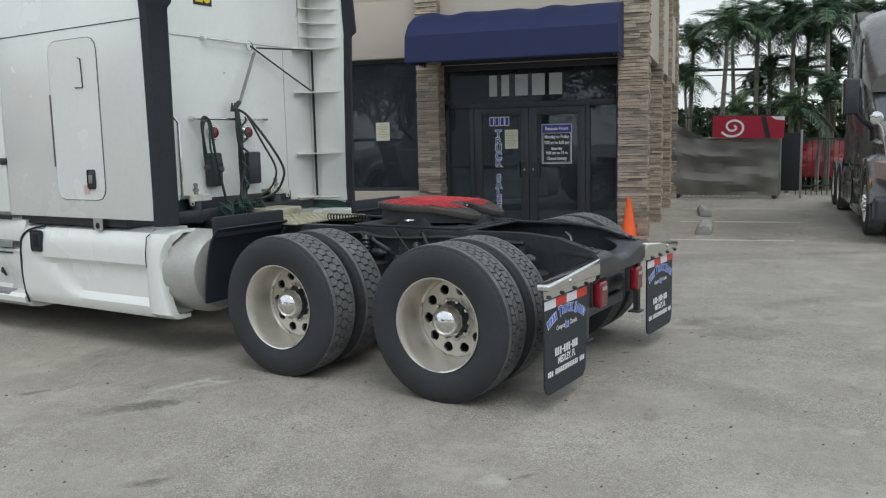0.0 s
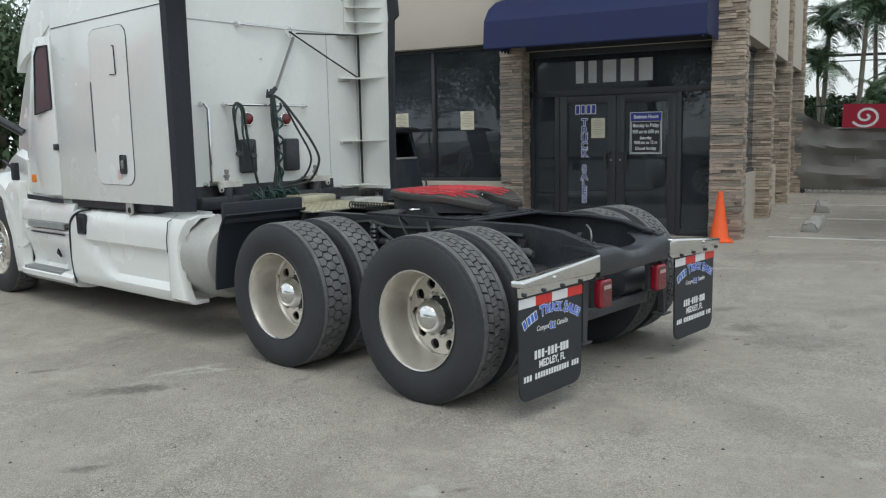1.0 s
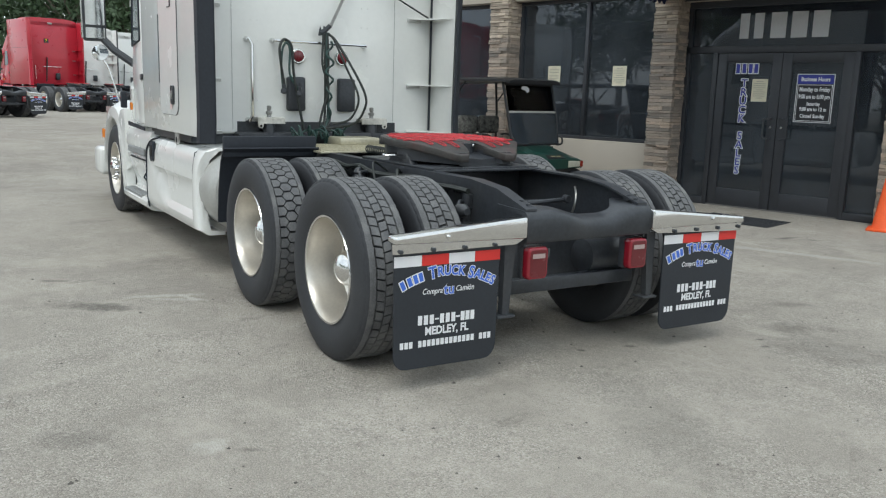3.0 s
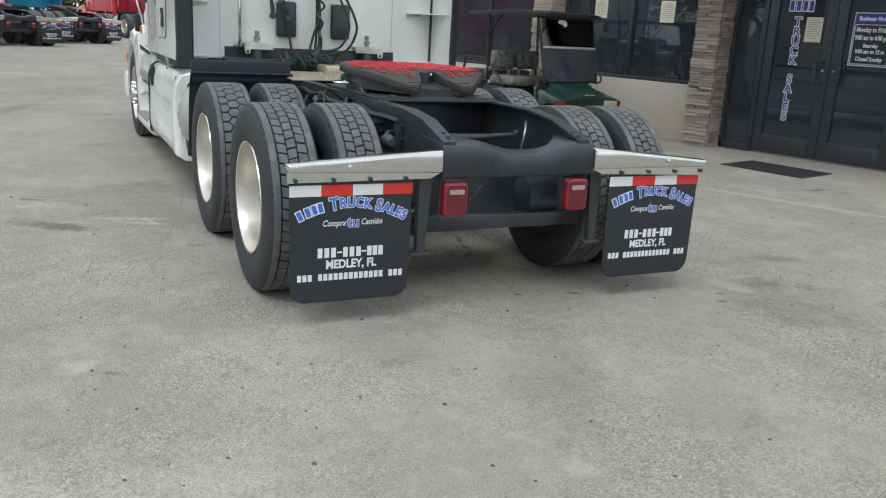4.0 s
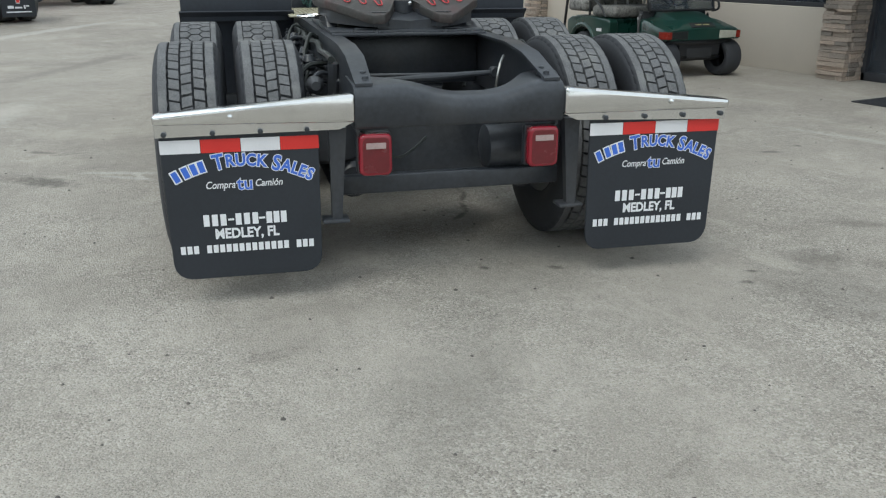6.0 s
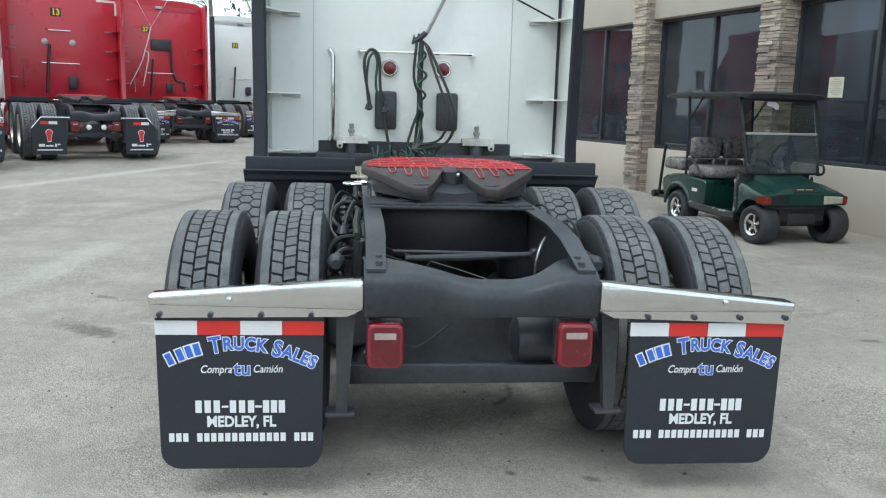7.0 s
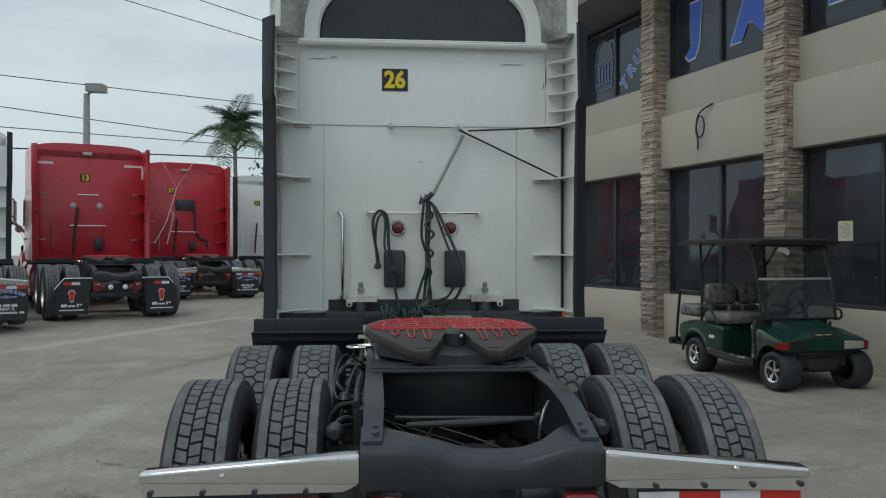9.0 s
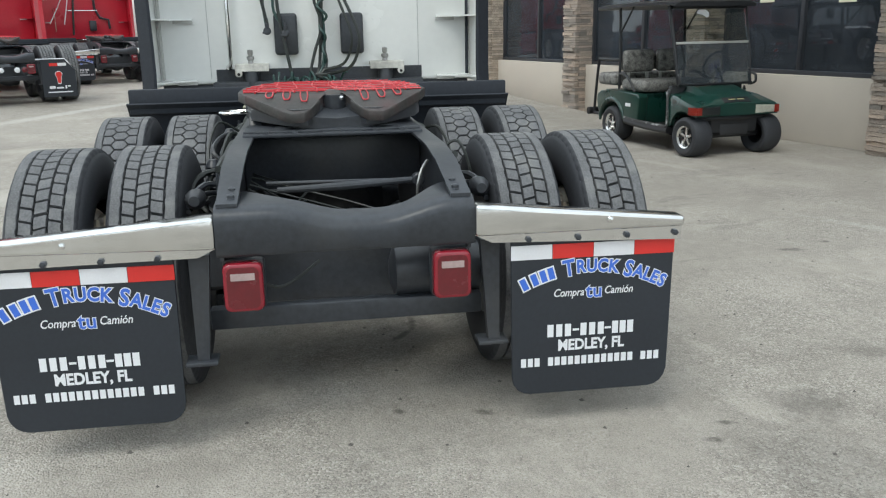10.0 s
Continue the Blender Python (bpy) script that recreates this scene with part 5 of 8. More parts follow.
    if tall:
        loops = [arch(-3.70, 3.83, 1.165, 3.22), arch(-4.3, 3.87, 1.165, 3.22), arch(-5.0, 3.66, 1.165, 3.1), arch(-5.3, 3.48, 1.16, 2.7), arch(-5.7, 3.2, 1.17, 2.5), arch(-6.05, 2.92, 1.14, 2.4), arch(-6.3, 2.66, 1.1, 2.3)]
        roof = part("roof_cap", loft(bmesh.new(), loops), paint, t)
        rear, hole = arch(-3.70, 3.83, 1.165, 3.24), arch(-3.70, 3.70, 0.83, 3.25, 0.38)
        bm = loft(bmesh.new(), [[(-3.69, y, z) for x, y, z in rear], [(-3.66, y, z) for x, y, z in rear], [(-3.64, y * 1.02, z + 0.01) for x, y, z in hole], [(-3.66, y, z) for x, y, z in hole], [(-3.69, y, z) for x, y, z in hole]], cap=False)
        part("roof_frame", bm, paint, roof)
        # thin plate closes the opening; its dark colour stands for shade inside
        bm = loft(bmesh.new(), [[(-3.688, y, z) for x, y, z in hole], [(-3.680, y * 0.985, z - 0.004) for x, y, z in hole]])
        part("roof_recess_panel", bm, M_recess_shade, roof, "flat dark panel for the shade in the roof fairing's hollow")
        part("roof_lip", tube(bmesh.new(), [(-3.67, -1.0, 3.245), (-3.67, 1.0, 3.245)], 0.03, 10), paint, roof)
    else:
        part("roof_cap", loft(bmesh.new(), [arch(x, z, 1.165, z0, 0.14) for x, z, z0 in ((-3.72, high + 0.08, high - 0.22), (-4.3, high + 0.11, high - 0.22), (-5.0, high - 0.07, high - 0.42), (-5.5, 3.2, 2.6), (-6.0, 2.66, 2.3))]), paint, t)
        for z, w in ((1.85, 0.42), (2.55, 0.26)):
            if w > 0.3 or unit == "13":
                part("grab_rail", tube(bmesh.new(), [(-3.72, -w - 0.05, z + 0.03), (-3.66, -w, z), (-3.66, w - 0.08, z), (-3.72, w - 0.05, z + 0.03)], 0.014, 6), M_chrome, t)
        if unit == "13":
            for y in (-0.34, 0.22):
                part("rear_lamp", lathe(bmesh.new(), [(-3.72, 0.07), (-3.70, 0.068), (-3.69, 0.05), (-3.688, 0.002)], 18, "x", (0, y, 2.30)), M_tank, t, "pale round lamp")
        if unit == "37":
            part("vent_box", B(-3.73, -3.66, -0.3, 0.28, 2.5, 2.82, 0.03), M_black, t, "black vent box")
            part("drain_pipe", tube(bmesh.new(), [(-3.68, 0.25, 2.6), (-3.68, 0.28, 1.9), (-3.68, 0.40, 1.65), (-3.68, 0.62, 1.6), (-3.68, 0.64, 1.35)], 0.035, 8), M_black, t)
        part("rear_box", B(-3.72, -3.6, 0.1, 0.28, 1.3, 1.58, 0.02), M_black, t)
        part("rear_line", tube(bmesh.new(), [(-3.66, -0.25, 2.25), (-3.62, -0.3, 1.8), (-3.6, -0.35, 1.2)], 0.03, 6), M_cable, t)
        part("grab_handle", tube(bmesh.new(), [(-3.72, -0.8, 1.9), (-3.66, -0.78, 1.88), (-3.66, -0.78, 1.3), (-3.72, -0.8, 1.28)], 0.014, 6), M_chrome, t)
        part("roof_lamp", B(-3.73, -3.66, -0.15, 0.05, high - 0.16, high - 0.08, 0.02), M_tank, t)
    if unit:
        shift, lift = {"13": (0.14, -0.02), "37": (-0.20, 0.12)}.get(unit, (0, 0))
        pl = part("unit_plate", B(-3.722, -3.716, -0.336 + shift, -0.126 + shift, 2.87 + lift, 3.05 + lift), M_flap, t, "black plate with a yellow unit number")
        part("unit_number", text_mesh("unit_number", unit, 0.185, M_yellow, 0.001, 0.007), M_yellow, pl, m=pose(-3.712, -0.231 + shift, 2.955 + lift, 0, 0, 90) @ Matrix.Diagonal((0.92, 1, 1, 1)))


M_dirty_white = mat("grimy_white_paint", (0.50, 0.49, 0.45), 0.6, var=0.4, scale=5, fine=30, bump=0.15, dirt=(0.13, 0.12, 0.10), dirt_amount=1.0)
# grime, over a base also darkened for the shade in the ears
M_ear = mat("grimy_shaded_fairing_inside", (0.40, 0.40, 0.375), 0.6, var=0.45, scale=4, fine=30, bump=0.15, dirt=(0.10, 0.095, 0.08), dirt_amount=1.0)
M_recess_shade = mat("fairing_hollow_shade", (0.023, 0.026, 0.03), 0.45, var=0.3, scale=3, bump=0.1)


def cab_and_hood(t, paint, detail):
    out = [(-5.25, 1.07), (-5.25, 2.74), (-5.6, 2.74), (-5.92, 2.62), (-6.58, 1.80), (-6.75, 1.52), (-6.75, 1.0), (-6.0, 1.0)]

    def narrowed(bm):
        for v in bm.verts:
            if v.co.x < -5.6:
                v.co.y *= 1 - 0.13 * (-5.6 - v.co.x)
        return bm

    cab = part("cab_body", narrowed(prism(bmesh.new(), out, "y", -1.16, 1.16, 0.05, 3)), paint, t)
    for s in (-1, 1):
        door = part("cab_door", narrowed(prism(bmesh.new(), [(-5.29, 1.09), (-5.29, 2.57), (-5.6, 2.57), (-5.74, 2.48), (-6.0, 1.85), (-6.20, 1.7), (-6.20, 1.09), (-5.6, 1.09)], "y", s * 1.155, s * 1.205, 0.012)), paint, t)
        part("door_window", prism(bmesh.new(), [(-5.34, 1.91), (-5.34, 2.48), (-5.55, 2.48), (-5.62, 2.40), (-5.70, 1.86)], "y", s * 1.19, s * 1.209), M_cabwin, door, "dark cab door window")
        part("window_seal", tube(bmesh.new(), [(x, s * 1.208, z) for x, z in ((-5.34, 1.91), (-5.34, 2.48), (-5.55, 2.48), (-5.62, 2.40), (-5.70, 1.86), (-5.34, 1.91))], 0.012, 6), M_strip, door)
        part("door_handle", B(-5.36, -5.27, s * 1.21 - 0.01, s * 1.21 + 0.012, 1.52, 1.58, 0.008), M_black, door)
        # tall hatch in the sleeper side
        hx0, hx1, hz0, hz1, r = -4.53, -3.90, 1.225, 2.53, 0.10
        loop = []
        for cx, cz, a0 in ((hx1 - r, hz1 - r, 0), (hx0 + r, hz1 - r, 90), (hx0 + r, hz0 + r, 180), (hx1 - r, hz0 + r, 270)):
            loop += [(cx + r * math.cos(radians(a0 + a)), cz + r * math.sin(radians(a0 + a))) for a in (0, 30, 60, 90)]
        if detail:
            hatch = part("side_hatch", prism(bmesh.new(), loop, "y", s * 1.206, s * 1.212), paint, t, "rounded luggage hatch panel")
            part("hatch_seal", tube(bmesh.new(), [(x, s * 1.2075, z) for x, z in loop + loop[:1]], 0.005, 6), M_seal, hatch)
            part("hatch_latch", B(-4.11, -4.01, s * 1.214 - 0.008, s * 1.214 + 0.008, 1.315, 1.475, 0.02, 3), M_black, hatch, "black recessed latch")
            part("latch_paddle", B(-4.085, -4.035, s * 1.226 - 0.006, s * 1.226 + 0.004, 1.36, 1.43, 0.008), M_steel, hatch, "worn steel latch paddle")
            part("hinge", B(-4.545, -4.528, s * 1.213 - 0.006, s * 1.213 + 0.006, 1.50, 2.10, 0.003), M_seal, hatch, "dark piano hinge")
            part("sticker", B(-4.17, -4.10, s * 1.2135 - 0.001, s * 1.2135 + 0.001, 1.27, 1.35), M_sticker, hatch, "faded pink warning sticker")
            part("hatch_grip", tube(bmesh.new(), [(-4.13, s * 1.214, 2.375), (-4.095, s * 1.218, 2.37), (-4.085, s * 1.218, 2.14), (-4.19, s * 1.214, 2.14)], 0.005, 6), M_strip, hatch)
        # front fender over the steer wheel
        ring = [(-6.95 + 0.68 * math.cos(a), 0.58 + 0.68 * math.sin(a)) for a in [math.pi * k / 10 for k in range(11)]]
        inner = [(-6.95 + 0.57 * math.cos(a), 0.52 + 0.57 * math.sin(a)) for a in [math.pi * k / 10 for k in range(11)]]
        bm = bmesh.new()
        loops = []
        for (x0, z0), (x1, z1) in zip(ring, inner):
            loops.append([(x0, s * 0.62, z0 + 0.09), (x0, s * 1.12, z0 + 0.02), (x0, s * 1.2, z0 - 0.04), (x1, s * 1.215, z1 + 0.02), (x1, s * 1.19, z1), (x1, s * 0.62, z1)])
        loft(bm, loops)
        part("front_fender", bm, paint, t)
        part("turn_lamp", B(-7.66, -7.58, s * 1.2 - 0.012, s * 1.2 + 0.012, 0.82, 0.93, 0.008), M_amber, t, "amber side lamp")
        part("turn_lamp", B(-5.90, -5.81, s * 1.206 - 0.01, s * 1.206 + 0.006, 1.21, 1.29, 0.008), M_amber, t, "amber side lamp")
        head = part("headlight", loft(bmesh.new(), [[(-7.62, s * 1.14, 0.95), (-7.62, s * 1.16, 1.2), (-8.05, s * 0.97, 1.15), (-8.1, s * 0.94, 0.9)], [(-7.7, s * 0.9, 0.95), (-7.7, s * 0.9, 1.2), (-8.05, s * 0.75, 1.15), (-8.1, s * 0.75, 0.9)]]), M_lens_w, t, "clear headlight")
        # mirrors
        mir = part("mirror_housing", B(-6.66, -6.54, s * 1.42 - 0.12, s * 1.42 + 0.12, 1.93, 2.52, 0.035, 3), M_black, t, "tall black mirror housing")
        part("mirror_glass", prism(bmesh.new(), [(-6.55, 2.10), (-6.533, 2.10), (-6.53, 2.49), (-6.55, 2.49)], "y", s * 1.42 - 0.098, s * 1.42 + 0.098), M_mirror, mir)
        part("mirror_glass", B(-6.538, -6.532, s * 1.42 - 0.098, s * 1.42 + 0.098, 1.96, 2.07), M_mirror, mir)
        part("mirror_arm", tube(bmesh.new(), [(-6.60, s * 1.36, 1.99), (-6.50, s * 1.24, 1.84), (-6.36, s * 1.07, 1.70)], 0.042, 8), M_black, mir)
        part("mirror_edge", tube(bmesh.new(), [(-6.58, s * 1.545, 1.96), (-6.58, s * 1.55, 2.46), (-6.58, s * 1.50, 2.525)], 0.012, 6), M_chrome, mir)
        hm = part("hood_mirror", lathe(bmesh.new(), [(-0.03, 0.03), (-0.02, 0.085), (0.0, 0.1), (0.006, 0.098)], 24, "x", (-7.8, s * 1.17, 1.85)), M_chrome, t, "round chrome convex mirror")
        part("mirror_glass", lathe(bmesh.new(), [(0.006, 0.092), (0.014, 0.05), (0.016, 0.002)], 24, "x", (-7.8, s * 1.17, 1.85)), M_mirror, hm)
        part("mirror_stalk", tube(bmesh.new(), [(-7.82, s * 1.17, 1.80), (-7.78, s * 1.08, 1.66), (-7.62, s * 0.98, 1.2)], 0.012, 6, 4), M_chrome, hm)
    loops = []
    for x, z, w, lo in ((-6.15, 1.62, 1.14, 1.0), (-6.55, 1.68, 1.08, 0.95), (-7.0, 1.64, 0.95, 0.9), (-7.5, 1.54, 0.82, 0.7), (-7.9, 1.40, 0.75, 0.6), (-8.2, 1.2, 0.7, 0.6)):
        loops.append([(x, -w, lo), (x, -w, z - 0.2), (x, -w * 0.85, z - 0.05), (x, 0, z), (x, w * 0.85, z - 0.05), (x, w, z - 0.2), (x, w, lo)])
    hood = part("hood", loft(bmesh.new(), loops), paint, t)
    part("hood_gap", tube(bmesh.new(), [(-6.75, -1.14, 1.42), (-6.5, -1.17, 1.36), (-6.3, -1.2, 1.28)], 0.014, 6, 4), M_strip, hood)
    part("hood_latch", B(-6.38, -6.3, -1.22, -1.16, 1.22, 1.40, 0.012), M_strip, hood)
    part("grille", B(-8.22, -8.2, -0.55, 0.55, 0.65, 1.18, 0.02), M_chrome, t, "chrome grille")
    part("bumper", B(-8.4, -7.95, -1.2, 1.2, 0.32, 0.68, 0.06, 3), M_black if paint is M_grey else paint, t)
    ws = prism(bmesh.new(), [(-5.95, 2.55), (-6.52, 1.84), (-6.57, 1.84), (-5.99, 2.57)], "y", -0.98, 0.98)
    part("windshield", ws, M_cabwin, t, "dark windshield")
    for s in (-1, 1):
        # tank fairing with a sunk side panel, rear lip, steps, fuel tank end
        bm, loops = bmesh.new(), []
        for k in range(25):
            x = -5.13 + (5.13 - 3.43) * k / 24
            sec = [(0.80, 0.995), (1.08, 0.99), (1.16, 0.97), (1.20, 0.92), (1.218, 0.84), (1.222, 0.77), (1.222, 0.72)]
            for z in (0.695, 0.66, 0.58, 0.50, 0.45, 0.425, 0.39):
                start = -4.90 + (0.70 - z) * 1.75
                e = max(0, min(1, (x - start) / 0.07)) if 0.40 < z < 0.71 else 0
                e *= min(1, (0.72 - z) / 0.04) * min(1, max(0, (z - 0.40) / 0.05))
                sec.append((1.222 + (0.70 - z) * 0.03 - 0.034 * e, z))
            sec += [(1.225, 0.345), (1.20, 0.30), (1.12, 0.275), (0.80, 0.275)]
            loops.append([(x, s * y, z) for y, z in sec])
        loft(bm, loops)
        fair = part("tank_fairing", bm, paint, t, "white moulded tank fairing" if paint is M_white else "")
        bm = bmesh.new()
        lip = [(0.78, 1.0, 0.0), (0.98, 1.0, 0.03), (1.12, 1.0, 0.04), (1.20, 0.97, 0.03), (1.235, 0.90, -0.01), (1.247, 0.82, -0.05), (1.253, 0.72, -0.06), (1.255, 0.55, -0.045), (1.255, 0.42, -0.01), (1.25, 0.34, 0.03), (1.19, 0.30, 0.04), (1.08, 0.30, 0.03)]
        lip = lip[1:] + [(y - 0.05 if y > 1.15 else y, z - 0.025 if z > 0.96 else z + 0.03 if z < 0.33 else z, dx) for y, z, dx in reversed(lip[1:])]
        loft(bm, [[(x + (dx if x > -3.36 else 0), s * y * k, z) for y, z, dx in lip] for x, k in ((-3.44, 0.975), (-3.41, 0.99), (-3.36, 1.0), (-3.23, 1.0), (-3.205, 0.992), (-3.195, 0.97))])
        part("fairing_lip", bm, paint, fair)
        part("seam", tube(bmesh.new(), [(-3.44, s * 1.0, 0.994), (-3.44, s * 1.12, 0.99), (-3.445, s * 1.205, 0.94), (-3.445, s * 1.226, 0.80), (-3.44, s * 1.228, 0.70)], 0.004, 5), M_strip, fair)
        part("fuel_tank", lathe(bmesh.new(), [(-3.34, 0.328), (-3.04, 0.33), (-2.985, 0.318), (-2.945, 0.285), (-2.925, 0.22), (-2.92, 0.01)], 48, "x", (0, s * 0.90, 0.66)), M_tank, t, "pale grey fuel tank end")
        part("fuel_recess", B(-4.97, -4.81, s * 1.215 - 0.02, s * 1.215 + 0.010, 0.755, 0.945, 0.028, 4), M_strip, fair, "dark rubber rimmed fuel filler recess")
        part("fuel_recess", B(-4.945, -4.835, s * 1.219 - 0.02, s * 1.219 + 0.008, 0.785, 0.925, 0.024, 3), M_hole_shade, fair, "black block for the shade in the fuel filler recess")
        part("fairing_gap", tube(bmesh.new(), [(-4.82, s * 1.17, 0.985), (-5.02, s * 1.20, 0.945), (-5.12, s * 1.222, 0.86), (-5.14, s * 1.226, 0.70), (-5.135, s * 1.226, 0.52), (-5.10, s * 1.23, 0.38), (-5.07, s * 1.225, 0.29)], 0.010, 6, 4), M_strip, fair)
        bm, loops = bmesh.new(), []
        for x, w in ((-6.33, 0.93), (-6.28, 0.985), (-6.2, 1.0), (-5.9, 1.0), (-5.5, 1.0), (-5.2, 1.0), (-5.1, 1.0)):
            sec = [(0.8, 1.05), (1.10, 1.05), (1.17, 1.02), (1.20, 0.95), (1.205, 0.86), (1.20, 0.836), (1.115, 0.826), (1.12, 0.775), (1.185, 0.755), (1.192, 0.735), (1.175, 0.725), (1.185, 0.70), (1.15, 0.60), (1.12, 0.50), (1.105, 0.41), (1.12, 0.375), (1.225, 0.362), (1.25, 0.33), (1.245, 0.285), (1.20, 0.245), (1.1, 0.225), (0.8, 0.225)]
            if x < -6.1 or x > -5.15:
                sec = [(max(y, 1.19) if 0.70 <= z <= 0.84 else y, z) for y, z in sec]
            if x > -5.3:
                sec = [(min(1.225, y + (0.10 if x > -5.15 else 0.05)) if 0.38 < z < 0.66 else y, z) for y, z in sec]
            loops.append([(x, s * y * w, z) for y, z in sec])
        loft(bm, loops)
        st = part("step_fairing", bm, paint, t)
        for x0, x1, y, z in ((-6.06, -5.28, 1.165, 0.828), (-6.18, -5.35, 1.185, 0.366)):
            bm = box(bmesh.new(), x0, x1, s * y - 0.05, s * y + 0.05, z - 0.006, z + 0.006, 0.003, 1)
            for k in range(4):
                box(bm, x0 + 0.02, x1 - 0.02, s * y - 0.042 + 0.025 * k - 0.005, s * y - 0.042 + 0.025 * k + 0.007, z + 0.006, z + 0.013, 0.002, 1)
            box(bm, x0, x1, s * (y + 0.05) - 0.006, s * (y + 0.05) + 0.006, z - 0.055, z + 0.004, 0.003, 1)
            tagged(part("step_tread", bm, M_steptread, st, "grey ribbed step tread"))
        part("step_slot", B(-6.06, -5.33, s * 1.19 - 0.008, s * 1.19 + 0.004, 0.714, 0.724), M_strip, st)
        part("tie_ring", tube(bmesh.new(), [(-5.60, s * 1.14, 0.56), (-5.57, s * 1.165, 0.53), (-5.55, s * 1.14, 0.49), (-5.58, s * 1.13, 0.50), (-5.60, s * 1.14, 0.56)], 0.009, 6), M_strip, st)
        tail = [(-6.27, 1.06), (-6.29, 0.285), (-6.46, 0.265), (-6.485, 0.42), (-6.53, 0.62), (-6.62, 0.86), (-6.72, 1.02), (-6.5, 1.2), (-6.27, 1.22)]
        part("fender_tail", prism(bmesh.new(), tail, "y", s * 1.10, s * 1.205, 0.02, 3), paint, t)
        part("rocker_gap", prism(bmesh.new(), [(-6.05, 1.09), (-5.27, 1.06), (-5.27, 1.025), (-6.05, 1.045)], "y", s * 1.204 - 0.004, s * 1.204 + 0.004), M_strip, t)
        eye = part("lift_eye", prism(bmesh.new(), [(-4.11, 1.085), (-4.0, 1.085), (-4.0, 1.0), (-4.015, 0.975), (-4.055, 0.962), (-4.095, 0.975), (-4.11, 1.0)], "y", s * 1.19 - 0.006, s * 1.19 + 0.006), M_tank, t)
        part("eye_hole", lathe(bmesh.new(), [(-0.008, 0.026), (0.008, 0.026)], 16, "y", (-4.055, s * 1.19, 1.01)), M_hole_shade, eye)


M_seal = mat("hatch_rubber", (0.10, 0.105, 0.11), 0.6, var=0.15, bump=0.05)
M_sticker = mat("faded_sticker", (0.62, 0.45, 0.43), 0.6, var=0.12, bump=0.0)
M_steptread = mat("step_tread_rubber", (0.27, 0.28, 0.28), 0.7, var=0.2, scale=10, fine=70, bump=0.1)
M_cabwin = mat("dark_cab_window", (0.075, 0.095, 0.105), 0.06, var=0.1, bump=0.0, coat=0.5)
M_amber = mat("amber_lens", (0.75, 0.22, 0.02), 0.25, var=0.1, bump=0.1)
M_tank = mat("pale_tank_metal", (0.44, 0.44, 0.42), 0.45, metal=0.3, var=0.12, scale=4, bump=0.05)


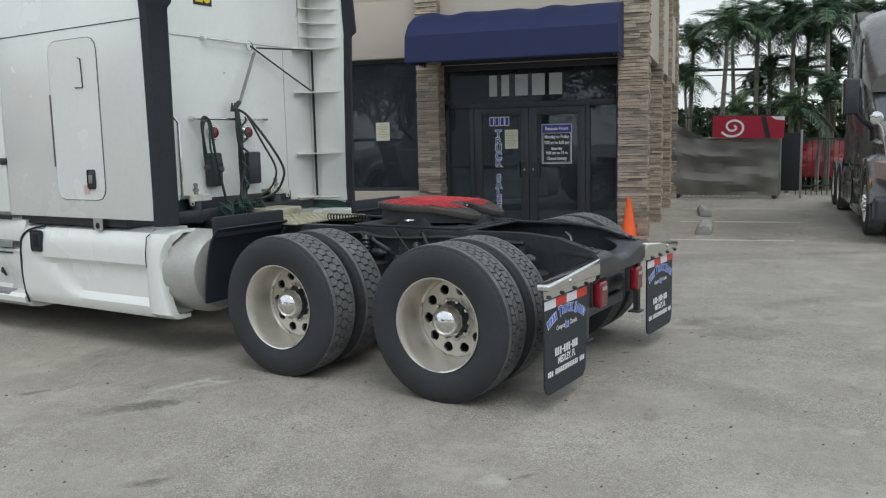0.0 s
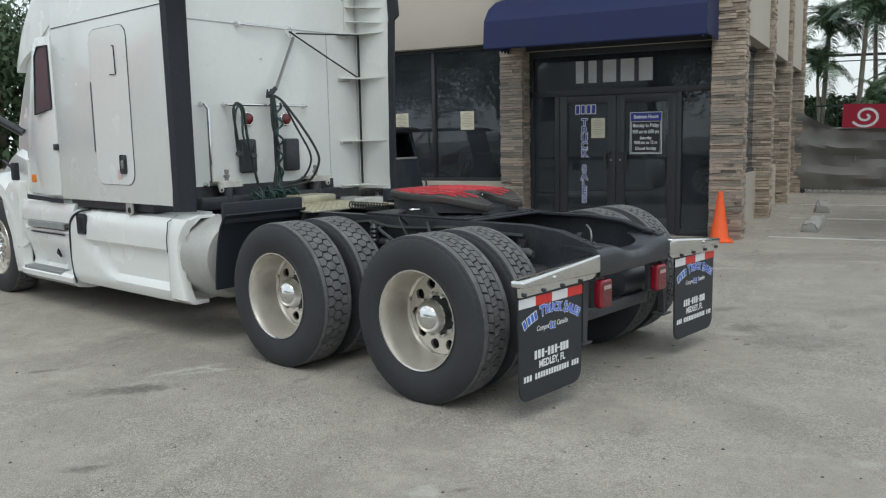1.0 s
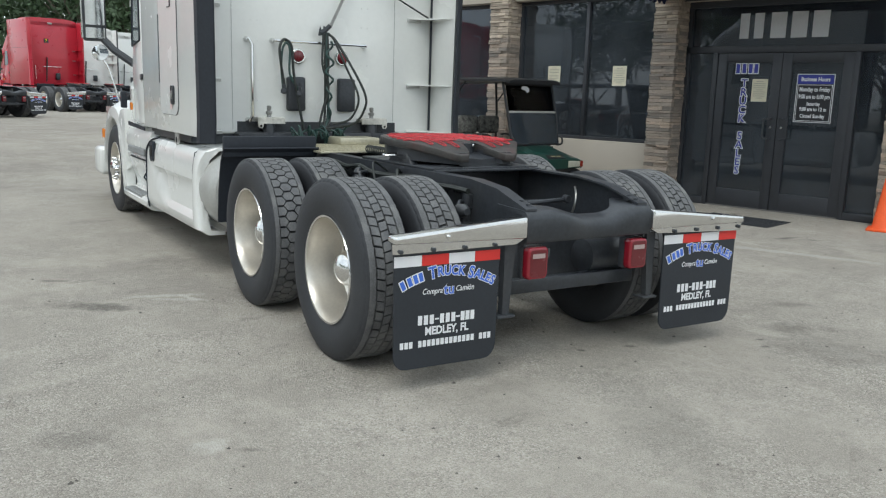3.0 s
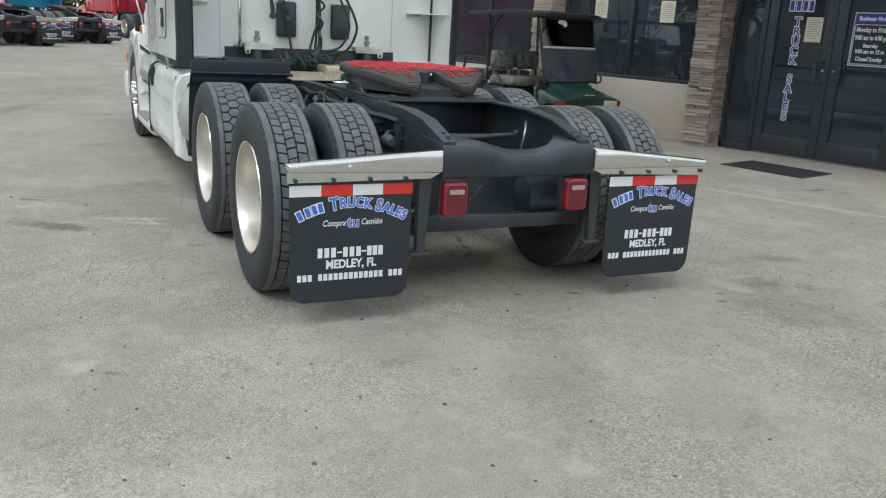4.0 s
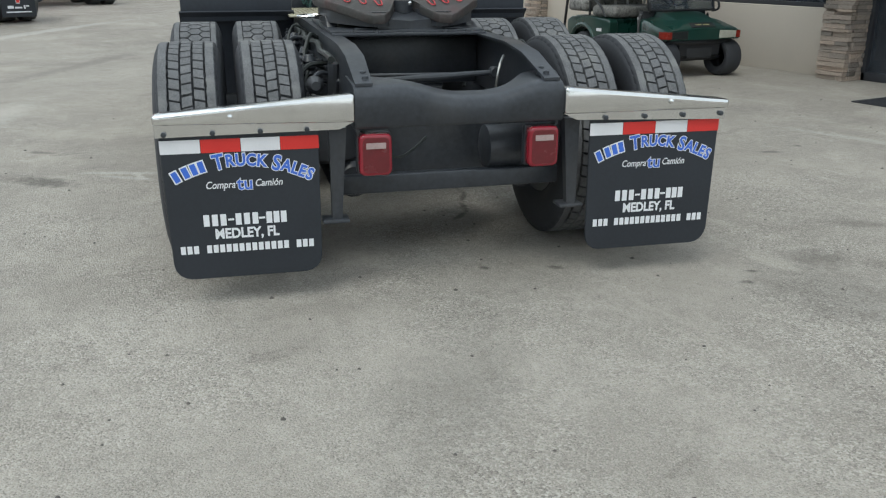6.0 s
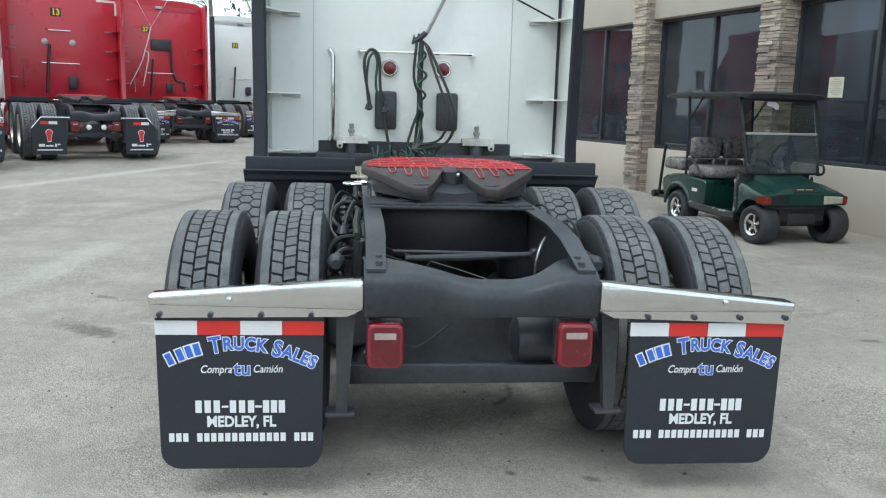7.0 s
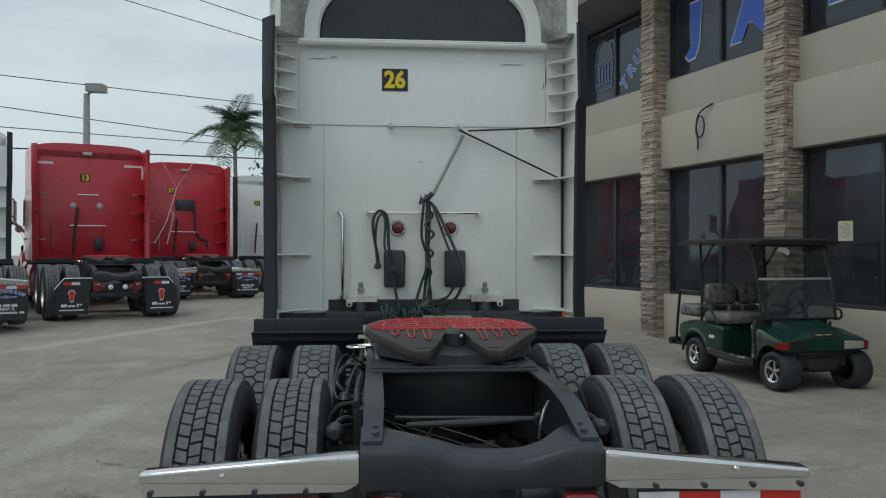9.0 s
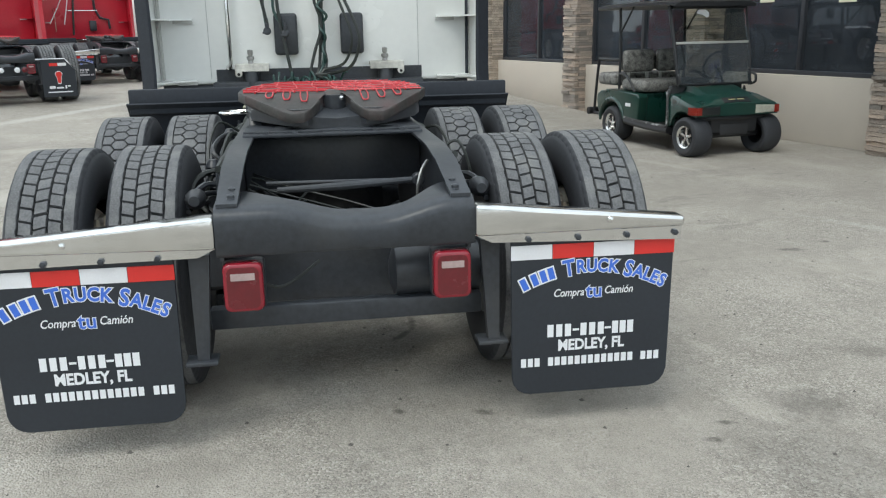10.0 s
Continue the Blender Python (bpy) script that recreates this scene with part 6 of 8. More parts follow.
def back_of_sleeper(t):
    """Rails, lines, lamps and pads on the rear sleeper wall."""
    X = -3.72
    # panel seams and rivets
    for y0, y1, z0, z1 in ((-1.18, 1.18, 2.585, 2.593), (-0.80, -0.796, 1.12, 2.58), (0.76, 0.764, 1.12, 2.58), (-1.0, -0.997, 2.62, 3.2), (1.0, 1.003, 2.62, 3.2)):
        part("panel_seam", B(X, X + 0.004, y0, y1, z0, z1), M_strip_pale, t)
    bm = bmesh.new()
    for y in (-0.80, -0.63, -0.57, 0.42, 0.48, 0.76):
        z = 1.2
        while z < 2.55:
            lathe(bm, [(X, 0.007), (X + 0.004, 0.004)], 6, "x", (0, y, z))
            z += 0.085 if abs(y) > 0.7 else 0.17
    for k in range(40):
        lathe(bm, [(X, 0.006), (X + 0.004, 0.004)], 6, "x", (0, -1.15 + 0.059 * k, 2.615))
    tagged(part("rivets", bm, M_white, t, "rows of small white rivets"), kind="stuff")
    for y, z, w, h in ((1.005, 3.0, 0.012, 0.17), (0.985, 2.93, 0.008, 0.05), (0.72, 3.10, 0.20, 0.012), (-0.85, 3.12, 0.16, 0.01), (-0.72, 3.135, 0.06, 0.014), (-0.02, 2.30, 0.03, 0.014)):
        bm = prism(bmesh.new(), [(y - w / 2, z - h * 0.3), (y - w * 0.1, z - h / 2), (y + w / 2, z - h * 0.2), (y + w * 0.3, z + h / 2), (y - w * 0.3, z + h * 0.4)], "x", X + 0.003, X + 0.0045)
        part("scuff", bm, M_strip_pale if w > h else M_seal, t, "scraped paint mark")
    rail = part("tether_rail", tube(bmesh.new(), [(X, -0.265, 2.59), (X + 0.04, -0.265, 2.585), (X + 0.045, 0.25, 2.58), (X, 0.274, 2.58)], 0.011, 8), M_chrome, t, "chrome tether rail")
    ringp = [(X + 0.05, 0.27 + 0.04 * math.cos(a), 2.56 + 0.045 * math.sin(a)) for a in [2 * math.pi * k / 12 for k in range(13)]]
    part("ring", tube(bmesh.new(), ringp, 0.006, 6), M_chrome, rail)
    sp = bmesh.new()
    a, b = Vector((X + 0.06, 0.32, 2.51)), Vector((X + 0.08, 0.075, 2.03))
    d = (b - a).normalized()
    u = d.orthogonal().normalized()
    v = d.cross(u)
    tube(sp, [a + (b - a) * (k / 220) + 0.013 * (math.cos(k * 0.9) * u + math.sin(k * 0.9) * v) for k in range(221)], 0.004, 5)
    tube(sp, [a, b], 0.0105, 8)
    part("tracker_spring", sp, M_steel, t, "steel tracker spring")
    part("strap", tube(bmesh.new(), [(X + 0.05, 0.28, 2.56), (X + 0.05, 0.34, 2.53)], 0.01, 6), M_cable, t)
    part("strap", tube(bmesh.new(), [(X + 0.05, 0.34, 2.53), (X + 0.06, 0.7, 2.36), (X + 0.08, 1.10, 2.17)], 0.008, 6), M_cable, t, "thin black tether cord")
    part("strap", tube(bmesh.new(), [(X + 0.05, 0.36, 2.55), (X + 0.06, 0.7, 2.565), (X + 0.08, 1.12, 2.59)], 0.008, 6), M_cable, t, "thin black tether cord")
    bar = part("line_holder", tube(bmesh.new(), [(X, -0.44, 1.885), (X + 0.06, -0.44, 1.885), (X + 0.06, 0.44, 1.885), (X, 0.44, 1.885)], 0.013, 8), M_chrome, t, "chrome line holder bar")
    grab = part("grab_handle", tube(bmesh.new(), [(X, -0.67, 1.885), (X + 0.05, -0.665, 1.885), (X + 0.07, -0.645, 1.845), (X + 0.07, -0.645, 1.24), (X + 0.05, -0.66, 1.2), (X, -0.665, 1.2)], 0.015, 8), M_chrome, t, "chrome grab handle")
    for y, z, own in ((-0.44, 1.885, bar), (0.44, 1.885, bar), (-0.67, 1.885, grab), (-0.665, 1.2, grab), (-0.265, 2.59, rail)):
        part("mount", lathe(bmesh.new(), [(X, 0.026), (X + 0.012, 0.024), (X + 0.05, 0.014)], 12, "x", (0, y, z)), M_chrome, own)
    for y in (-0.205, 0.218):
        lamp = part("work_lamp", lathe(bmesh.new(), [(X, 0.066), (X + 0.02, 0.066), (X + 0.028, 0.058)], 28, "x", (0, y, 1.765)), M_chrome, t, "round red lamp in a steel bezel")
        part("lens", lathe(bmesh.new(), [(X + 0.022, 0.056), (X + 0.04, 0.045), (X + 0.048, 0.02), (X + 0.05, 0.002)], 28, "x", (0, y, 1.765)), M_lens, lamp)
    for y0, y1 in ((-0.318, -0.146), (0.17, 0.342)):
        part("gladhand_pad", B(X, X + 0.06, y0, y1, 1.285, 1.585, 0.022, 3), M_black, t, "black rounded rubber pad")
    # left short line on the bar
    part("air_line", tube(bmesh.new(), [(X + 0.09, -0.36, 1.50), (X + 0.10, -0.40, 1.72), (X + 0.09, -0.40, 1.84), (X + 0.07, -0.35, 1.90), (X + 0.08, -0.29, 1.84), (X + 0.10, -0.28, 1.62), (X + 0.12, -0.24, 1.35), (X + 0.14, -0.2, 1.12)], 0.012, 8, 5), M_cable, t, "black air line")
    part("air_line", tube(bmesh.new(), [(X + 0.08, -0.37, 1.48), (X + 0.08, -0.385, 1.66), (X + 0.075, -0.37, 1.82), (X + 0.075, -0.33, 1.87), (X + 0.08, -0.305, 1.80), (X + 0.09, -0.31, 1.6), (X + 0.11, -0.22, 1.45)], 0.010, 8, 5), M_cable_g, t, "thin dark air line")
    for gx, gy, gz in ((X + 0.09, -0.365, 1.49), (X + 0.13, -0.235, 1.47)):
        bm = lathe(bmesh.new(), [(-0.018, 0.012), (-0.015, 0.027), (0.004, 0.029), (0.010, 0.022), (0.012, 0.010)], 14, "x", (gx, gy, gz - 0.03))
        lathe(bm, [(-0.02, 0.012), (0.0, 0.016), (0.025, 0.016), (0.028, 0.011), (0.06, 0.011)], 8, "z", (gx, gy, gz))
        box(bm, gx + 0.004, gx + 0.016, gy - 0.034, gy + 0.012, gz - 0.05, gz - 0.034, 0.003, 1)
        part("gladhand", bm, M_black, t, "black cast air coupling")
    part("line_hook", tube(bmesh.new(), [(X + 0.08, 0.07, 2.04), (X + 0.08, 0.03, 2.0), (X + 0.08, -0.02, 1.97)], 0.022, 8), M_black, t, "black line clamp")
    part("clamp_wire", tube(bmesh.new(), [(X + 0.08, -0.03, 1.95), (X + 0.08, -0.02, 2.02), (X + 0.08, 0.0, 1.96), (X + 0.08, 0.02, 2.03)], 0.012, 6), M_black, t)
    for k, (dy, w) in enumerate(((0.0, 0.0), (0.025, 0.01), (0.05, 0.02))):
        part("air_line", tube(bmesh.new(), [(X + 0.08, 0.03 + dy * 0.3, 1.98), (X + 0.10 + w, 0.02 + dy * 0.4, 1.7), (X + 0.10 + w, 0.02 + dy * 0.3 + 0.02 * math.sin(k * 2), 1.45), (X + 0.13, 0.0 + dy, 1.2), (X + 0.2, -0.05 - dy, 1.08)], 0.012, 8, 5), M_cable if k % 2 == 0 else M_cable_g, t, "air line hanging from the clamp")
    part("air_line", tube(bmesh.new(), [(X + 0.09, 0.05, 1.97), (X + 0.16, 0.10, 1.90), (X + 0.30, 0.20, 1.66), (X + 0.38, 0.28, 1.45), (X + 0.38, 0.28, 1.33), (X + 0.32, 0.22, 1.2), (X + 0.22, 0.08, 1.15), (X + 0.2, -0.05, 1.14)], 0.0115, 8, 5), M_cable, t, "looped black air line")
    part("air_line", tube(bmesh.new(), [(X + 0.11, 0.06, 1.96), (X + 0.17, 0.08, 1.90), (X + 0.26, 0.16, 1.66), (X + 0.33, 0.23, 1.46), (X + 0.33, 0.23, 1.34), (X + 0.28, 0.17, 1.22), (X + 0.22, 0.04, 1.18)], 0.010, 8, 5), M_cable, t, "looped black air line")
    part("air_line", tube(bmesh.new(), [(X + 0.1, 0.0, 1.97), (X + 0.13, -0.02, 1.7), (X + 0.15, 0.03, 1.5), (X + 0.16, -0.03, 1.3), (X + 0.18, -0.06, 1.16), (X + 0.22, 0.02, 1.12)], 0.011, 8, 5), M_cable, t, "air line hanging from the clamp")
    cw = bmesh.new()
    tube(cw, [(X + 0.15 + 0.022 * math.cos(k * 0.28), 0.04 + (0.022 + 0.014 * math.sin(k * 0.05)) * math.sin(k * 0.28), 1.9 - k * 0.0068) for k in range(105)], 0.010, 6)
    part("coiled_cable", cw, M_cable_g, t, "green twisted electric cable")
    for j in range(2):
        cw = bmesh.new()
        tube(cw, [(X + 0.22 + 0.02 * j + (0.05 + 0.02 * math.sin(k * 0.13 + j)) * math.sin(k * 0.5), -0.34 + 0.0044 * k + 0.05 * math.sin(k * 0.21 + 2 * j), 1.065 + 0.035 * j + (0.045 + 0.022 * math.sin(k * 0.17 + 1.3 * j)) * math.cos(k * 0.5 + 0.8 * math.sin(k * 0.11))) for k in range(115)], 0.0085, 6, 0)
        part("coiled_cable", cw, M_cable_g, t, "green coiled cable lying on the deck")
    # thin black sheet painted in for the shadow below the wall
    part("shadow_gap", B(X, X + 0.006, -0.76, 0.785, 1.03, 1.188), M_black, t, "black panel standing for the shaded gap under the sleeper wall")
    for s, y0, y1 in ((-1, -0.615, -0.37), (1, 0.38, 0.635)):
        br = part("cab_mount", loft(bmesh.new(), [[(X, y, 1.20), (X, y, 1.222), (X + 0.09, y, 1.232), (X + 0.125, y, 1.222), (X + 0.13, y, 1.175), (X + 0.115, y, 1.175), (X + 0.11, y, 1.205)] for y in (y0, y0 + 0.02, y1 - 0.02, y1)]), M_dirty_white, t, "white cab suspension bracket")
        yo = y0 if s < 0 else y1 - 0.05
        hook = [(yo, 1.19), (yo, 1.15), (yo + 0.012, 1.135), (yo + 0.038, 1.135), (yo + 0.05, 1.15), (yo + 0.05, 1.19)]
        part("hook_plate", prism(bmesh.new(), hook, "x", X + 0.118, X + 0.132, 0.004, 1), M_dirty_white, br)
        part("hook_hole", lathe(bmesh.new(), [(X + 0.1325, 0.011), (X + 0.134, 0.010)], 12, "x", (0, yo + 0.025, 1.155)), M_hole_shade, br)
        ym = -0.50 if s < 0 else 0.495
        part("damper", lathe(bmesh.new(), [(0.98, 0.05), (1.02, 0.055), (1.17, 0.055), (1.2, 0.04)], 16, "z", (X + 0.07, ym, 0)), M_black, br)
        part("valve_stem", lathe(bmesh.new(), [(1.225, 0.022), (1.25, 0.018), (1.262, 0.028), (1.28, 0.028), (1.285, 0.014), (1.30, 0.02), (1.325, 0.02), (1.33, 0.008)], 10, "z", (X + 0.08, ym, 0)), M_steel, br)
    part("cab_crossbeam", B(X - 0.1, X + 0.12, -0.78, 0.78, 0.99, 1.10, 0.01), M_black, t)
    part("sleeper_underside", B(-5.2, X - 0.02, -1.15, 1.15, 1.0, 1.075), M_black, t)


M_strip_pale = mat("seam_shadow", (0.40, 0.41, 0.40), 0.7, var=0.1, bump=0.0)
M_steel = mat("dull_steel", (0.35, 0.35, 0.34), 0.4, metal=0.8, var=0.15, bump=0.05)


def tractor(name, m, paint, label, detail=False, unit="", own=True, tall=True, group="", high=3.82):
    t = thing(name, m, label, "truck", group)
    chassis(t, detail)
    fifth_wheel(t)
    rear_fenders(t)
    sleeper(t, paint, detail, unit, tall, high)
    cab_and_hood(t, paint, detail)
    for s in (-1, 1):
        lettered_flap(t, s, own)
        if not own:
            for y, lens in ((0.13, M_print_w), (0.25, M_lens)):
                lamp = part("round_lamp", lathe(bmesh.new(), [(0.03, 0.05), (0.042, 0.046), (0.05, 0.03), (0.052, 0.002)], 20, "x", (0, s * y, 0.60)), lens, t, "round white lamp" if lens is M_print_w else "round red lamp")
                part("grommet", lathe(bmesh.new(), [(0.028, 0.06), (0.036, 0.06), (0.038, 0.05)], 20, "x", (0, s * y, 0.60)), M_black, lamp)
        for ax, tread in ((-0.74, "brick"), (-2.07, "hex")):
            wheel(t, ax, s * 1.09, s, "deep", tread)
            wheel(t, ax, s * 0.735, s, "inner", tread)
        wheel(t, -6.95, s * 1.06, s, "front", "hex")
    if detail:
        back_of_sleeper(t)
    return t


TRUCK = pose(-0.2328, 6.031, 0, 0, 0, -14.9)
tractor("truck", TRUCK, M_white, "white sleeper tractor truck with bare fifth wheel and black mud flaps", True, "26")

# ---- things in front of the building ----
M_green = mat("green_cart_body", (0.006, 0.038, 0.029), 0.3, var=0.15, scale=4, fine=40, bump=0.05, coat=0.4, dirt=(0.05, 0.07, 0.05), dirt_amount=0.3)
M_camo = mat("mottled_seat_vinyl", (0.19, 0.185, 0.172), 0.7, var=0.7, scale=22, fine=60, bump=0.15, dirt=(0.03, 0.03, 0.028), dirt_amount=1.0)
M_haze_lens = mat("yellowed_lamp_lens", (0.38, 0.38, 0.32), 0.2, var=0.2, scale=20, fine=90, bump=0.2)
M_acrylic = glass_mat("hazy_acrylic", (0.50, 0.53, 0.53), 0.02, 0.05)
M_cartlamp = mat("cart_lamp_lens", (0.022, 0.026, 0.026), 0.2, var=0.2, scale=20, fine=90, bump=0.2)
M_brass = mat("dull_brass_print", (0.33, 0.30, 0.16), 0.5, var=0.1, bump=0.0)
M_cartblack = mat("cart_black_plastic", (0.013, 0.014, 0.016), 0.45, var=0.2, bump=0.08)


M_scuff = mat("scuffed_black_plastic", (0.05, 0.05, 0.05), 0.6, var=0.4, scale=18, fine=60, bump=0.2, dirt=(0.55, 0.56, 0.56), dirt_amount=1.0)


def golf_cart(m):
    """x forward, y left; origin under the middle of the rear axle."""
    c = thing("golf_cart", m, "dark green two-seat golf cart with black roof and mottled seats", "golf cart")
    for s in (-1, 1):
        # rear quarter with its wheel arch and moulded flare
        arc = [(0.285 * math.cos(a), 0.245 + 0.285 * math.sin(a)) for a in [math.pi * k / 12 for k in range(13)]]
        prof = [(-0.36, 0.36), (-0.41, 0.50), (-0.40, 0.585), (-0.30, 0.635), (-0.05, 0.645), (0.10, 0.655), (0.60, 0.64), (0.635, 0.60), (0.62, 0.30), (0.33, 0.30)] + arc[:-1]
        side = part("rear_quarter", prism(bmesh.new(), prof, "y", s * 0.50 - 0.07, s * 0.50 + 0.07, 0.018, 3), M_green, c)
        part("arch_flare", tube(bmesh.new(), [(x * 1.06, s * 0.568, 0.245 + (z - 0.245) * 1.06) for x, z in arc[1:]], [0.012] + [0.026] * 10 + [0.016], 8), M_green, side)
        part("sill", loft(bmesh.new(), [[(x, s * 0.45, z), (x, s * 0.57, z), (x, s * 0.585, z + 0.03), (x, s * 0.57, z + 0.075), (x, s * 0.45, z + 0.075)] for x, z in ((0.32, 0.255), (0.6, 0.235), (1.0, 0.225), (1.28, 0.225))]), M_cartblack, c, "black rocker sill")
        part("sill_trim", loft(bmesh.new(), [[(x, s * 0.565, z), (x, s * 0.588, z + 0.004), (x, s * 0.585, z + 0.022), (x, s * 0.56, z + 0.024)] for x, z in ((0.33, 0.325), (0.6, 0.306), (1.0, 0.297), (1.26, 0.297))]), M_scuff, c, "scraped pale edge of the sill")
        part("cowl_trim", tube(bmesh.new(), [(1.24, s * 0.55, 0.27), (1.25, s * 0.555, 0.45), (1.24, s * 0.55, 0.60), (1.21, s * 0.53, 0.70), (1.23, s * 0.52, 0.735)], [0.014, 0.014, 0.016, 0.022, 0.012], 7), M_scuff, c, "scraped pale edge of the cowl")
        lamp = part("headlight", loft(bmesh.new(), [[(x, s * y0, z0), (x, s * y1, z0 + 0.008), (x, s * y1, z1 - 0.012), (x, s * y0, z1)] for x, y0, y1, z0, z1 in ((1.74, 0.22, 0.55, 0.468, 0.575), (1.815, 0.24, 0.53, 0.472, 0.570), (1.822, 0.26, 0.50, 0.482, 0.560))]), M_cartlamp if s < 0 else M_haze_lens, c, "dark smoked headlight" if s < 0 else "clear headlight")
        part("marker", loft(bmesh.new(), [[(x, s * y0, 0.478), (x, s * y1, 0.478), (x, s * y1, 0.562), (x, s * y0, 0.562)] for x, y0, y1 in ((1.70, 0.545, 0.583), (1.78, 0.535, 0.578), (1.825, 0.485, 0.55))]), M_amber_d, lamp, "amber side marker")
        for x, kind in ((0, "rear"), (1.64, "front")):
            w = part("wheel", lathe(bmesh.new(), [(-0.10, 0.12), (-0.115, 0.128), (-0.10, 0.11), (-0.05, 0.10), (-0.045, 0.05), (-0.045, 0.001)], 28, cap=False), M_chrome, c, "chrome wheel", pose(x, s * 0.47, 0.225, 0, 0, (0 if s < 0 else 180) + (4 if x > 1 else 0)))
            part("tyre", lathe(bmesh.new(), [(-0.095, 0.118), (-0.118, 0.15), (-0.124, 0.185), (-0.112, 0.212), (-0.08, 0.2245), (-0.03, 0.2275), (0.03, 0.2275), (0.08, 0.2245), (0.112, 0.212), (0.124, 0.185), (0.11, 0.14), (0.09, 0.118)], 40, cap=False), M_rubber, w)
            for k in range(5):
                part("spoke", B(-0.016, 0.016, -0.085, -0.06, 0.02, 0.112, 0.004), M_chrome, w, m=pose(0, 0, 0, 0, 72 * k, 0))
            part("wheel_face", lathe(bmesh.new(), [(-0.062, 0.096), (-0.061, 0.05), (-0.06, 0.001)], 24, "y", (0, 0, 0)), M_cartblack, w)
            part("hub_cap", lathe(bmesh.new(), [(-0.096, 0.006), (-0.092, 0.022), (-0.06, 0.028)], 14, "y", (0, 0, 0)), M_chrome, w)
        # posts of the roof, braces, arm rests, rear grab frame
        part("roof_strut", tube(bmesh.new(), [(1.36, s * 0.49, 0.76), (1.28, s * 0.51, 1.15), (1.14, s * 0.52, 1.67)], 0.02, 8), M_cartblack, c)
        part("roof_strut", tube(bmesh.new(), [(0.02, s * 0.48, 0.66), (0.02, s * 0.48, 1.2), (-0.02, s * 0.48, 1.68)], 0.018, 8), M_cartblack, c)
        part("roof_brace", tube(bmesh.new(), [(0.30, s * 0.48, 1.68), (0.02, s * 0.48, 1.38)], 0.012, 6), M_cartblack, c)
        part("arm_rest", tube(bmesh.new(), [(0.10, s * 0.52, 0.86), (0.22, s * 0.54, 0.87), (0.38, s * 0.55, 0.80), (0.50, s * 0.54, 0.66)], 0.016, 8, 4), M_cartblack, c)
        back = part("backrest", B(0.02, 0.13, s * 0.245 - 0.22, s * 0.245 + 0.22, 0.88, 1.16, 0.05, 3), M_camo, c, "mottled grey camouflage backrest")
        part("backrest_panel", B(0.0, 0.022, s * 0.245 - 0.2, s * 0.245 + 0.2, 0.92, 1.14, 0.01), M_cartblack, back)
        for y in (0.10, 0.38):
            part("upright", B(0.05, 0.07, s * y - 0.02, s * y + 0.02, 0.72, 0.90, 0.004), M_tank, back, "grey steel upright")
        part("rear_grab", tube(bmesh.new(), [(-0.40, s * 0.42, 0.3), (-0.68, s * 0.42, 0.3), (-0.73, s * 0.42, 0.38), (-0.64, s * 0.42, 1.0), (-0.58, s * 0.42, 1.03), (-0.1, s * 0.42, 1.03)], 0.02, 8, 4), M_cartblack, c)
    part("grab_bar", tube(bmesh.new(), [(-0.60, -0.42, 1.02), (-0.60, 0.42, 1.02)], 0.018, 8), M_cartblack, c)
    part("rear_deck", B(-0.38, 0.6, -0.46, 0.46, 0.56, 0.645, 0.02), M_green, c)
    part("rear_panel", B(-0.39, -0.34, -0.46, 0.46, 0.3, 0.6, 0.015), M_green, c)
    part("seat_base", B(0.54, 0.60, -0.46, 0.46, 0.27, 0.64, 0.012), M_green, c)
    part("seat", B(0.08, 0.63, -0.50, 0.50, 0.655, 0.80, 0.055, 4), M_camo, c, "mottled grey camouflage bench seat")
    part("rear_seat", B(-0.56, -0.08, -0.48, 0.48, 0.70, 0.86, 0.05, 4), M_camo, c, "rear-facing mottled seat cushion")
    part("rear_backrest", B(-0.06, 0.0, -0.44, 0.44, 0.90, 1.10, 0.025, 3), M_camo, c)
    part("foot_platform", B(-0.80, -0.38, -0.42, 0.42, 0.27, 0.31, 0.01), M_cartblack, c)
    part("bumper_roll", tube(bmesh.new(), [(-0.80, -0.48, 0.32), (-0.80, 0.48, 0.32)], 0.05, 12), M_cartblack, c)
    part("floor_mat", B(0.55, 1.30, -0.48, 0.48, 0.24, 0.275, 0.006), M_cartblack, c)
    # cowl: broad fenders over the wheels, falling to a blunt nose
    loops = []
    for x, w, zb, zs, zt in ((1.22, 0.53, 0.30, 0.68, 0.775), (1.30, 0.545, 0.32, 0.685, 0.775), (1.37, 0.555, 0.42, 0.68, 0.765), (1.45, 0.565, 0.485, 0.665, 0.745), (1.55, 0.575, 0.51, 0.64, 0.715), (1.65, 0.58, 0.505, 0.615, 0.685), (1.74, 0.575, 0.475, 0.595, 0.65), (1.79, 0.56, 0.46, 0.58, 0.615), (1.81, 0.545, 0.46, 0.57, 0.59)):
        loops.append([(x, -w, zb), (x, -w, zs - 0.05), (x, -w + 0.02, zs - 0.012), (x, -w + 0.07, zs), (x, -0.34, zs + 0.02), (x, -0.28, zt - 0.006), (x, 0, zt + 0.004), (x, 0.28, zt - 0.006), (x, 0.34, zs + 0.02), (x, w - 0.07, zs), (x, w - 0.02, zs - 0.012), (x, w, zs - 0.05), (x, w, zb)])
    cowl = part("cowl", loft(bmesh.new(), loops), M_green, c)
    badge = part("badge", loft(bmesh.new(), [[(x, -0.19, z), (x, 0.19, z), (x, 0.17, z + 0.012), (x, -0.17, z + 0.012)] for x, z in ((1.735, 0.645), (1.80, 0.600))]), M_cartblack, cowl, "black name plate on the cowl")
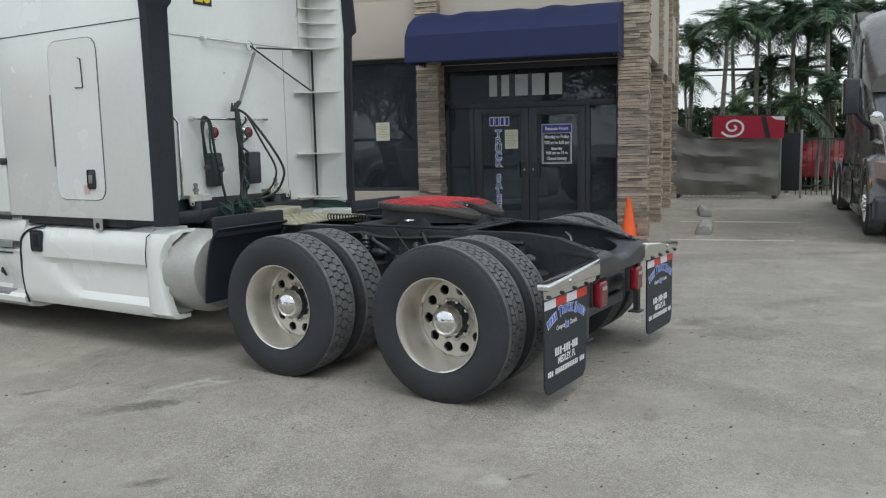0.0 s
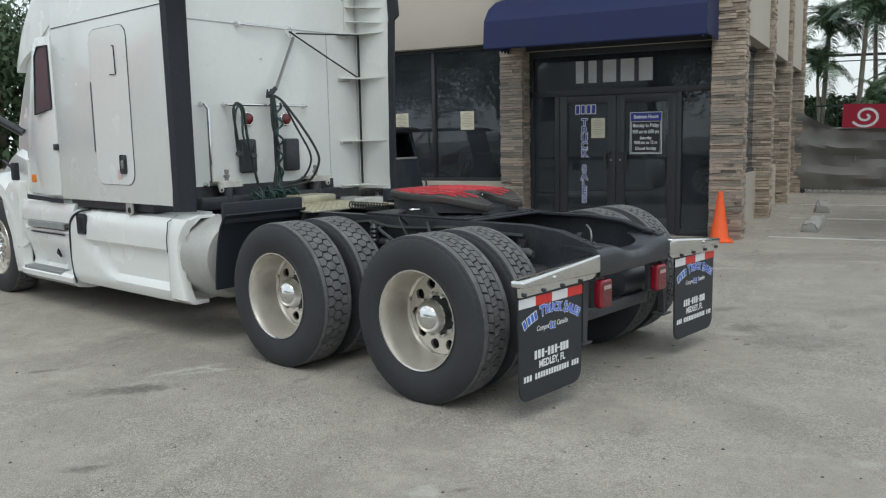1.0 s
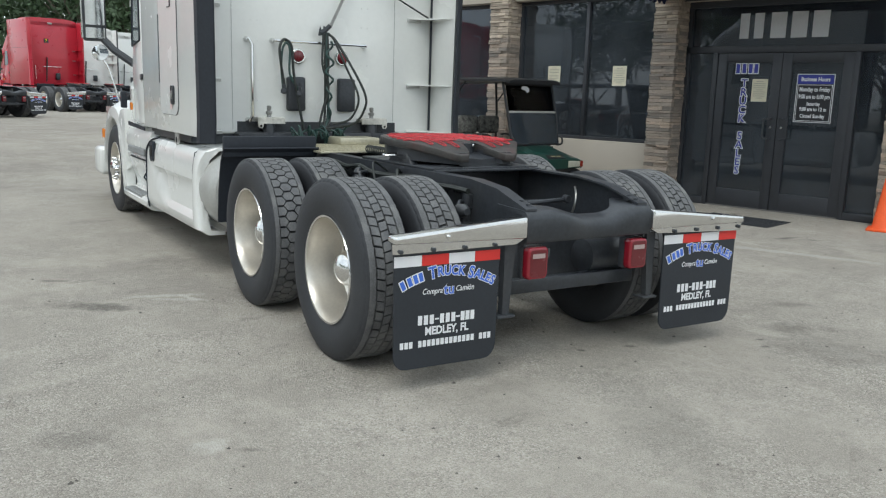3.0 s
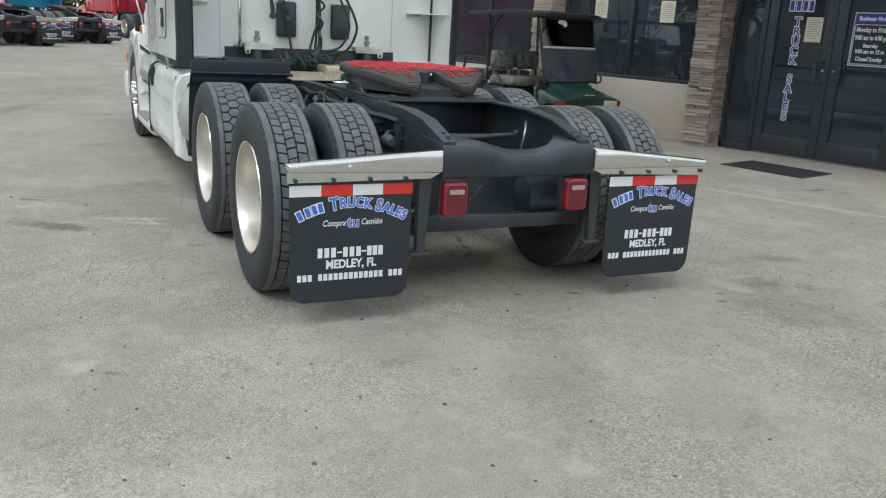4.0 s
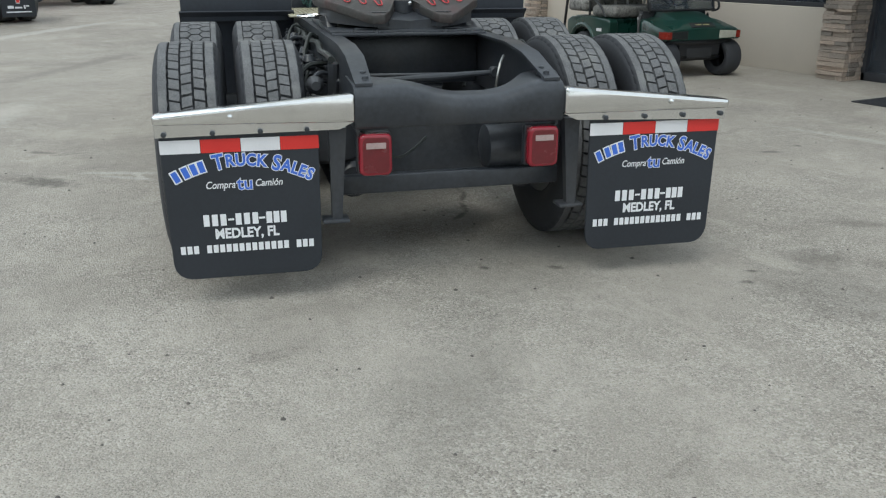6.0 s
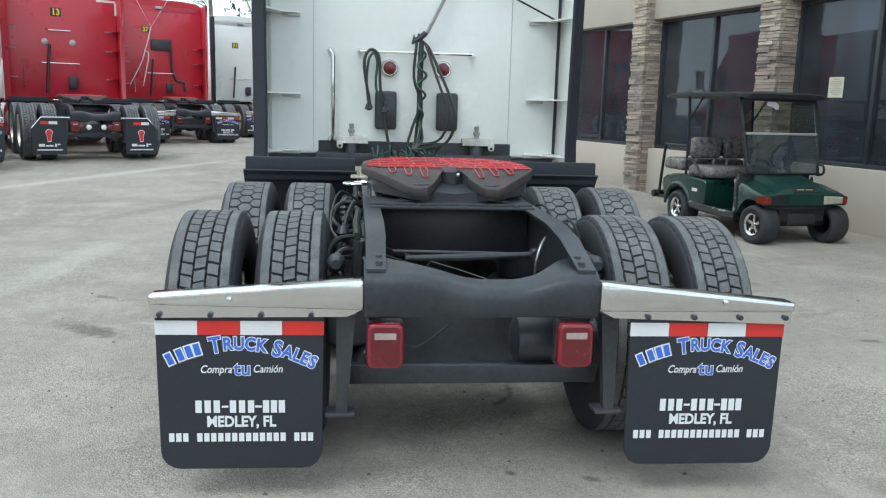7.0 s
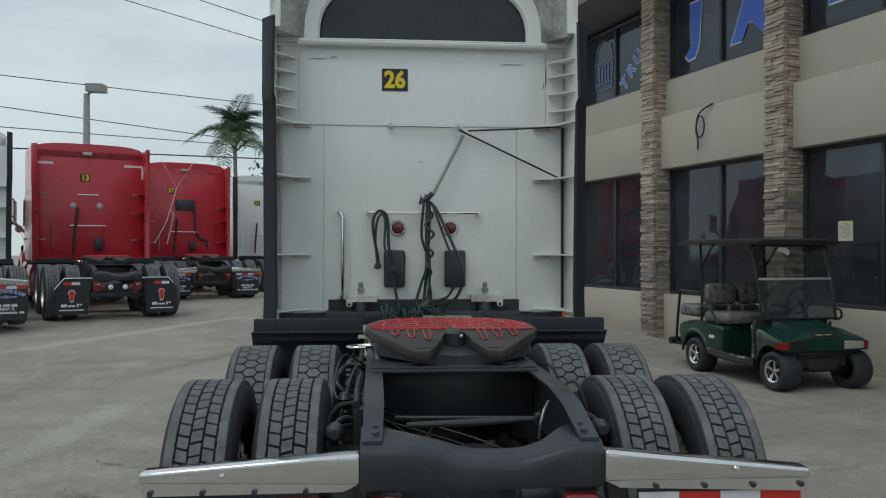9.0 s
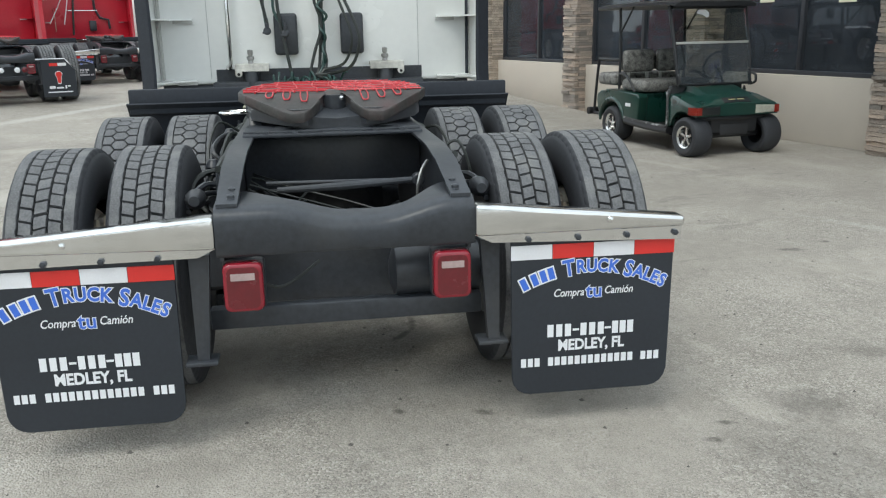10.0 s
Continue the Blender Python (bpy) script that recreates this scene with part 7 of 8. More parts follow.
    for y in (-0.062, 0.058):
        part("badge_mark", loft(bmesh.new(), [[(x, y - 0.045, z), (x, y + 0.045, z), (x, y + 0.045, z + 0.003), (x, y - 0.045, z + 0.003)] for x, z in ((1.762, 0.6395), (1.774, 0.631))]), M_brass, badge, "dull brass badge mark")
    for s in (-1, 1):
        part("splash_guard", B(1.30, 1.36, s * 0.36 - 0.14, s * 0.36 + 0.14, 0.24, 0.5, 0.02), M_cartblack, c)
    part("nose_panel", loft(bmesh.new(), [[(x, -w, z0), (x, w, z0), (x, w * 1.05, z1), (x, -w * 1.05, z1)] for x, w, z0, z1 in ((1.50, 0.33, 0.22, 0.48), (1.70, 0.33, 0.24, 0.47), (1.755, 0.30, 0.27, 0.465))]), M_cartblack, c, "black lower nose panel")
    part("tow_plate", B(1.74, 1.762, -0.19, 0.19, 0.235, 0.36, 0.01), M_sheet_d, c, "dull dark plate under the nose")
    part("front_bumper", loft(bmesh.new(), [[(1.70, y, 0.40), (1.785 - 0.25 * y * y, y, 0.405), (1.80 - 0.25 * y * y, y, 0.43), (1.79 - 0.25 * y * y, y, 0.458), (1.70, y, 0.46)] for y in [-0.5 + 0.1 * k for k in range(11)]]), M_cartblack, c)
    part("dash", B(1.14, 1.23, -0.49, 0.49, 0.58, 0.77, 0.02), M_cartblack, c)
    part("front_axle", tube(bmesh.new(), [(1.64, -0.4, 0.225), (1.64, 0.4, 0.225)], 0.03, 8), M_cartblack, c)
    part("rear_axle", tube(bmesh.new(), [(0, -0.4, 0.225), (0, 0.4, 0.225)], 0.04, 8), M_cartblack, c)
    wring = [(1.02 + 0.06 * math.sin(a), 0.25 + 0.17 * math.cos(a), 0.98 + 0.16 * math.sin(a)) for a in [2 * math.pi * k / 20 for k in range(21)]]
    st = part("steering_wheel", tube(bmesh.new(), wring, 0.014, 6), M_cartblack, c)
    part("column", tube(bmesh.new(), [(1.02, 0.25, 0.98), (1.22, 0.25, 0.66)], 0.03, 8), M_cartblack, st)
    bm = bmesh.new()
    loft(bm, [[(x, -w, z - 0.03), (x, -w, z), (x, -w * 0.85, z + 0.022), (x, -w * 0.4, z + 0.028), (x, 0, z + 0.022), (x, w * 0.4, z + 0.028), (x, w * 0.85, z + 0.022), (x, w, z), (x, w, z - 0.03)] for x, z, w in ((-0.46, 1.69, 0.56), (-0.40, 1.70, 0.59), (0.4, 1.715, 0.6), (1.15, 1.715, 0.6), (1.27, 1.70, 0.58), (1.30, 1.69, 0.54))])
    part("roof", bm, M_cartblack, c, "black ribbed plastic roof")
    shield = part("windshield", prism(bmesh.new(), [(1.375, 0.79), (1.270, 1.245), (1.264, 1.245), (1.369, 0.79)], "y", -0.49, 0.49), M_acrylic, c, "smoky folding windshield")
    part("upper_pane", prism(bmesh.new(), [(1.262, 1.262), (1.158, 1.67), (1.152, 1.67), (1.256, 1.262)], "y", -0.49, 0.49), M_clear, shield)
    part("hinge_strip", B(1.252, 1.278, -0.495, 0.495, 1.240, 1.268, 0.004), M_tank, shield, "pale hinge strip")
    part("top_strip", B(1.140, 1.17, -0.5, 0.5, 1.635, 1.67, 0.004), M_cartblack, shield)
    for s in (-1, 1):
        part("shield_clip", tube(bmesh.new(), [(1.36, s * 0.50, 0.90), (1.41, s * 0.52, 0.88), (1.42, s * 0.52, 0.80), (1.36, s * 0.50, 0.77)], 0.015, 6, 3), M_cartblack, shield)
    part("bottom_strip", tube(bmesh.new(), [(1.375, -0.5, 0.785), (1.375, 0.5, 0.785)], 0.016, 6), M_cartblack, shield)
    part("sticker", prism(bmesh.new(), [(-0.19, 1.585), (-0.10, 1.565), (-0.05, 1.535), (-0.02, 1.545), (-0.02, 1.59), (-0.07, 1.625), (-0.17, 1.625)], "x", 1.190, 1.193), M_print_w, shield, "torn white sticker")
    part("side_label", B(0.34, 0.46, -0.5735, -0.5705, 0.475, 0.515), M_print_w, c, "small white side label")
    return c


M_amber_d = mat("amber_cart_marker", (0.22, 0.022, 0.014), 0.25, var=0.15, scale=20, bump=0.1)
M_sheet_d = mat("dull_dark_plate", (0.022, 0.023, 0.025), 0.6, var=0.2, bump=0.1)
golf_cart(pose(-6.61, 12.28, 0, 0, 0, -5.6))


def traffic_cone(m, label):
    c = thing("traffic_cone", m, label, "cone", "traffic cones")
    part("base", B(-0.18, 0.18, -0.18, 0.18, 0, 0.03, 0.012), M_cone, c)
    part("body", lathe(bmesh.new(), [(0.03, 0.145), (0.06, 0.128), (0.68, 0.036), (0.715, 0.032), (0.72, 0.024), (0.69, 0.02)], 32, "z"), M_cone, c)


traffic_cone(pose(-0.69, 13.17, 0, 0, 0, 12), "orange plastic traffic cone standing beside the stone column")
traffic_cone(pose(-12.2, 12.6, rise(-12.2), 0, 0, 30), "orange plastic traffic cone standing by the far end wall")


def wheel_stop(m, length, label):
    s = thing("wheel_stop", m, label, "wheel stop", "concrete wheel stops")
    bm = prism(bmesh.new(), [(-0.13, 0), (-0.11, 0.1), (-0.06, 0.15), (0.06, 0.15), (0.11, 0.1), (0.13, 0)], "y", 0, length, 0.015)
    rnd = random.Random(int(length * 100))
    bmesh.ops.subdivide_edges(bm, edges=[e for e in bm.edges if e.calc_length() > 0.5], cuts=6)
    for v in bm.verts:
        if v.co.z > 0.02:
            v.co += Vector((rnd.uniform(-0.015, 0.015), rnd.uniform(-0.02, 0.02), rnd.uniform(-0.03, 0.008)))
    part("block", bm, M_concrete, s)


wheel_stop(pose(0.42, 14.7, 0, 0, 0, -3), 1.5, "chipped concrete wheel stop lying on the yard")
wheel_stop(pose(0.50, 18.0, 0, 0, 0, 2), 1.3, "broken concrete wheel stop further along the yard")

M_line = mat("worn_white_line", (0.52, 0.51, 0.48), 0.85, var=0.3, scale=5, fine=40, bump=0.2, dirt=(0.31, 0.30, 0.275), dirt_amount=0.9)
for x0, x1, y in ((-0.1, 1.75, 13.95), (0.0, 2.2, 16.9), (0.0, 2.2, 19.9)):
    structure("trim_line", B(x0, x1, y - 0.05, y + 0.05, 0.0, 0.004), M_line, "worn white painted parking line")

# asphalt crumbs and small stones scattered over the yard
rnd = random.Random(21)
verts, faces = [], []
for k in range(420):
    if k < 260:
        x, y, s = rnd.uniform(-3.5, 1.6), rnd.uniform(0.5, 9.5), rnd.uniform(0.003, 0.009)
    else:
        x, y, s = rnd.uniform(-6, 3), rnd.uniform(0, 13), rnd.uniform(0.004, 0.012)
    b = len(verts)
    for dx, dy, dz in ((-1, -0.6, 0), (0.2, -1, 0), (1, 0.1, 0), (0.3, 0.9, 0), (-0.7, 0.7, 0), (0, 0, 0.9)):
        verts.append((x + s * dx * rnd.uniform(0.7, 1.3), y + s * dy * rnd.uniform(0.7, 1.3), s * dz))
    faces += [[b + i, b + (i + 1) % 5, b + 5] for i in range(5)]
me = bpy.data.meshes.new("loose_grit")
me.from_pydata(verts, [], faces)
me.materials.append(mat("dark_grit", (0.11, 0.10, 0.09), 0.9, var=0.4, bump=0))
tagged(new("loose_grit", me), label="dark crumbs and small stones scattered on the yard", category="grit", kind="stuff")


def wall_cable(m):
    c = thing("cable_coil", m, "loose coil of black cable hanging from the stucco wall", "cable")
    part("loop", tube(bmesh.new(), [(-0.16, 0, -0.35), (-0.13, -0.02, -0.2), (-0.17, -0.03, 0.0), (-0.1, -0.03, 0.18), (0.0, -0.03, 0.17), (0.05, -0.03, 0.02), (0.0, -0.03, -0.13), (-0.1, -0.03, -0.14), (-0.17, -0.02, 0.02), (-0.12, -0.03, 0.2), (0.02, -0.02, 0.3), (0.2, 0.02, 0.36)], 0.014, 6, 5), M_cable, c)


wall_cable(pose(-8.85, 13.5, 3.62))


def flood_light(m):
    f = thing("flood_light", m, "dark flood light fixed under the eaves", "lamp")
    part("housing", B(-0.28, 0.28, -0.2, 0.1, -0.09, 0.0, 0.015), M_frame, f)
    part("lens", B(-0.24, 0.0, -0.17, 0.07, -0.094, -0.091), M_clear, f)
    part("bracket", B(-0.03, 0.03, 0.0, 0.25, -0.02, 0.06), M_frame, f)


flood_light(pose(-7.35, 13.1, 6.32))


def window_film(name, items, label):
    t = thing(name, pose(0, GLASS - 0.008, 0), label, "window film")
    for pts in items:
        cx, cz = sum(p[0] for p in pts) / len(pts), sum(p[1] for p in pts) / len(pts)
        part("edge", prism(bmesh.new(), pts, "y", -0.003, 0, 0.0), M_print_w, t)
        inner = []
        for x, z in pts:
            d = math.hypot(x - cx, z - cz)
            inner.append((x - (x - cx) / d * 0.03, z - (z - cz) / d * 0.03))
        part("fill", prism(bmesh.new(), inner, "y", -0.006, -0.0035), M_print_b, t)
    return t


window_film("blue_window_film", [[(-9.72, 4.98), (-9.62, 4.88), (-9.42, 4.9), (-9.3, 5.1), (-9.22, 5.9), (-9.58, 5.9), (-9.53, 5.12)]], "white-edged royal blue block film on the upper window")
window_film("blue_window_film", [[(-8.52, 4.9), (-8.13, 5.76), (-7.89, 5.76), (-7.43, 4.9), (-7.73, 4.9), (-7.97, 5.16), (-8.12, 5.16), (-8.25, 4.9)]], "white-edged royal blue wedge film on the upper window")
window_film("blue_window_film", [[(-6.46, 4.98), (-6.08, 4.98), (-6.12, 5.48), (-5.9, 5.40), (-5.86, 5.78), (-6.62, 5.78), (-6.64, 5.40), (-6.42, 5.48)]], "white-edged royal blue block film with a wide top")
sl = thing("window_lettering", pose(-11.25, GLASS - 0.008, 5.32), "blue slanting lettering on the upper window", "sign")
for k, ch in enumerate("TRUCK"):
    word("letter", ch, 0.36, M_print_w, sl, -0.42 + 0.235 * k, -0.42 + 0.21 * k, -0.001, 0.02, 42)
    word("letter", ch, 0.35, M_print_b, sl, -0.42 + 0.235 * k, -0.42 + 0.21 * k, -0.004, 0.006, 42)
pic = thing("truck_outline_film", pose(-12.45, GLASS - 0.008, 5.4), "pale blue line drawing film of a truck on the upper window", "window film")
M_film = mat("pale_blue_film", (0.25, 0.36, 0.62), 0.5, var=0.1, bump=0)
for a in ([(-0.3, -0.5), (-0.34, 0.1), (-0.25, 0.42), (0.0, 0.52), (0.25, 0.42), (0.34, 0.1), (0.3, -0.5), (-0.3, -0.5)], [(-0.28, 0.08), (0.28, 0.08)], [(-0.18, -0.4), (-0.18, 0.02), (0.18, 0.02), (0.18, -0.4)], [(-0.06, -0.4), (-0.06, 0.0)], [(0.06, -0.4), (0.06, 0.0)], [(-0.33, -0.35), (0.33, -0.35)], [(0.36, 0.1), (0.44, 0.12), (0.44, -0.1), (0.36, -0.1)]):
    part("outline", tube(bmesh.new(), [(x, -0.004, z) for x, z in a], 0.011, 4), M_film, pic)

# ---- inside the showroom ----
M_redchair = mat("red_chair_fabric", (0.35, 0.02, 0.025), 0.7, var=0.15, bump=0.1)


def desk(m):
    d = thing("office_desk", m, "dark office desk behind the shop window", "desk", "office desks")
    part("top", B(-0.75, 0.75, -0.35, 0.35, 0.71, 0.75, 0.006), M_frame, d)
    for s in (-1, 1):
        part("leg_panel", B(s * 0.7 - 0.02, s * 0.7 + 0.02, -0.32, 0.32, 0, 0.71), M_frame, d)
    part("modesty_panel", B(-0.68, 0.68, -0.3, -0.28, 0.25, 0.71), M_frame, d)


def chair(m):
    c = thing("visitor_chair", m, "red upholstered visitor chair in the showroom", "chair", "visitor chairs")
    part("seat", B(-0.25, 0.25, -0.25, 0.25, 0.42, 0.5, 0.03), M_redchair, c)
    part("backrest", B(-0.25, 0.25, 0.2, 0.27, 0.5, 0.95, 0.03), M_redchair, c)
    for x in (-0.22, 0.22):
        for y in (-0.22, 0.22):
            part("leg", tube(bmesh.new(), [(x, y, 0), (x, y, 0.43)], 0.015, 6), M_chrome, c)


for x, y, r in ((-5.6, 16.2, 4), (-9.0, 15.9, -3), (-12.2, 16.4, 2)):
    desk(pose(x, y, 0.02, 0, 0, r))
for x, y, r in ((-8.2, 15.1, 190), (-9.4, 15.2, 170), (-12.6, 15.4, 185), (-5.0, 15.3, 175)):
    chair(pose(x, y, 0.02, 0, 0, r))
bx = thing("copier", pose(-9.6, 14.6, 0.02), "white office copier standing by the window", "copier")
part("cabinet", B(-0.35, 0.35, -0.3, 0.3, 0, 0.8, 0.02), M_frame, bx)
part("scanner", B(-0.35, 0.35, -0.3, 0.3, 0.8, 1.1, 0.03), M_print_w, bx)
part("lid", B(-0.33, 0.33, -0.28, 0.28, 1.1, 1.15, 0.015), M_tank, bx)


def potted_plant(m):
    p = thing("potted_plant", m, "green potted plant behind the entrance sidelight", "plant")
    part("pot", lathe(bmesh.new(), [(0, 0.11), (0.02, 0.13), (0.26, 0.16), (0.28, 0.16), (0.26, 0.14)], 20, "z"), M_frame, p)
    r = random.Random(5)
    for k in range(16):
        a, ln = r.uniform(0, 6.28), r.uniform(0.35, 0.6)
        pts = [Vector((0, 0, 0.25)), Vector((0.12 * math.cos(a), 0.12 * math.sin(a), 0.25 + ln * 0.7)), Vector((ln * 0.5 * math.cos(a), ln * 0.5 * math.sin(a), 0.25 + ln))]
        side = Vector((-math.sin(a), math.cos(a), 0))
        bm = bmesh.new()
        c = smooth_path(pts, 4)
        n = len(c)
        L = [bm.verts.new(q + side * 0.035 * math.sin(math.pi * (i + 0.3) / (n + 0.3))) for i, q in enumerate(c)]
        R = [bm.verts.new(q - side * 0.035 * math.sin(math.pi * (i + 0.3) / (n + 0.3))) for i, q in enumerate(c)]
        for i in range(n - 1):
            bm.faces.new((L[i], L[i + 1], R[i + 1], R[i]))
        part("leaf", bm, M_leaf, p)


M_leaf = mat("palm_leaf", (0.050, 0.098, 0.056), 0.4, var=0.4, scale=3, fine=20, bump=0.1, hue=(0.085, 0.145, 0.07))
potted_plant(pose(-3.52, 14.2, 0.02))


# ---- other tractors in the yard ----
ROW = "parked tractors in the yard"
tractor("truck", pose(-14.28, 4.35, 0.29, 0, 0, 11.2), M_red, "red sleeper tractor truck with pale corner marks on its back", False, "13", False, False, ROW, 3.60)
tractor("truck", pose(-19.86, 6.52, 0.29, 0, 0, 8.8), M_red, "red sleeper tractor truck with a looped white rope on its back", False, "37", True, False, ROW)
tractor("truck", pose(-23.53, 9.5, 0.29, 0, 0, 12), M_white, "white sleeper tractor truck parked behind the red ones", False, "31", True, False, ROW)
tractor("truck", pose(-12.62, 1.82, 0.29, 0, 0, 12.5), M_white, "white sleeper tractor truck beside a red one", False, "", True, False, ROW, 3.66)
tractor("truck", pose(-26.58, 12.38, 0.3, 0, 0, 17.5), M_cyan, "bright blue sleeper tractor truck with black mud flaps", False, "", True, True, ROW)
tractor("truck", pose(-32.33, 17.64, 0.3, 0, 0, 3.5), M_red, "bright red sleeper tractor truck beside the blue one", False, "7", True, False, ROW)
tractor("truck", pose(-35.6, 20.7, 0.3, 0, 0, 2.4), M_white, "white sleeper tractor truck beside the bright red one", False, "", True, False, ROW)
tractor("truck", pose(-38.2, 24.0, 0.3, 0, 0, 4), M_white, "white sleeper tractor truck at the end of the row", False, "", True, False, ROW)
tractor("truck", pose(4.62, 21.85, 0, 0, 0, 85.7), M_grey, "silver grey sleeper tractor truck standing nose forward", False, "", False, True)

# marks and ropes on the red sleepers
for m, kind in ((pose(-14.28, 4.35, 0.29, 0, 0, 11.2), "marks"), (pose(-19.86, 6.52, 0.29, 0, 0, 8.8), "rope")):
    if kind == "marks":
        for s in (-1, 1):
            c = thing("corner_tape", m, "pale reflective corner tape stuck on the red sleeper", "tape", "corner tapes")
            part("tape_strip", B(-3.722, -3.716, s * 0.95 - 0.2 if s < 0 else s * 0.95 - 0.2, s * 0.95 + 0.2 if s < 0 else s * 0.95 + 0.2, 3.22, 3.27), M_print_w, c)
            part("tape_strip", B(-3.722, -3.716, s * 1.15 - 0.025, s * 1.15 + 0.025, 2.95, 3.22), M_print_w, c)
    else:
        c = thing("rope", m, "white tether rope hanging in a loop on the red sleeper", "rope")
        part("strand", tube(bmesh.new(), [(-3.70, -0.72, 4.0), (-3.66, -0.28, 3.16), (-3.70, 0.25, 4.0)], 0.007, 5), M_print_w, c)
        part("strand", tube(bmesh.new(), [(-3.66, -0.28, 3.16), (-3.66, -0.4, 2.7), (-3.66, -0.47, 2.48), (-3.62, -0.60, 2.1), (-3.6, -0.92, 1.5)], 0.014, 6, 4), M_print_w, c)
        part("strand", tube(bmesh.new(), [(-3.66, -0.47, 2.48), (-3.65, -0.38, 2.4), (-3.62, -0.42, 2.1), (-3.6, -0.56, 1.48)], 0.014, 6, 4), M_print_w, c)

# ---- fence, banner and gate behind the side of the building ----
M_tarp = mat("grey_tarp", (0.20, 0.195, 0.185), 0.75, var=0.15, scale=1.2, fine=120, bump=0.2, dirt=(0.15, 0.145, 0.135), dirt_amount=0.5)
M_gpost = mat("galvanised_post", (0.30, 0.31, 0.31), 0.5, metal=0.6, var=0.1, bump=0.05)
gate = thing("sliding_gate", pose(-0.35, 23.4, 0, 0, 0, -8), "sagging grey tarp stretched on a wheeled gate frame", "gate")
bm = bmesh.new()
loops = []
for k in range(41):
    x = 2.7 * k / 40
    col = []
    for j in range(17):
        high = 1.60 + 0.46 * max(0.0, 1 - x / 1.05) ** 1.3
        z = 0.09 + (high - 0.09) * j / 16
        sag = 0.05 * math.sin(math.pi * k / 40) * (j / 16) ** 3
        drape = z + 0.35 * (x / 2.7 - 0.45) ** 2
        fold = (0.085 * math.sin(8.5 * drape + 1.2 * math.sin(1.6 * x)) + 0.03 * math.sin(19 * drape + 2 * x)) * (0.35 + 0.65 * math.sin(math.pi * k / 40)) + 0.015 * math.sin(9 * x + 3 * z)
        col.append((x, fold, z - sag))
    loops.append(col + [(p[0], p[1] + 0.006, p[2]) for p in reversed(col)])
loft(bm, loops)
part("tarp", bm, M_tarp, gate)
for a, b in (((0, 0.1, 0.14), (2.72, 0.1, 0.14)), ((0, 0.1, 1.58), (2.72, 0.1, 1.58)), ((0, 0.1, 0.1), (0, 0.1, 2.08)), ((2.72, 0.1, 0.1), (2.72, 0.1, 1.64)), ((1.36, 0.1, 0.14), (1.36, 0.1, 1.58))):
    part("frame_tube", tube(bmesh.new(), [a, b], 0.025, 8), M_gpost, gate)
for x in (0.2, 2.6):
    cs = part("caster", tube(bmesh.new(), [(x, 0.04, 0.14), (x, 0.04, 0.08)], 0.015, 6), M_gpost, gate)
    part("caster_wheel", lathe(bmesh.new(), [(-0.02, 0.06), (0.02, 0.06)], 16, "y", (x, 0.04, 0.06)), M_rubber, cs)
bn = thing("banner", pose(0.69, 23.02, 1.60, 0, 2, -6), "red banner with white swirl and dark stripe hung over the fence", "banner")
part("cloth", B(0, 1.72, -0.006, 0.006, 0, 0.56), mat("banner_red", (0.34, 0.010, 0.034), 0.6, var=0.1, bump=0.05), bn)
sp = []
for k in range(44):
    a, r = 1.2 - 0.235 * k, 0.03 + 0.0054 * k
    sp.append((0.50 + 1.2 * r * math.cos(a), -0.008, 0.275 + r * math.sin(a)))
bm = bmesh.new()
for (x, y, z), (x2, y2, z2) in zip(sp, sp[1:]):      # a flat printed ribbon that widens outwards
    dx, dz = x2 - x, z2 - z
    ln = math.hypot(dx, dz)
    w = 0.028
    bm.faces.new([bm.verts.new(p) for p in ((x - dz / ln * w, y, z + dx / ln * w), (x2 - dz / ln * w, y, z2 + dx / ln * w), (x2 + dz / ln * w, y, z2 - dx / ln * w), (x + dz / ln * w, y, z - dx / ln * w))])
part("swirl", bm, M_print_w, bn)
part("stripe", prism(bmesh.new(), [(1.15, 0.55), (1.27, 0.55), (1.42, 0.01), (1.29, 0.01)], "y", -0.012, -0.0065), M_strip, bn)
part("swirl_end", prism(bmesh.new(), [(1.38, 0.55), (1.5, 0.47), (1.71, 0.45), (1.71, 0.55)], "y", -0.012, -0.0065), M_print_w, bn)


def rail_fence(x0, x1, y, h, label):
    f = thing("metal_fence", pose(0, y, 0), label, "fence")
    for z in (0.25, h - 0.1):
        part("rail", B(x0, x1, -0.02, 0.02, z - 0.02, z + 0.02), M_fence, f)
    n = int((x1 - x0) / 0.13)
    for k in range(n + 1):
        x = x0 + (x1 - x0) * k / n
        part("picket", B(x - 0.01, x + 0.01, -0.01, 0.01, 0, h), M_fence, f)


M_fence = mat("dark_green_fence", (0.02, 0.04, 0.03), 0.6, var=0.15, bump=0.05)
rail_fence(-0.6, 2.4, 24.2, 2.25, "dark green picket fence behind the tarp")
rail_fence(2.9, 7.5, 24.6, 1.6, "dark green picket fence by the palms")
M_sheet = mat("dark_grey_sheet", (0.026, 0.030, 0.033), 0.7, spec=0.2, var=0.2, scale=2, fine=40, bump=0.1, dirt=(0.05, 0.05, 0.05), dirt_amount=0.4)
gd = thing("gate_panel", pose(2.55, 23.3, 0, 0, 0, -5), "grey sheet gate panel beside the tarp", "gate")
part("sheet", B(-0.22, 0.3, -0.02, 0.02, 0.2, 1.68, 0.004), M_sheet, gd)
for x in (-0.24, 0.32):
    part("post", B(x - 0.03, x + 0.03, -0.03, 0.03, 0, 1.75, 0.006), M_gpost, gd)

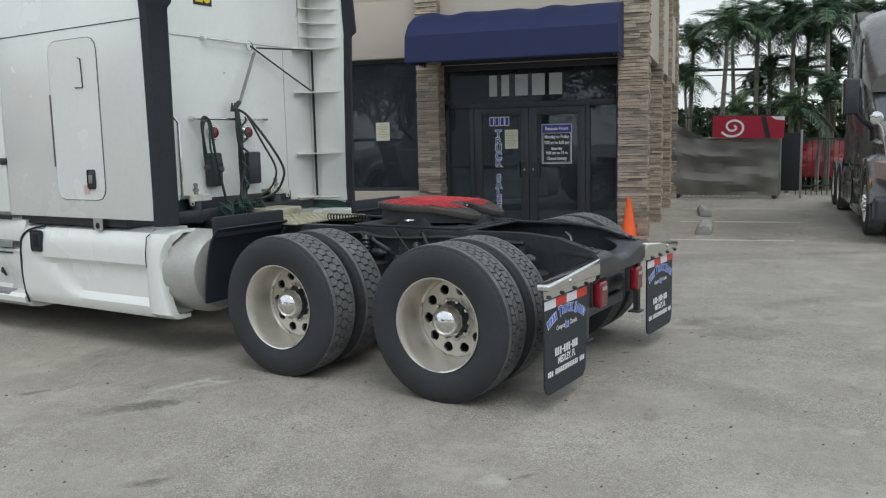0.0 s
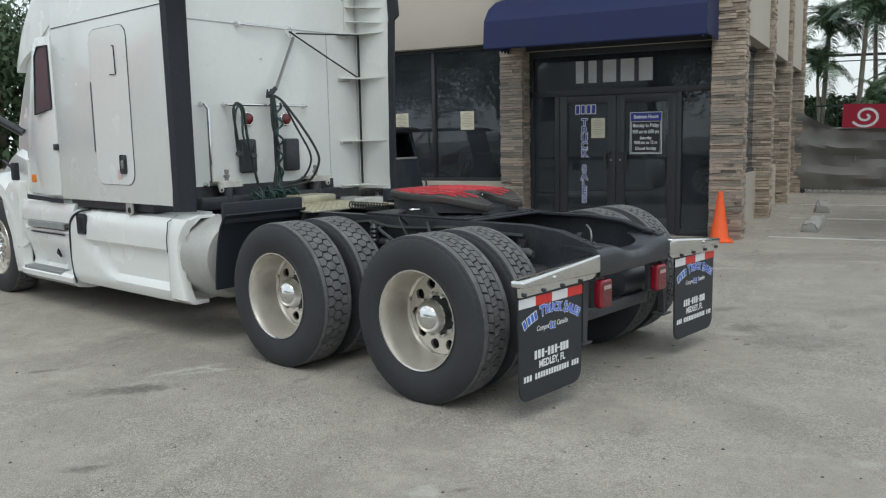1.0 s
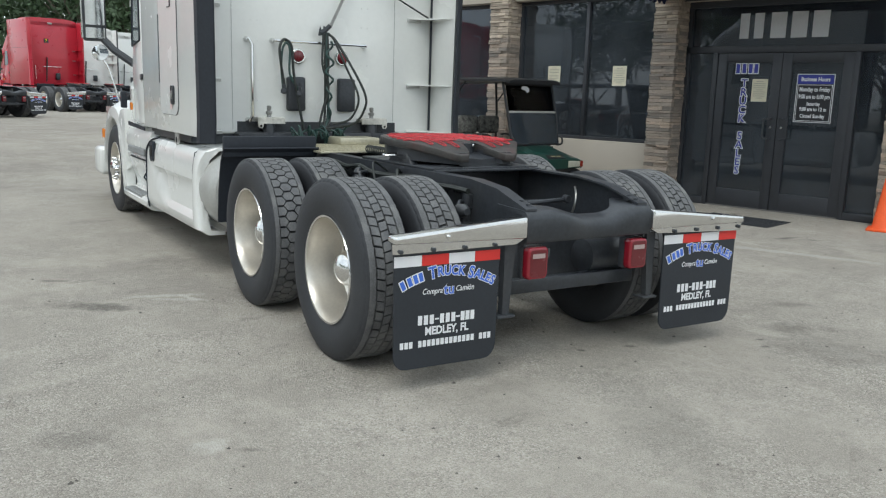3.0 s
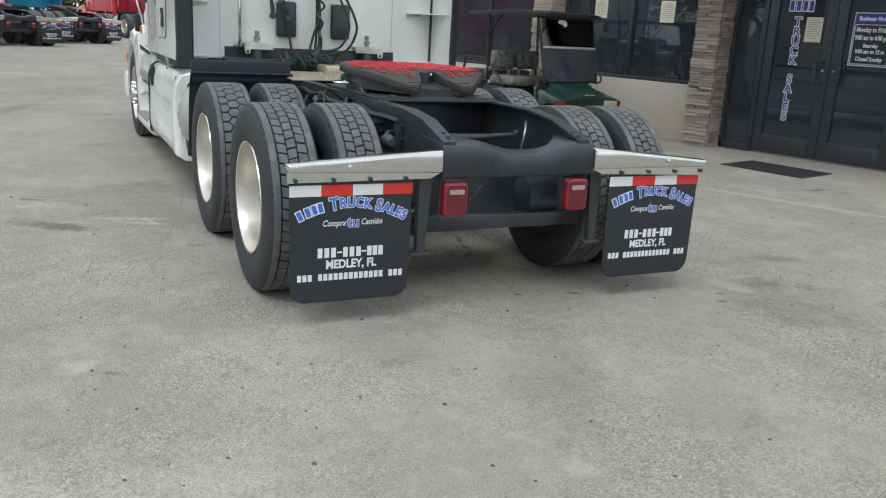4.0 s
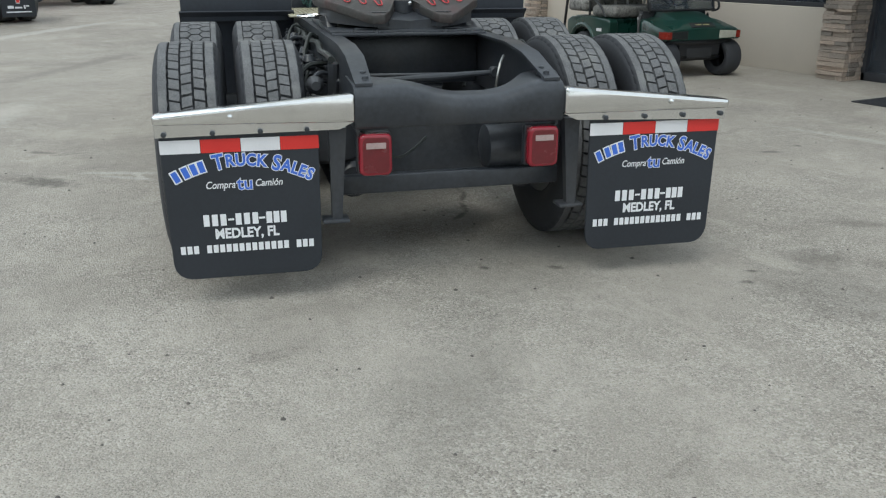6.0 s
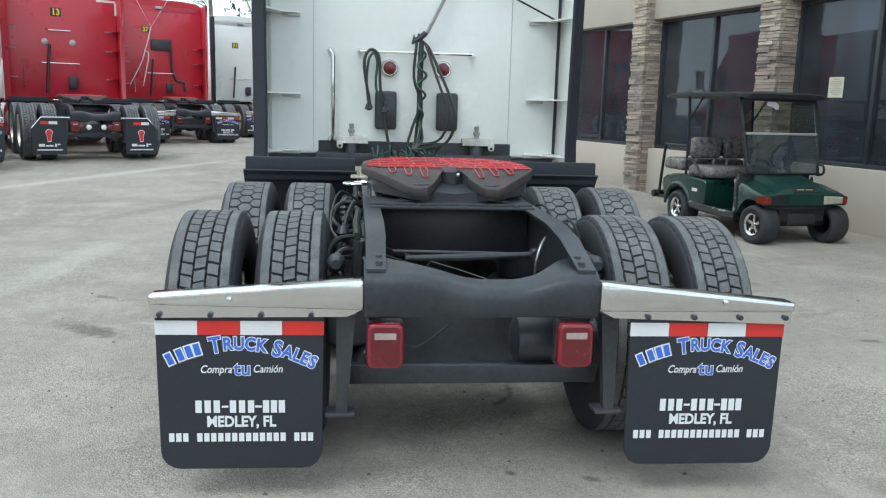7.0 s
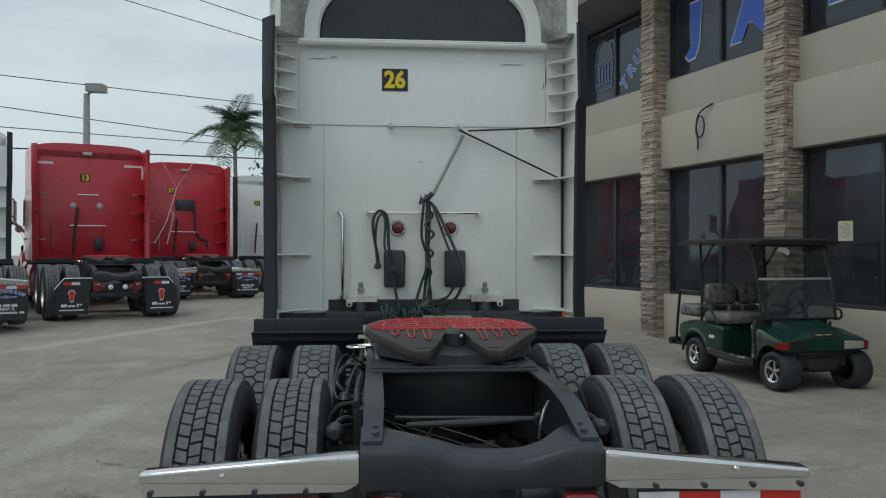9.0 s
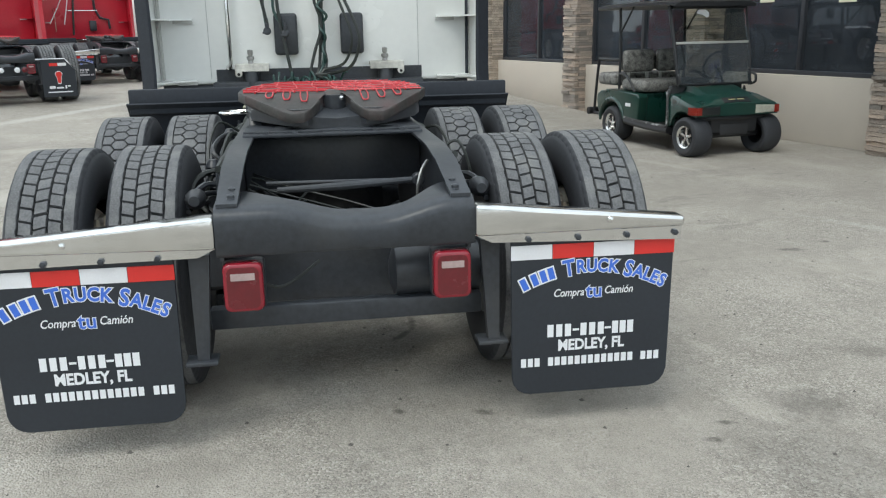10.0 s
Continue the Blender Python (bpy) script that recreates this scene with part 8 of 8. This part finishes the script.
# ---- planting ----
M_trunk = mat("palm_trunk", (0.23, 0.215, 0.18), 0.9, var=0.25, scale=4, fine=30, bump=0.4, dirt=(0.12, 0.115, 0.09), dirt_amount=0.6)


def frond_mesh(length, drop, seed, leaflets=40):
    """A feather frond: curved rib with paired drooping leaflets, lying along +x."""
    r = random.Random(seed)
    rib = smooth_path([(0, 0, 0), (length * 0.35, 0, length * 0.30), (length * 0.7, 0, length * (0.30 - drop * 0.35)), (length, 0, length * (0.1 - drop))], 8)
    bm = tube(bmesh.new(), rib, [0.02 * (1 - 0.85 * i / (len(rib) - 1)) + 0.003 for i in range(len(rib))], 5)
    n = len(rib) - 1
    for k in range(leaflets):
        f = 0.14 + 0.85 * k / leaflets
        i = min(n - 1, int(f * n))
        p = rib[i].lerp(rib[i + 1], f * n - i)
        d = (rib[i + 1] - rib[i]).normalized()
        for s in (-1, 1):
            ln = length * 0.30 * (0.5 + math.sin(math.pi * min(1, f * 0.95)) * 0.7) * r.uniform(0.8, 1.15)
            out = (Vector((0, s, 0)) + d * 0.7 + Vector((0, 0, r.uniform(-0.15, 0.3)))).normalized()
            mid = p + out * ln * 0.55
            tip = p + out * ln * 0.95 + Vector((0, 0, -ln * r.uniform(0.25, 0.6)))
            w = d * 0.034 * length / 2
            v = [bm.verts.new(q) for q in (p - w * 0.5, p + w * 0.5, mid + w, tip, mid - w)]
            bm.faces.new((v[0], v[1], v[2], v[4]))
            bm.faces.new((v[4], v[2], v[3]))
    return mesh_of("frond", bm, M_leaf)


FROND = [frond_mesh(1.0, d, 40 + i) for i, d in enumerate((0.35, 0.55, 0.85, 0.45, 0.7))]


def palm(m, height, spread, fronds, seed, label, lean=0.2, thick=0.1):
    p = thing("palm_tree", m, label, "palm tree", "palms")
    r = random.Random(seed)
    a = r.uniform(0, 6.28)
    top = Vector((lean * math.cos(a), lean * math.sin(a), height))
    pts = [Vector((0, 0, 0)), Vector((0, 0, height * 0.3)) + top * 0.05, Vector((top.x * 0.5, top.y * 0.5, height * 0.65)), top]
    path = smooth_path(pts, 8)
    part("trunk", tube(bmesh.new(), path, [thick * (1 - 0.35 * i / len(path)) * (1 + 0.05 * (i % 2)) for i in range(len(path))], 12), M_trunk, p)
    part("crown_shaft", tube(bmesh.new(), [top, top + Vector((0, 0, 0.35))], [thick * 0.75, thick * 0.4], 10), M_leaf, p)
    for k in range(fronds):
        yaw, up = 360 * k / fronds * 2.4 + r.uniform(-15, 15), -88 + 92 * (k / fronds) ** 1.1 + r.uniform(-9, 9)
        s = spread * r.uniform(0.8, 1.15)
        part("frond", r.choice(FROND), M_leaf, p, m=Matrix.Translation(top + Vector((0, 0, 0.28 - 0.2 * k / fronds))) @ pose(0, 0, 0, 0, up, yaw) @ Matrix.Scale(s, 4))


PALMS = ((0.06, 28.0, 4.05, 1.0, 16), (0.99, 27.0, 4.3, 1.1, 18), (2.01, 27.4, 4.4, 1.1, 18), (2.98, 27.0, 4.4, 1.15, 18), (3.92, 26.5, 4.4, 1.15, 18), (3.5, 28.5, 4.25, 1.1, 16), (5.0, 27.5, 4.5, 1.2, 16), (6.0, 27.0, 4.5, 1.2, 16), (1.55, 30.0, 4.5, 1.15, 15), (2.7, 30.2, 4.6, 1.2, 15), (4.5, 30.0, 4.7, 1.2, 15), (-0.75, 28.8, 3.6, 1.0, 14), (1.5, 25.8, 1.75, 0.95, 13), (2.75, 25.4, 1.8, 1.0, 13), (3.6, 26.0, 2.3, 1.0, 13), (4.5, 25.6, 1.9, 1.1, 12), (0.1, 27.2, 2.9, 0.9, 13), (2.4, 28.2, 3.1, 1.0, 13), (3.3, 27.8, 2.9, 1.0, 13), (4.2, 28.0, 3.2, 1.05, 13), (5.4, 26.6, 2.7, 1.05, 13), (2.0, 29.0, 2.5, 1.0, 13))
for i, (x, y, h, sp, n) in enumerate(PALMS):
    palm(pose(x, y, 0), h, sp, n, i + 1, "slender green palm with drooping feathery fronds behind the fence" if h > 3 else "low young palm with arching fronds by the fence", 0.15, 0.085 if h > 3 else 0.06)
palm(pose(-42.2, 9.3, 0.25), 6.45, 2.5, 15, 35, "tall single palm rising behind the parked trucks", 0.3, 0.14)


def leafy_tree(m, height, width, seed, clumps=560, label="dense dark green broadleaf tree, at the edge of the yard or unseen and added for reflections"):
    t = thing("tree", m, label, "tree", "trees at the yard's edge")
    r = random.Random(seed)
    part("trunk", tube(bmesh.new(), [(0, 0, 0), (0.1, 0, height * 0.3), (0.0, 0.1, height * 0.6)], [0.3, 0.22, 0.1], 10, 0), M_bark, t)
    limbs = []
    for k in range(7):
        a = r.uniform(0, 6.28)
        tip = Vector((width * 0.38 * math.cos(a), width * 0.38 * math.sin(a), height * r.uniform(0.5, 0.85)))
        part("limb", tube(bmesh.new(), [(0.05, 0, height * r.uniform(0.2, 0.4)), tip * 0.5 + Vector((0, 0, height * 0.2)), tip], [0.12, 0.08, 0.03], 7), M_bark, t)
        limbs.append(tip)
    verts, faces = [], []
    for k in range(clumps):
        c = r.choice(limbs) if r.random() < 0.75 else Vector((0, 0, height * 0.75))
        o = Vector((r.gauss(0, 1), r.gauss(0, 1), r.gauss(0, 0.8))) * width * 0.17 + c
        o.z = max(o.z, height * 0.12)
        for q in range(9):
            p = o + Vector((r.gauss(0, 1), r.gauss(0, 1), r.gauss(0, 1))) * 0.28
            d, u = Vector((r.gauss(0, 1), r.gauss(0, 1), r.gauss(0, 1))).normalized(), Vector((r.gauss(0, 1), r.gauss(0, 1), r.gauss(0, 1))).normalized()
            b, s = len(verts), r.uniform(0.13, 0.26)
            verts += [p - d * s, p + u * s * 0.5, p + d * s, p - u * s * 0.5]
            faces.append([b, b + 1, b + 2, b + 3])
    me = bpy.data.meshes.new("crown")
    me.from_pydata(verts, [], faces)
    me.materials.append(M_tree)
    tagged(part("crown", me, M_tree, t), kind="stuff")


M_bark = mat("tree_bark", (0.12, 0.10, 0.08), 0.9, var=0.3, bump=0.5)
M_tree = mat("tree_leaves", (0.060, 0.102, 0.047), 0.6, var=0.5, scale=0.7, fine=6, bump=0.0)
# last nine, at negative y, are unseen: added behind the camera to darken reflections
for i, (x, y, h, w) in enumerate(((-44, 43, 9.5, 9), (-48, 38, 10.5, 10), (-52, 34, 9, 9), (-55, 30, 10, 10), (-58, 26, 9.5, 9), (-60, 21, 9, 9), (-40, 46, 9, 9), (-62, 15, 7, 8), (-48.5, 24.0, 10.5, 8), (-47.0, 27.5, 10, 8), (-45.5, 30.5, 11, 8), (-44, 33.5, 10, 8), (-42, 38, 10, 8), (-34, -33, 9, 11), (-24, -35, 10, 11), (-14, -32, 9, 11), (-4, -35, 10, 12), (6, -33, 9, 11), (16, -34, 10, 11), (27, -30, 9, 11), (36, -20, 10, 11), (42, -8, 9, 11))):
    leafy_tree(pose(x, y, 0, 0, 0, i * 50), h, w, 60 + i, 560 if y > 0 else 1100)

# clipped hedge and undergrowth behind the palms
r = random.Random(77)
verts, faces = [], []
for k in range(15000):
    p = Vector((r.uniform(-2.5, 9), r.uniform(29.0, 31.0), r.uniform(0, 2.55) + r.gauss(0, 0.06)))
    d, u = Vector((r.gauss(0, 1), r.gauss(0, 1), r.gauss(0, 1))).normalized(), Vector((r.gauss(0, 1), r.gauss(0, 1), r.gauss(0, 1))).normalized()
    b, s = len(verts), r.uniform(0.08, 0.2)
    verts += [p - d * s, p + u * s * 0.5, p + d * s, p - u * s * 0.5]
    faces.append([b, b + 1, b + 2, b + 3])
for k in range(9000):
    q = r.random()
    p = Vector((-53 + 14 * q + r.gauss(0, 1.2), 18 + 26 * q + r.gauss(0, 1.5), abs(r.gauss(2.2, 1.6))))
    d, u = Vector((r.gauss(0, 1), r.gauss(0, 1), r.gauss(0, 1))).normalized(), Vector((r.gauss(0, 1), r.gauss(0, 1), r.gauss(0, 1))).normalized()
    b, s = len(verts), r.uniform(0.2, 0.45)
    verts += [p - d * s, p + u * s * 0.5, p + d * s, p - u * s * 0.5]
    faces.append([b, b + 1, b + 2, b + 3])
me = bpy.data.meshes.new("hedge")
me.from_pydata(verts, [], faces)
me.materials.append(M_tree)
tagged(new("hedge", me), label="dark green undergrowth below the palms and trees", category="hedge", kind="stuff")

line = thing("service_line", pose(0, 0, 0), "thick dark service line strung behind the palms", "cable")
part("strand", tube(bmesh.new(), [(-2.5, 31.4, 3.98), (0.6, 31.4, 3.95), (3.4, 31.4, 3.90), (7.5, 31.4, 3.95)], 0.045, 7, 4), M_cable, line)
part("strand", tube(bmesh.new(), [(-2.5, 31.4, 3.80), (0.6, 31.4, 3.76), (3.4, 31.4, 3.74), (7.5, 31.4, 3.8)], 0.02, 6, 4), M_cable, line)
for x in (-2.5, 7.5):
    part("post", tube(bmesh.new(), [(x, 31.4, 0), (x, 31.4, 4.3)], 0.09, 10), M_bark, line)

# ---- light pole and overhead lines ----
lp = thing("light_pole", pose(-37.45, 2.3, 0.25), "weathered concrete light pole with a shoebox lamp head", "light pole")
part("pole", tube(bmesh.new(), [(0, 0, 0), (0, 0, 8.3)], [0.2, 0.13], 12), M_concrete, lp)
part("arm", tube(bmesh.new(), [(0, 0, 8.25), (0.1, 0.3, 8.45)], 0.05, 8), M_gpost, lp)
part("lamp_head", loft(bmesh.new(), [[(x, y, 8.38 + z) for x, y in ((-0.3, 0.1), (0.3, -0.05), (0.45, 0.65), (-0.15, 0.85))] for z in (0.0, 0.22, 0.34)]), M_gpost, lp, "grey shoebox lamp head")
for a, b in (((-40.0, -2.9, 15.1), (-44.0, 10.9, 13.2)), ((-40.0, -2.2, 16.3), (-44.0, 11.4, 14.2)), ((-40.0, 1.5, 16.8), (-44.0, 11.4, 15.5)), ((-40.0, -2.7, 9.7), (-44.0, 10.7, 9.7)), ((-40.0, -2.6, 8.3), (-44.0, 8.2, 7.8)), ((-40.0, -2.5, 7.3), (-44.0, 9.1, 7.4)), ((-40.0, -0.7, 6.3), (-44.0, 8.8, 6.7))):
    a, b = Vector(a), Vector(b)
    a2, b2 = a - (b - a) * 0.6, b + (b - a) * 0.5
    w = thing("power_line", pose(0, 0, 0), "thin dark overhead cable crossing the sky", "cable", "overhead lines")
    part("wire", tube(bmesh.new(), [a2.lerp(b2, k / 12) - Vector((0, 0, 0.03 * math.sin(math.pi * k / 12))) for k in range(13)], 0.022 if a.z > 7 else 0.035, 5), M_strip, w)


def sedan(m, paint, label):
    c = thing("car", m, label, "car", "parked cars")
    prof = [(-2.2, 0.35), (-2.2, 0.78), (-1.9, 0.92), (-1.3, 0.98), (-0.55, 1.42), (0.55, 1.45), (1.2, 1.02), (2.0, 0.86), (2.25, 0.62), (2.22, 0.3)]
    part("body", prism(bmesh.new(), prof, "y", -0.88, 0.88, 0.08, 3), paint, c)
    part("side_window", prism(bmesh.new(), [(-1.05, 1.0), (-0.5, 1.36), (0.5, 1.38), (1.0, 1.02)], "y", -0.885, 0.885), M_cabwin, c)
    for x in (-1.35, 1.35):
        for s in (-1, 1):
            w = part("wheel", lathe(bmesh.new(), [(-0.1, 0.2), (-0.11, 0.21), (-0.1, 0.02)], 20), M_alu, c, m=pose(x, s * 0.8, 0.32, 0, 0, 0 if s < 0 else 180))
            part("tyre", lathe(bmesh.new(), [(-0.1, 0.2), (-0.11, 0.28), (-0.08, 0.32), (0.08, 0.32), (0.1, 0.2)], 24, cap=False), M_rubber, w)
    for s in (-1, 1):
        part("headlight", B(2.1, 2.24, s * 0.65 - 0.15, s * 0.65 + 0.15, 0.62, 0.76, 0.02), M_lens_w, c)
        part("tail_light", B(-2.22, -2.15, s * 0.65 - 0.15, s * 0.65 + 0.15, 0.66, 0.8, 0.02), M_lens, c)


sedan(pose(4.0, 29.0, 0, 0, 0, 80), M_red, "red car parked behind the palms")

# ---- stacked stone of the columns, laid piece by piece ----
stone_meshes = []
for k in range(8):
    bm = bmesh.new()
    box(bm, -0.5, 0.5, -0.5, 0.5, -0.5, 0.5)
    bmesh.ops.subdivide_edges(bm, edges=[e for e in bm.edges if abs(e.verts[0].co.x - e.verts[1].co.x) > 0.5], cuts=2)
    for v in bm.verts:
        v.co.z += random.uniform(-0.08, 0.08)
        v.co.y += random.uniform(-0.05, 0.05) if v.co.y < 0 else 0
        v.co.x += random.uniform(-0.03, 0.03)
    stone_meshes.append(mesh_of("stone", bm, M_stone, 20))


def stone_column(name, x0, x1, y0, y1, z1, pieces=True):
    """A core with courses of thin stones on its front and both flanks."""
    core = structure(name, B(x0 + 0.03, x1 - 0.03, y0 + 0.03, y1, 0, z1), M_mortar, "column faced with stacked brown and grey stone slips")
    core["category"] = "column"
    z = 0.0
    lay = []
    while z < z1 - 0.02:
        h = min(random.uniform(0.028, 0.062), z1 - z)
        x = x0
        while x < x1 - 0.01:
            w = random.uniform(0.14, 0.40)
            if x1 - (x + w) < 0.08:
                w = x1 - x
            lay.append((x + w / 2, y0 + 0.035 + random.uniform(-0.03, 0.014), z + h / 2, w - 0.003, 0.08, h - 0.007))
            x += w
        y = y0 + 0.065
        while y < y1 - 0.01:
            w = random.uniform(0.12, 0.3)
            if y1 - (y + w) < 0.08:
                w = y1 - y
            for xs in (x0 + 0.025, x1 - 0.025):
                lay.append((xs + random.uniform(-0.014, 0.012), y + w / 2, z + h / 2, 0.07, w - 0.005, h - 0.007))
            y += w
        z += h
    near = 300 if pieces else 0
    for i, (x, y, zc, w, d, h) in enumerate(lay[:near]):
        if pieces:
            part("stone", random.choice(stone_meshes), M_stone, core, m=Matrix.Translation((x, y, zc)) @ Matrix.Diagonal((w, d, h, 1)))
    if len(lay) > near:
        verts, faces = [], []
        for x, y, zc, w, d, h in lay[near:]:
            b = len(verts)
            verts += [(x + sx * w / 2, y + sy * d / 2, zc + sz * h / 2) for sz in (-1, 1) for sx, sy in ((-1, -1), (1, -1), (1, 1), (-1, 1))]
            faces += [[b + i for i in q] for q in ((3, 2, 1, 0), (4, 5, 6, 7), (0, 1, 5, 4), (1, 2, 6, 5), (2, 3, 7, 6), (3, 0, 4, 7))]
        me = bpy.data.meshes.new("stones")
        me.from_pydata(verts, [], faces)
        me.materials.append(M_stone_far)
        tagged(part("stones", me, M_stone_far, core), kind="stuff")


M_stone_far = mat("stacked_stone_joined", (0.43, 0.36, 0.29), 0.9, var=0.3, scale=10, fine=50, bump=0.6, dist=0.01)
fn, fl = M_stone_far.node_tree.nodes, M_stone_far.node_tree.links
f_geo, f_rng = fn.new("ShaderNodeNewGeometry"), fn.new("ShaderNodeMapRange")
f_rng.inputs["To Min"].default_value, f_rng.inputs["To Max"].default_value = 0.7, 1.3
fl.new(f_geo.outputs["Random Per Island"], f_rng.inputs["Value"])
f_mix = fn.new("ShaderNodeMix")
f_mix.data_type, f_mix.blend_type = "RGBA", "MULTIPLY"
f_mix.inputs["Factor"].default_value = 1
f_src = fn["Principled BSDF"].inputs["Base Color"].links[0].from_socket
fl.new(f_src, f_mix.inputs["A"])
fl.new(f_rng.outputs[0], f_mix.inputs["B"])
fl.new(f_mix.outputs["Result"], fn["Principled BSDF"].inputs["Base Color"])

for i, (x0, x1) in enumerate(COLS):
    stone_column("column_%d" % (i + 1), x0, x1, FRONT, GLASS + 0.05, 6.24, pieces=i < 4)
for i, y in enumerate(SIDE[1:]):
    x = side_x(y)
    stone_column("column_side_%d" % (i + 1), x - 0.4, x, y - 0.2, y + 0.2, 6.9, pieces=False)
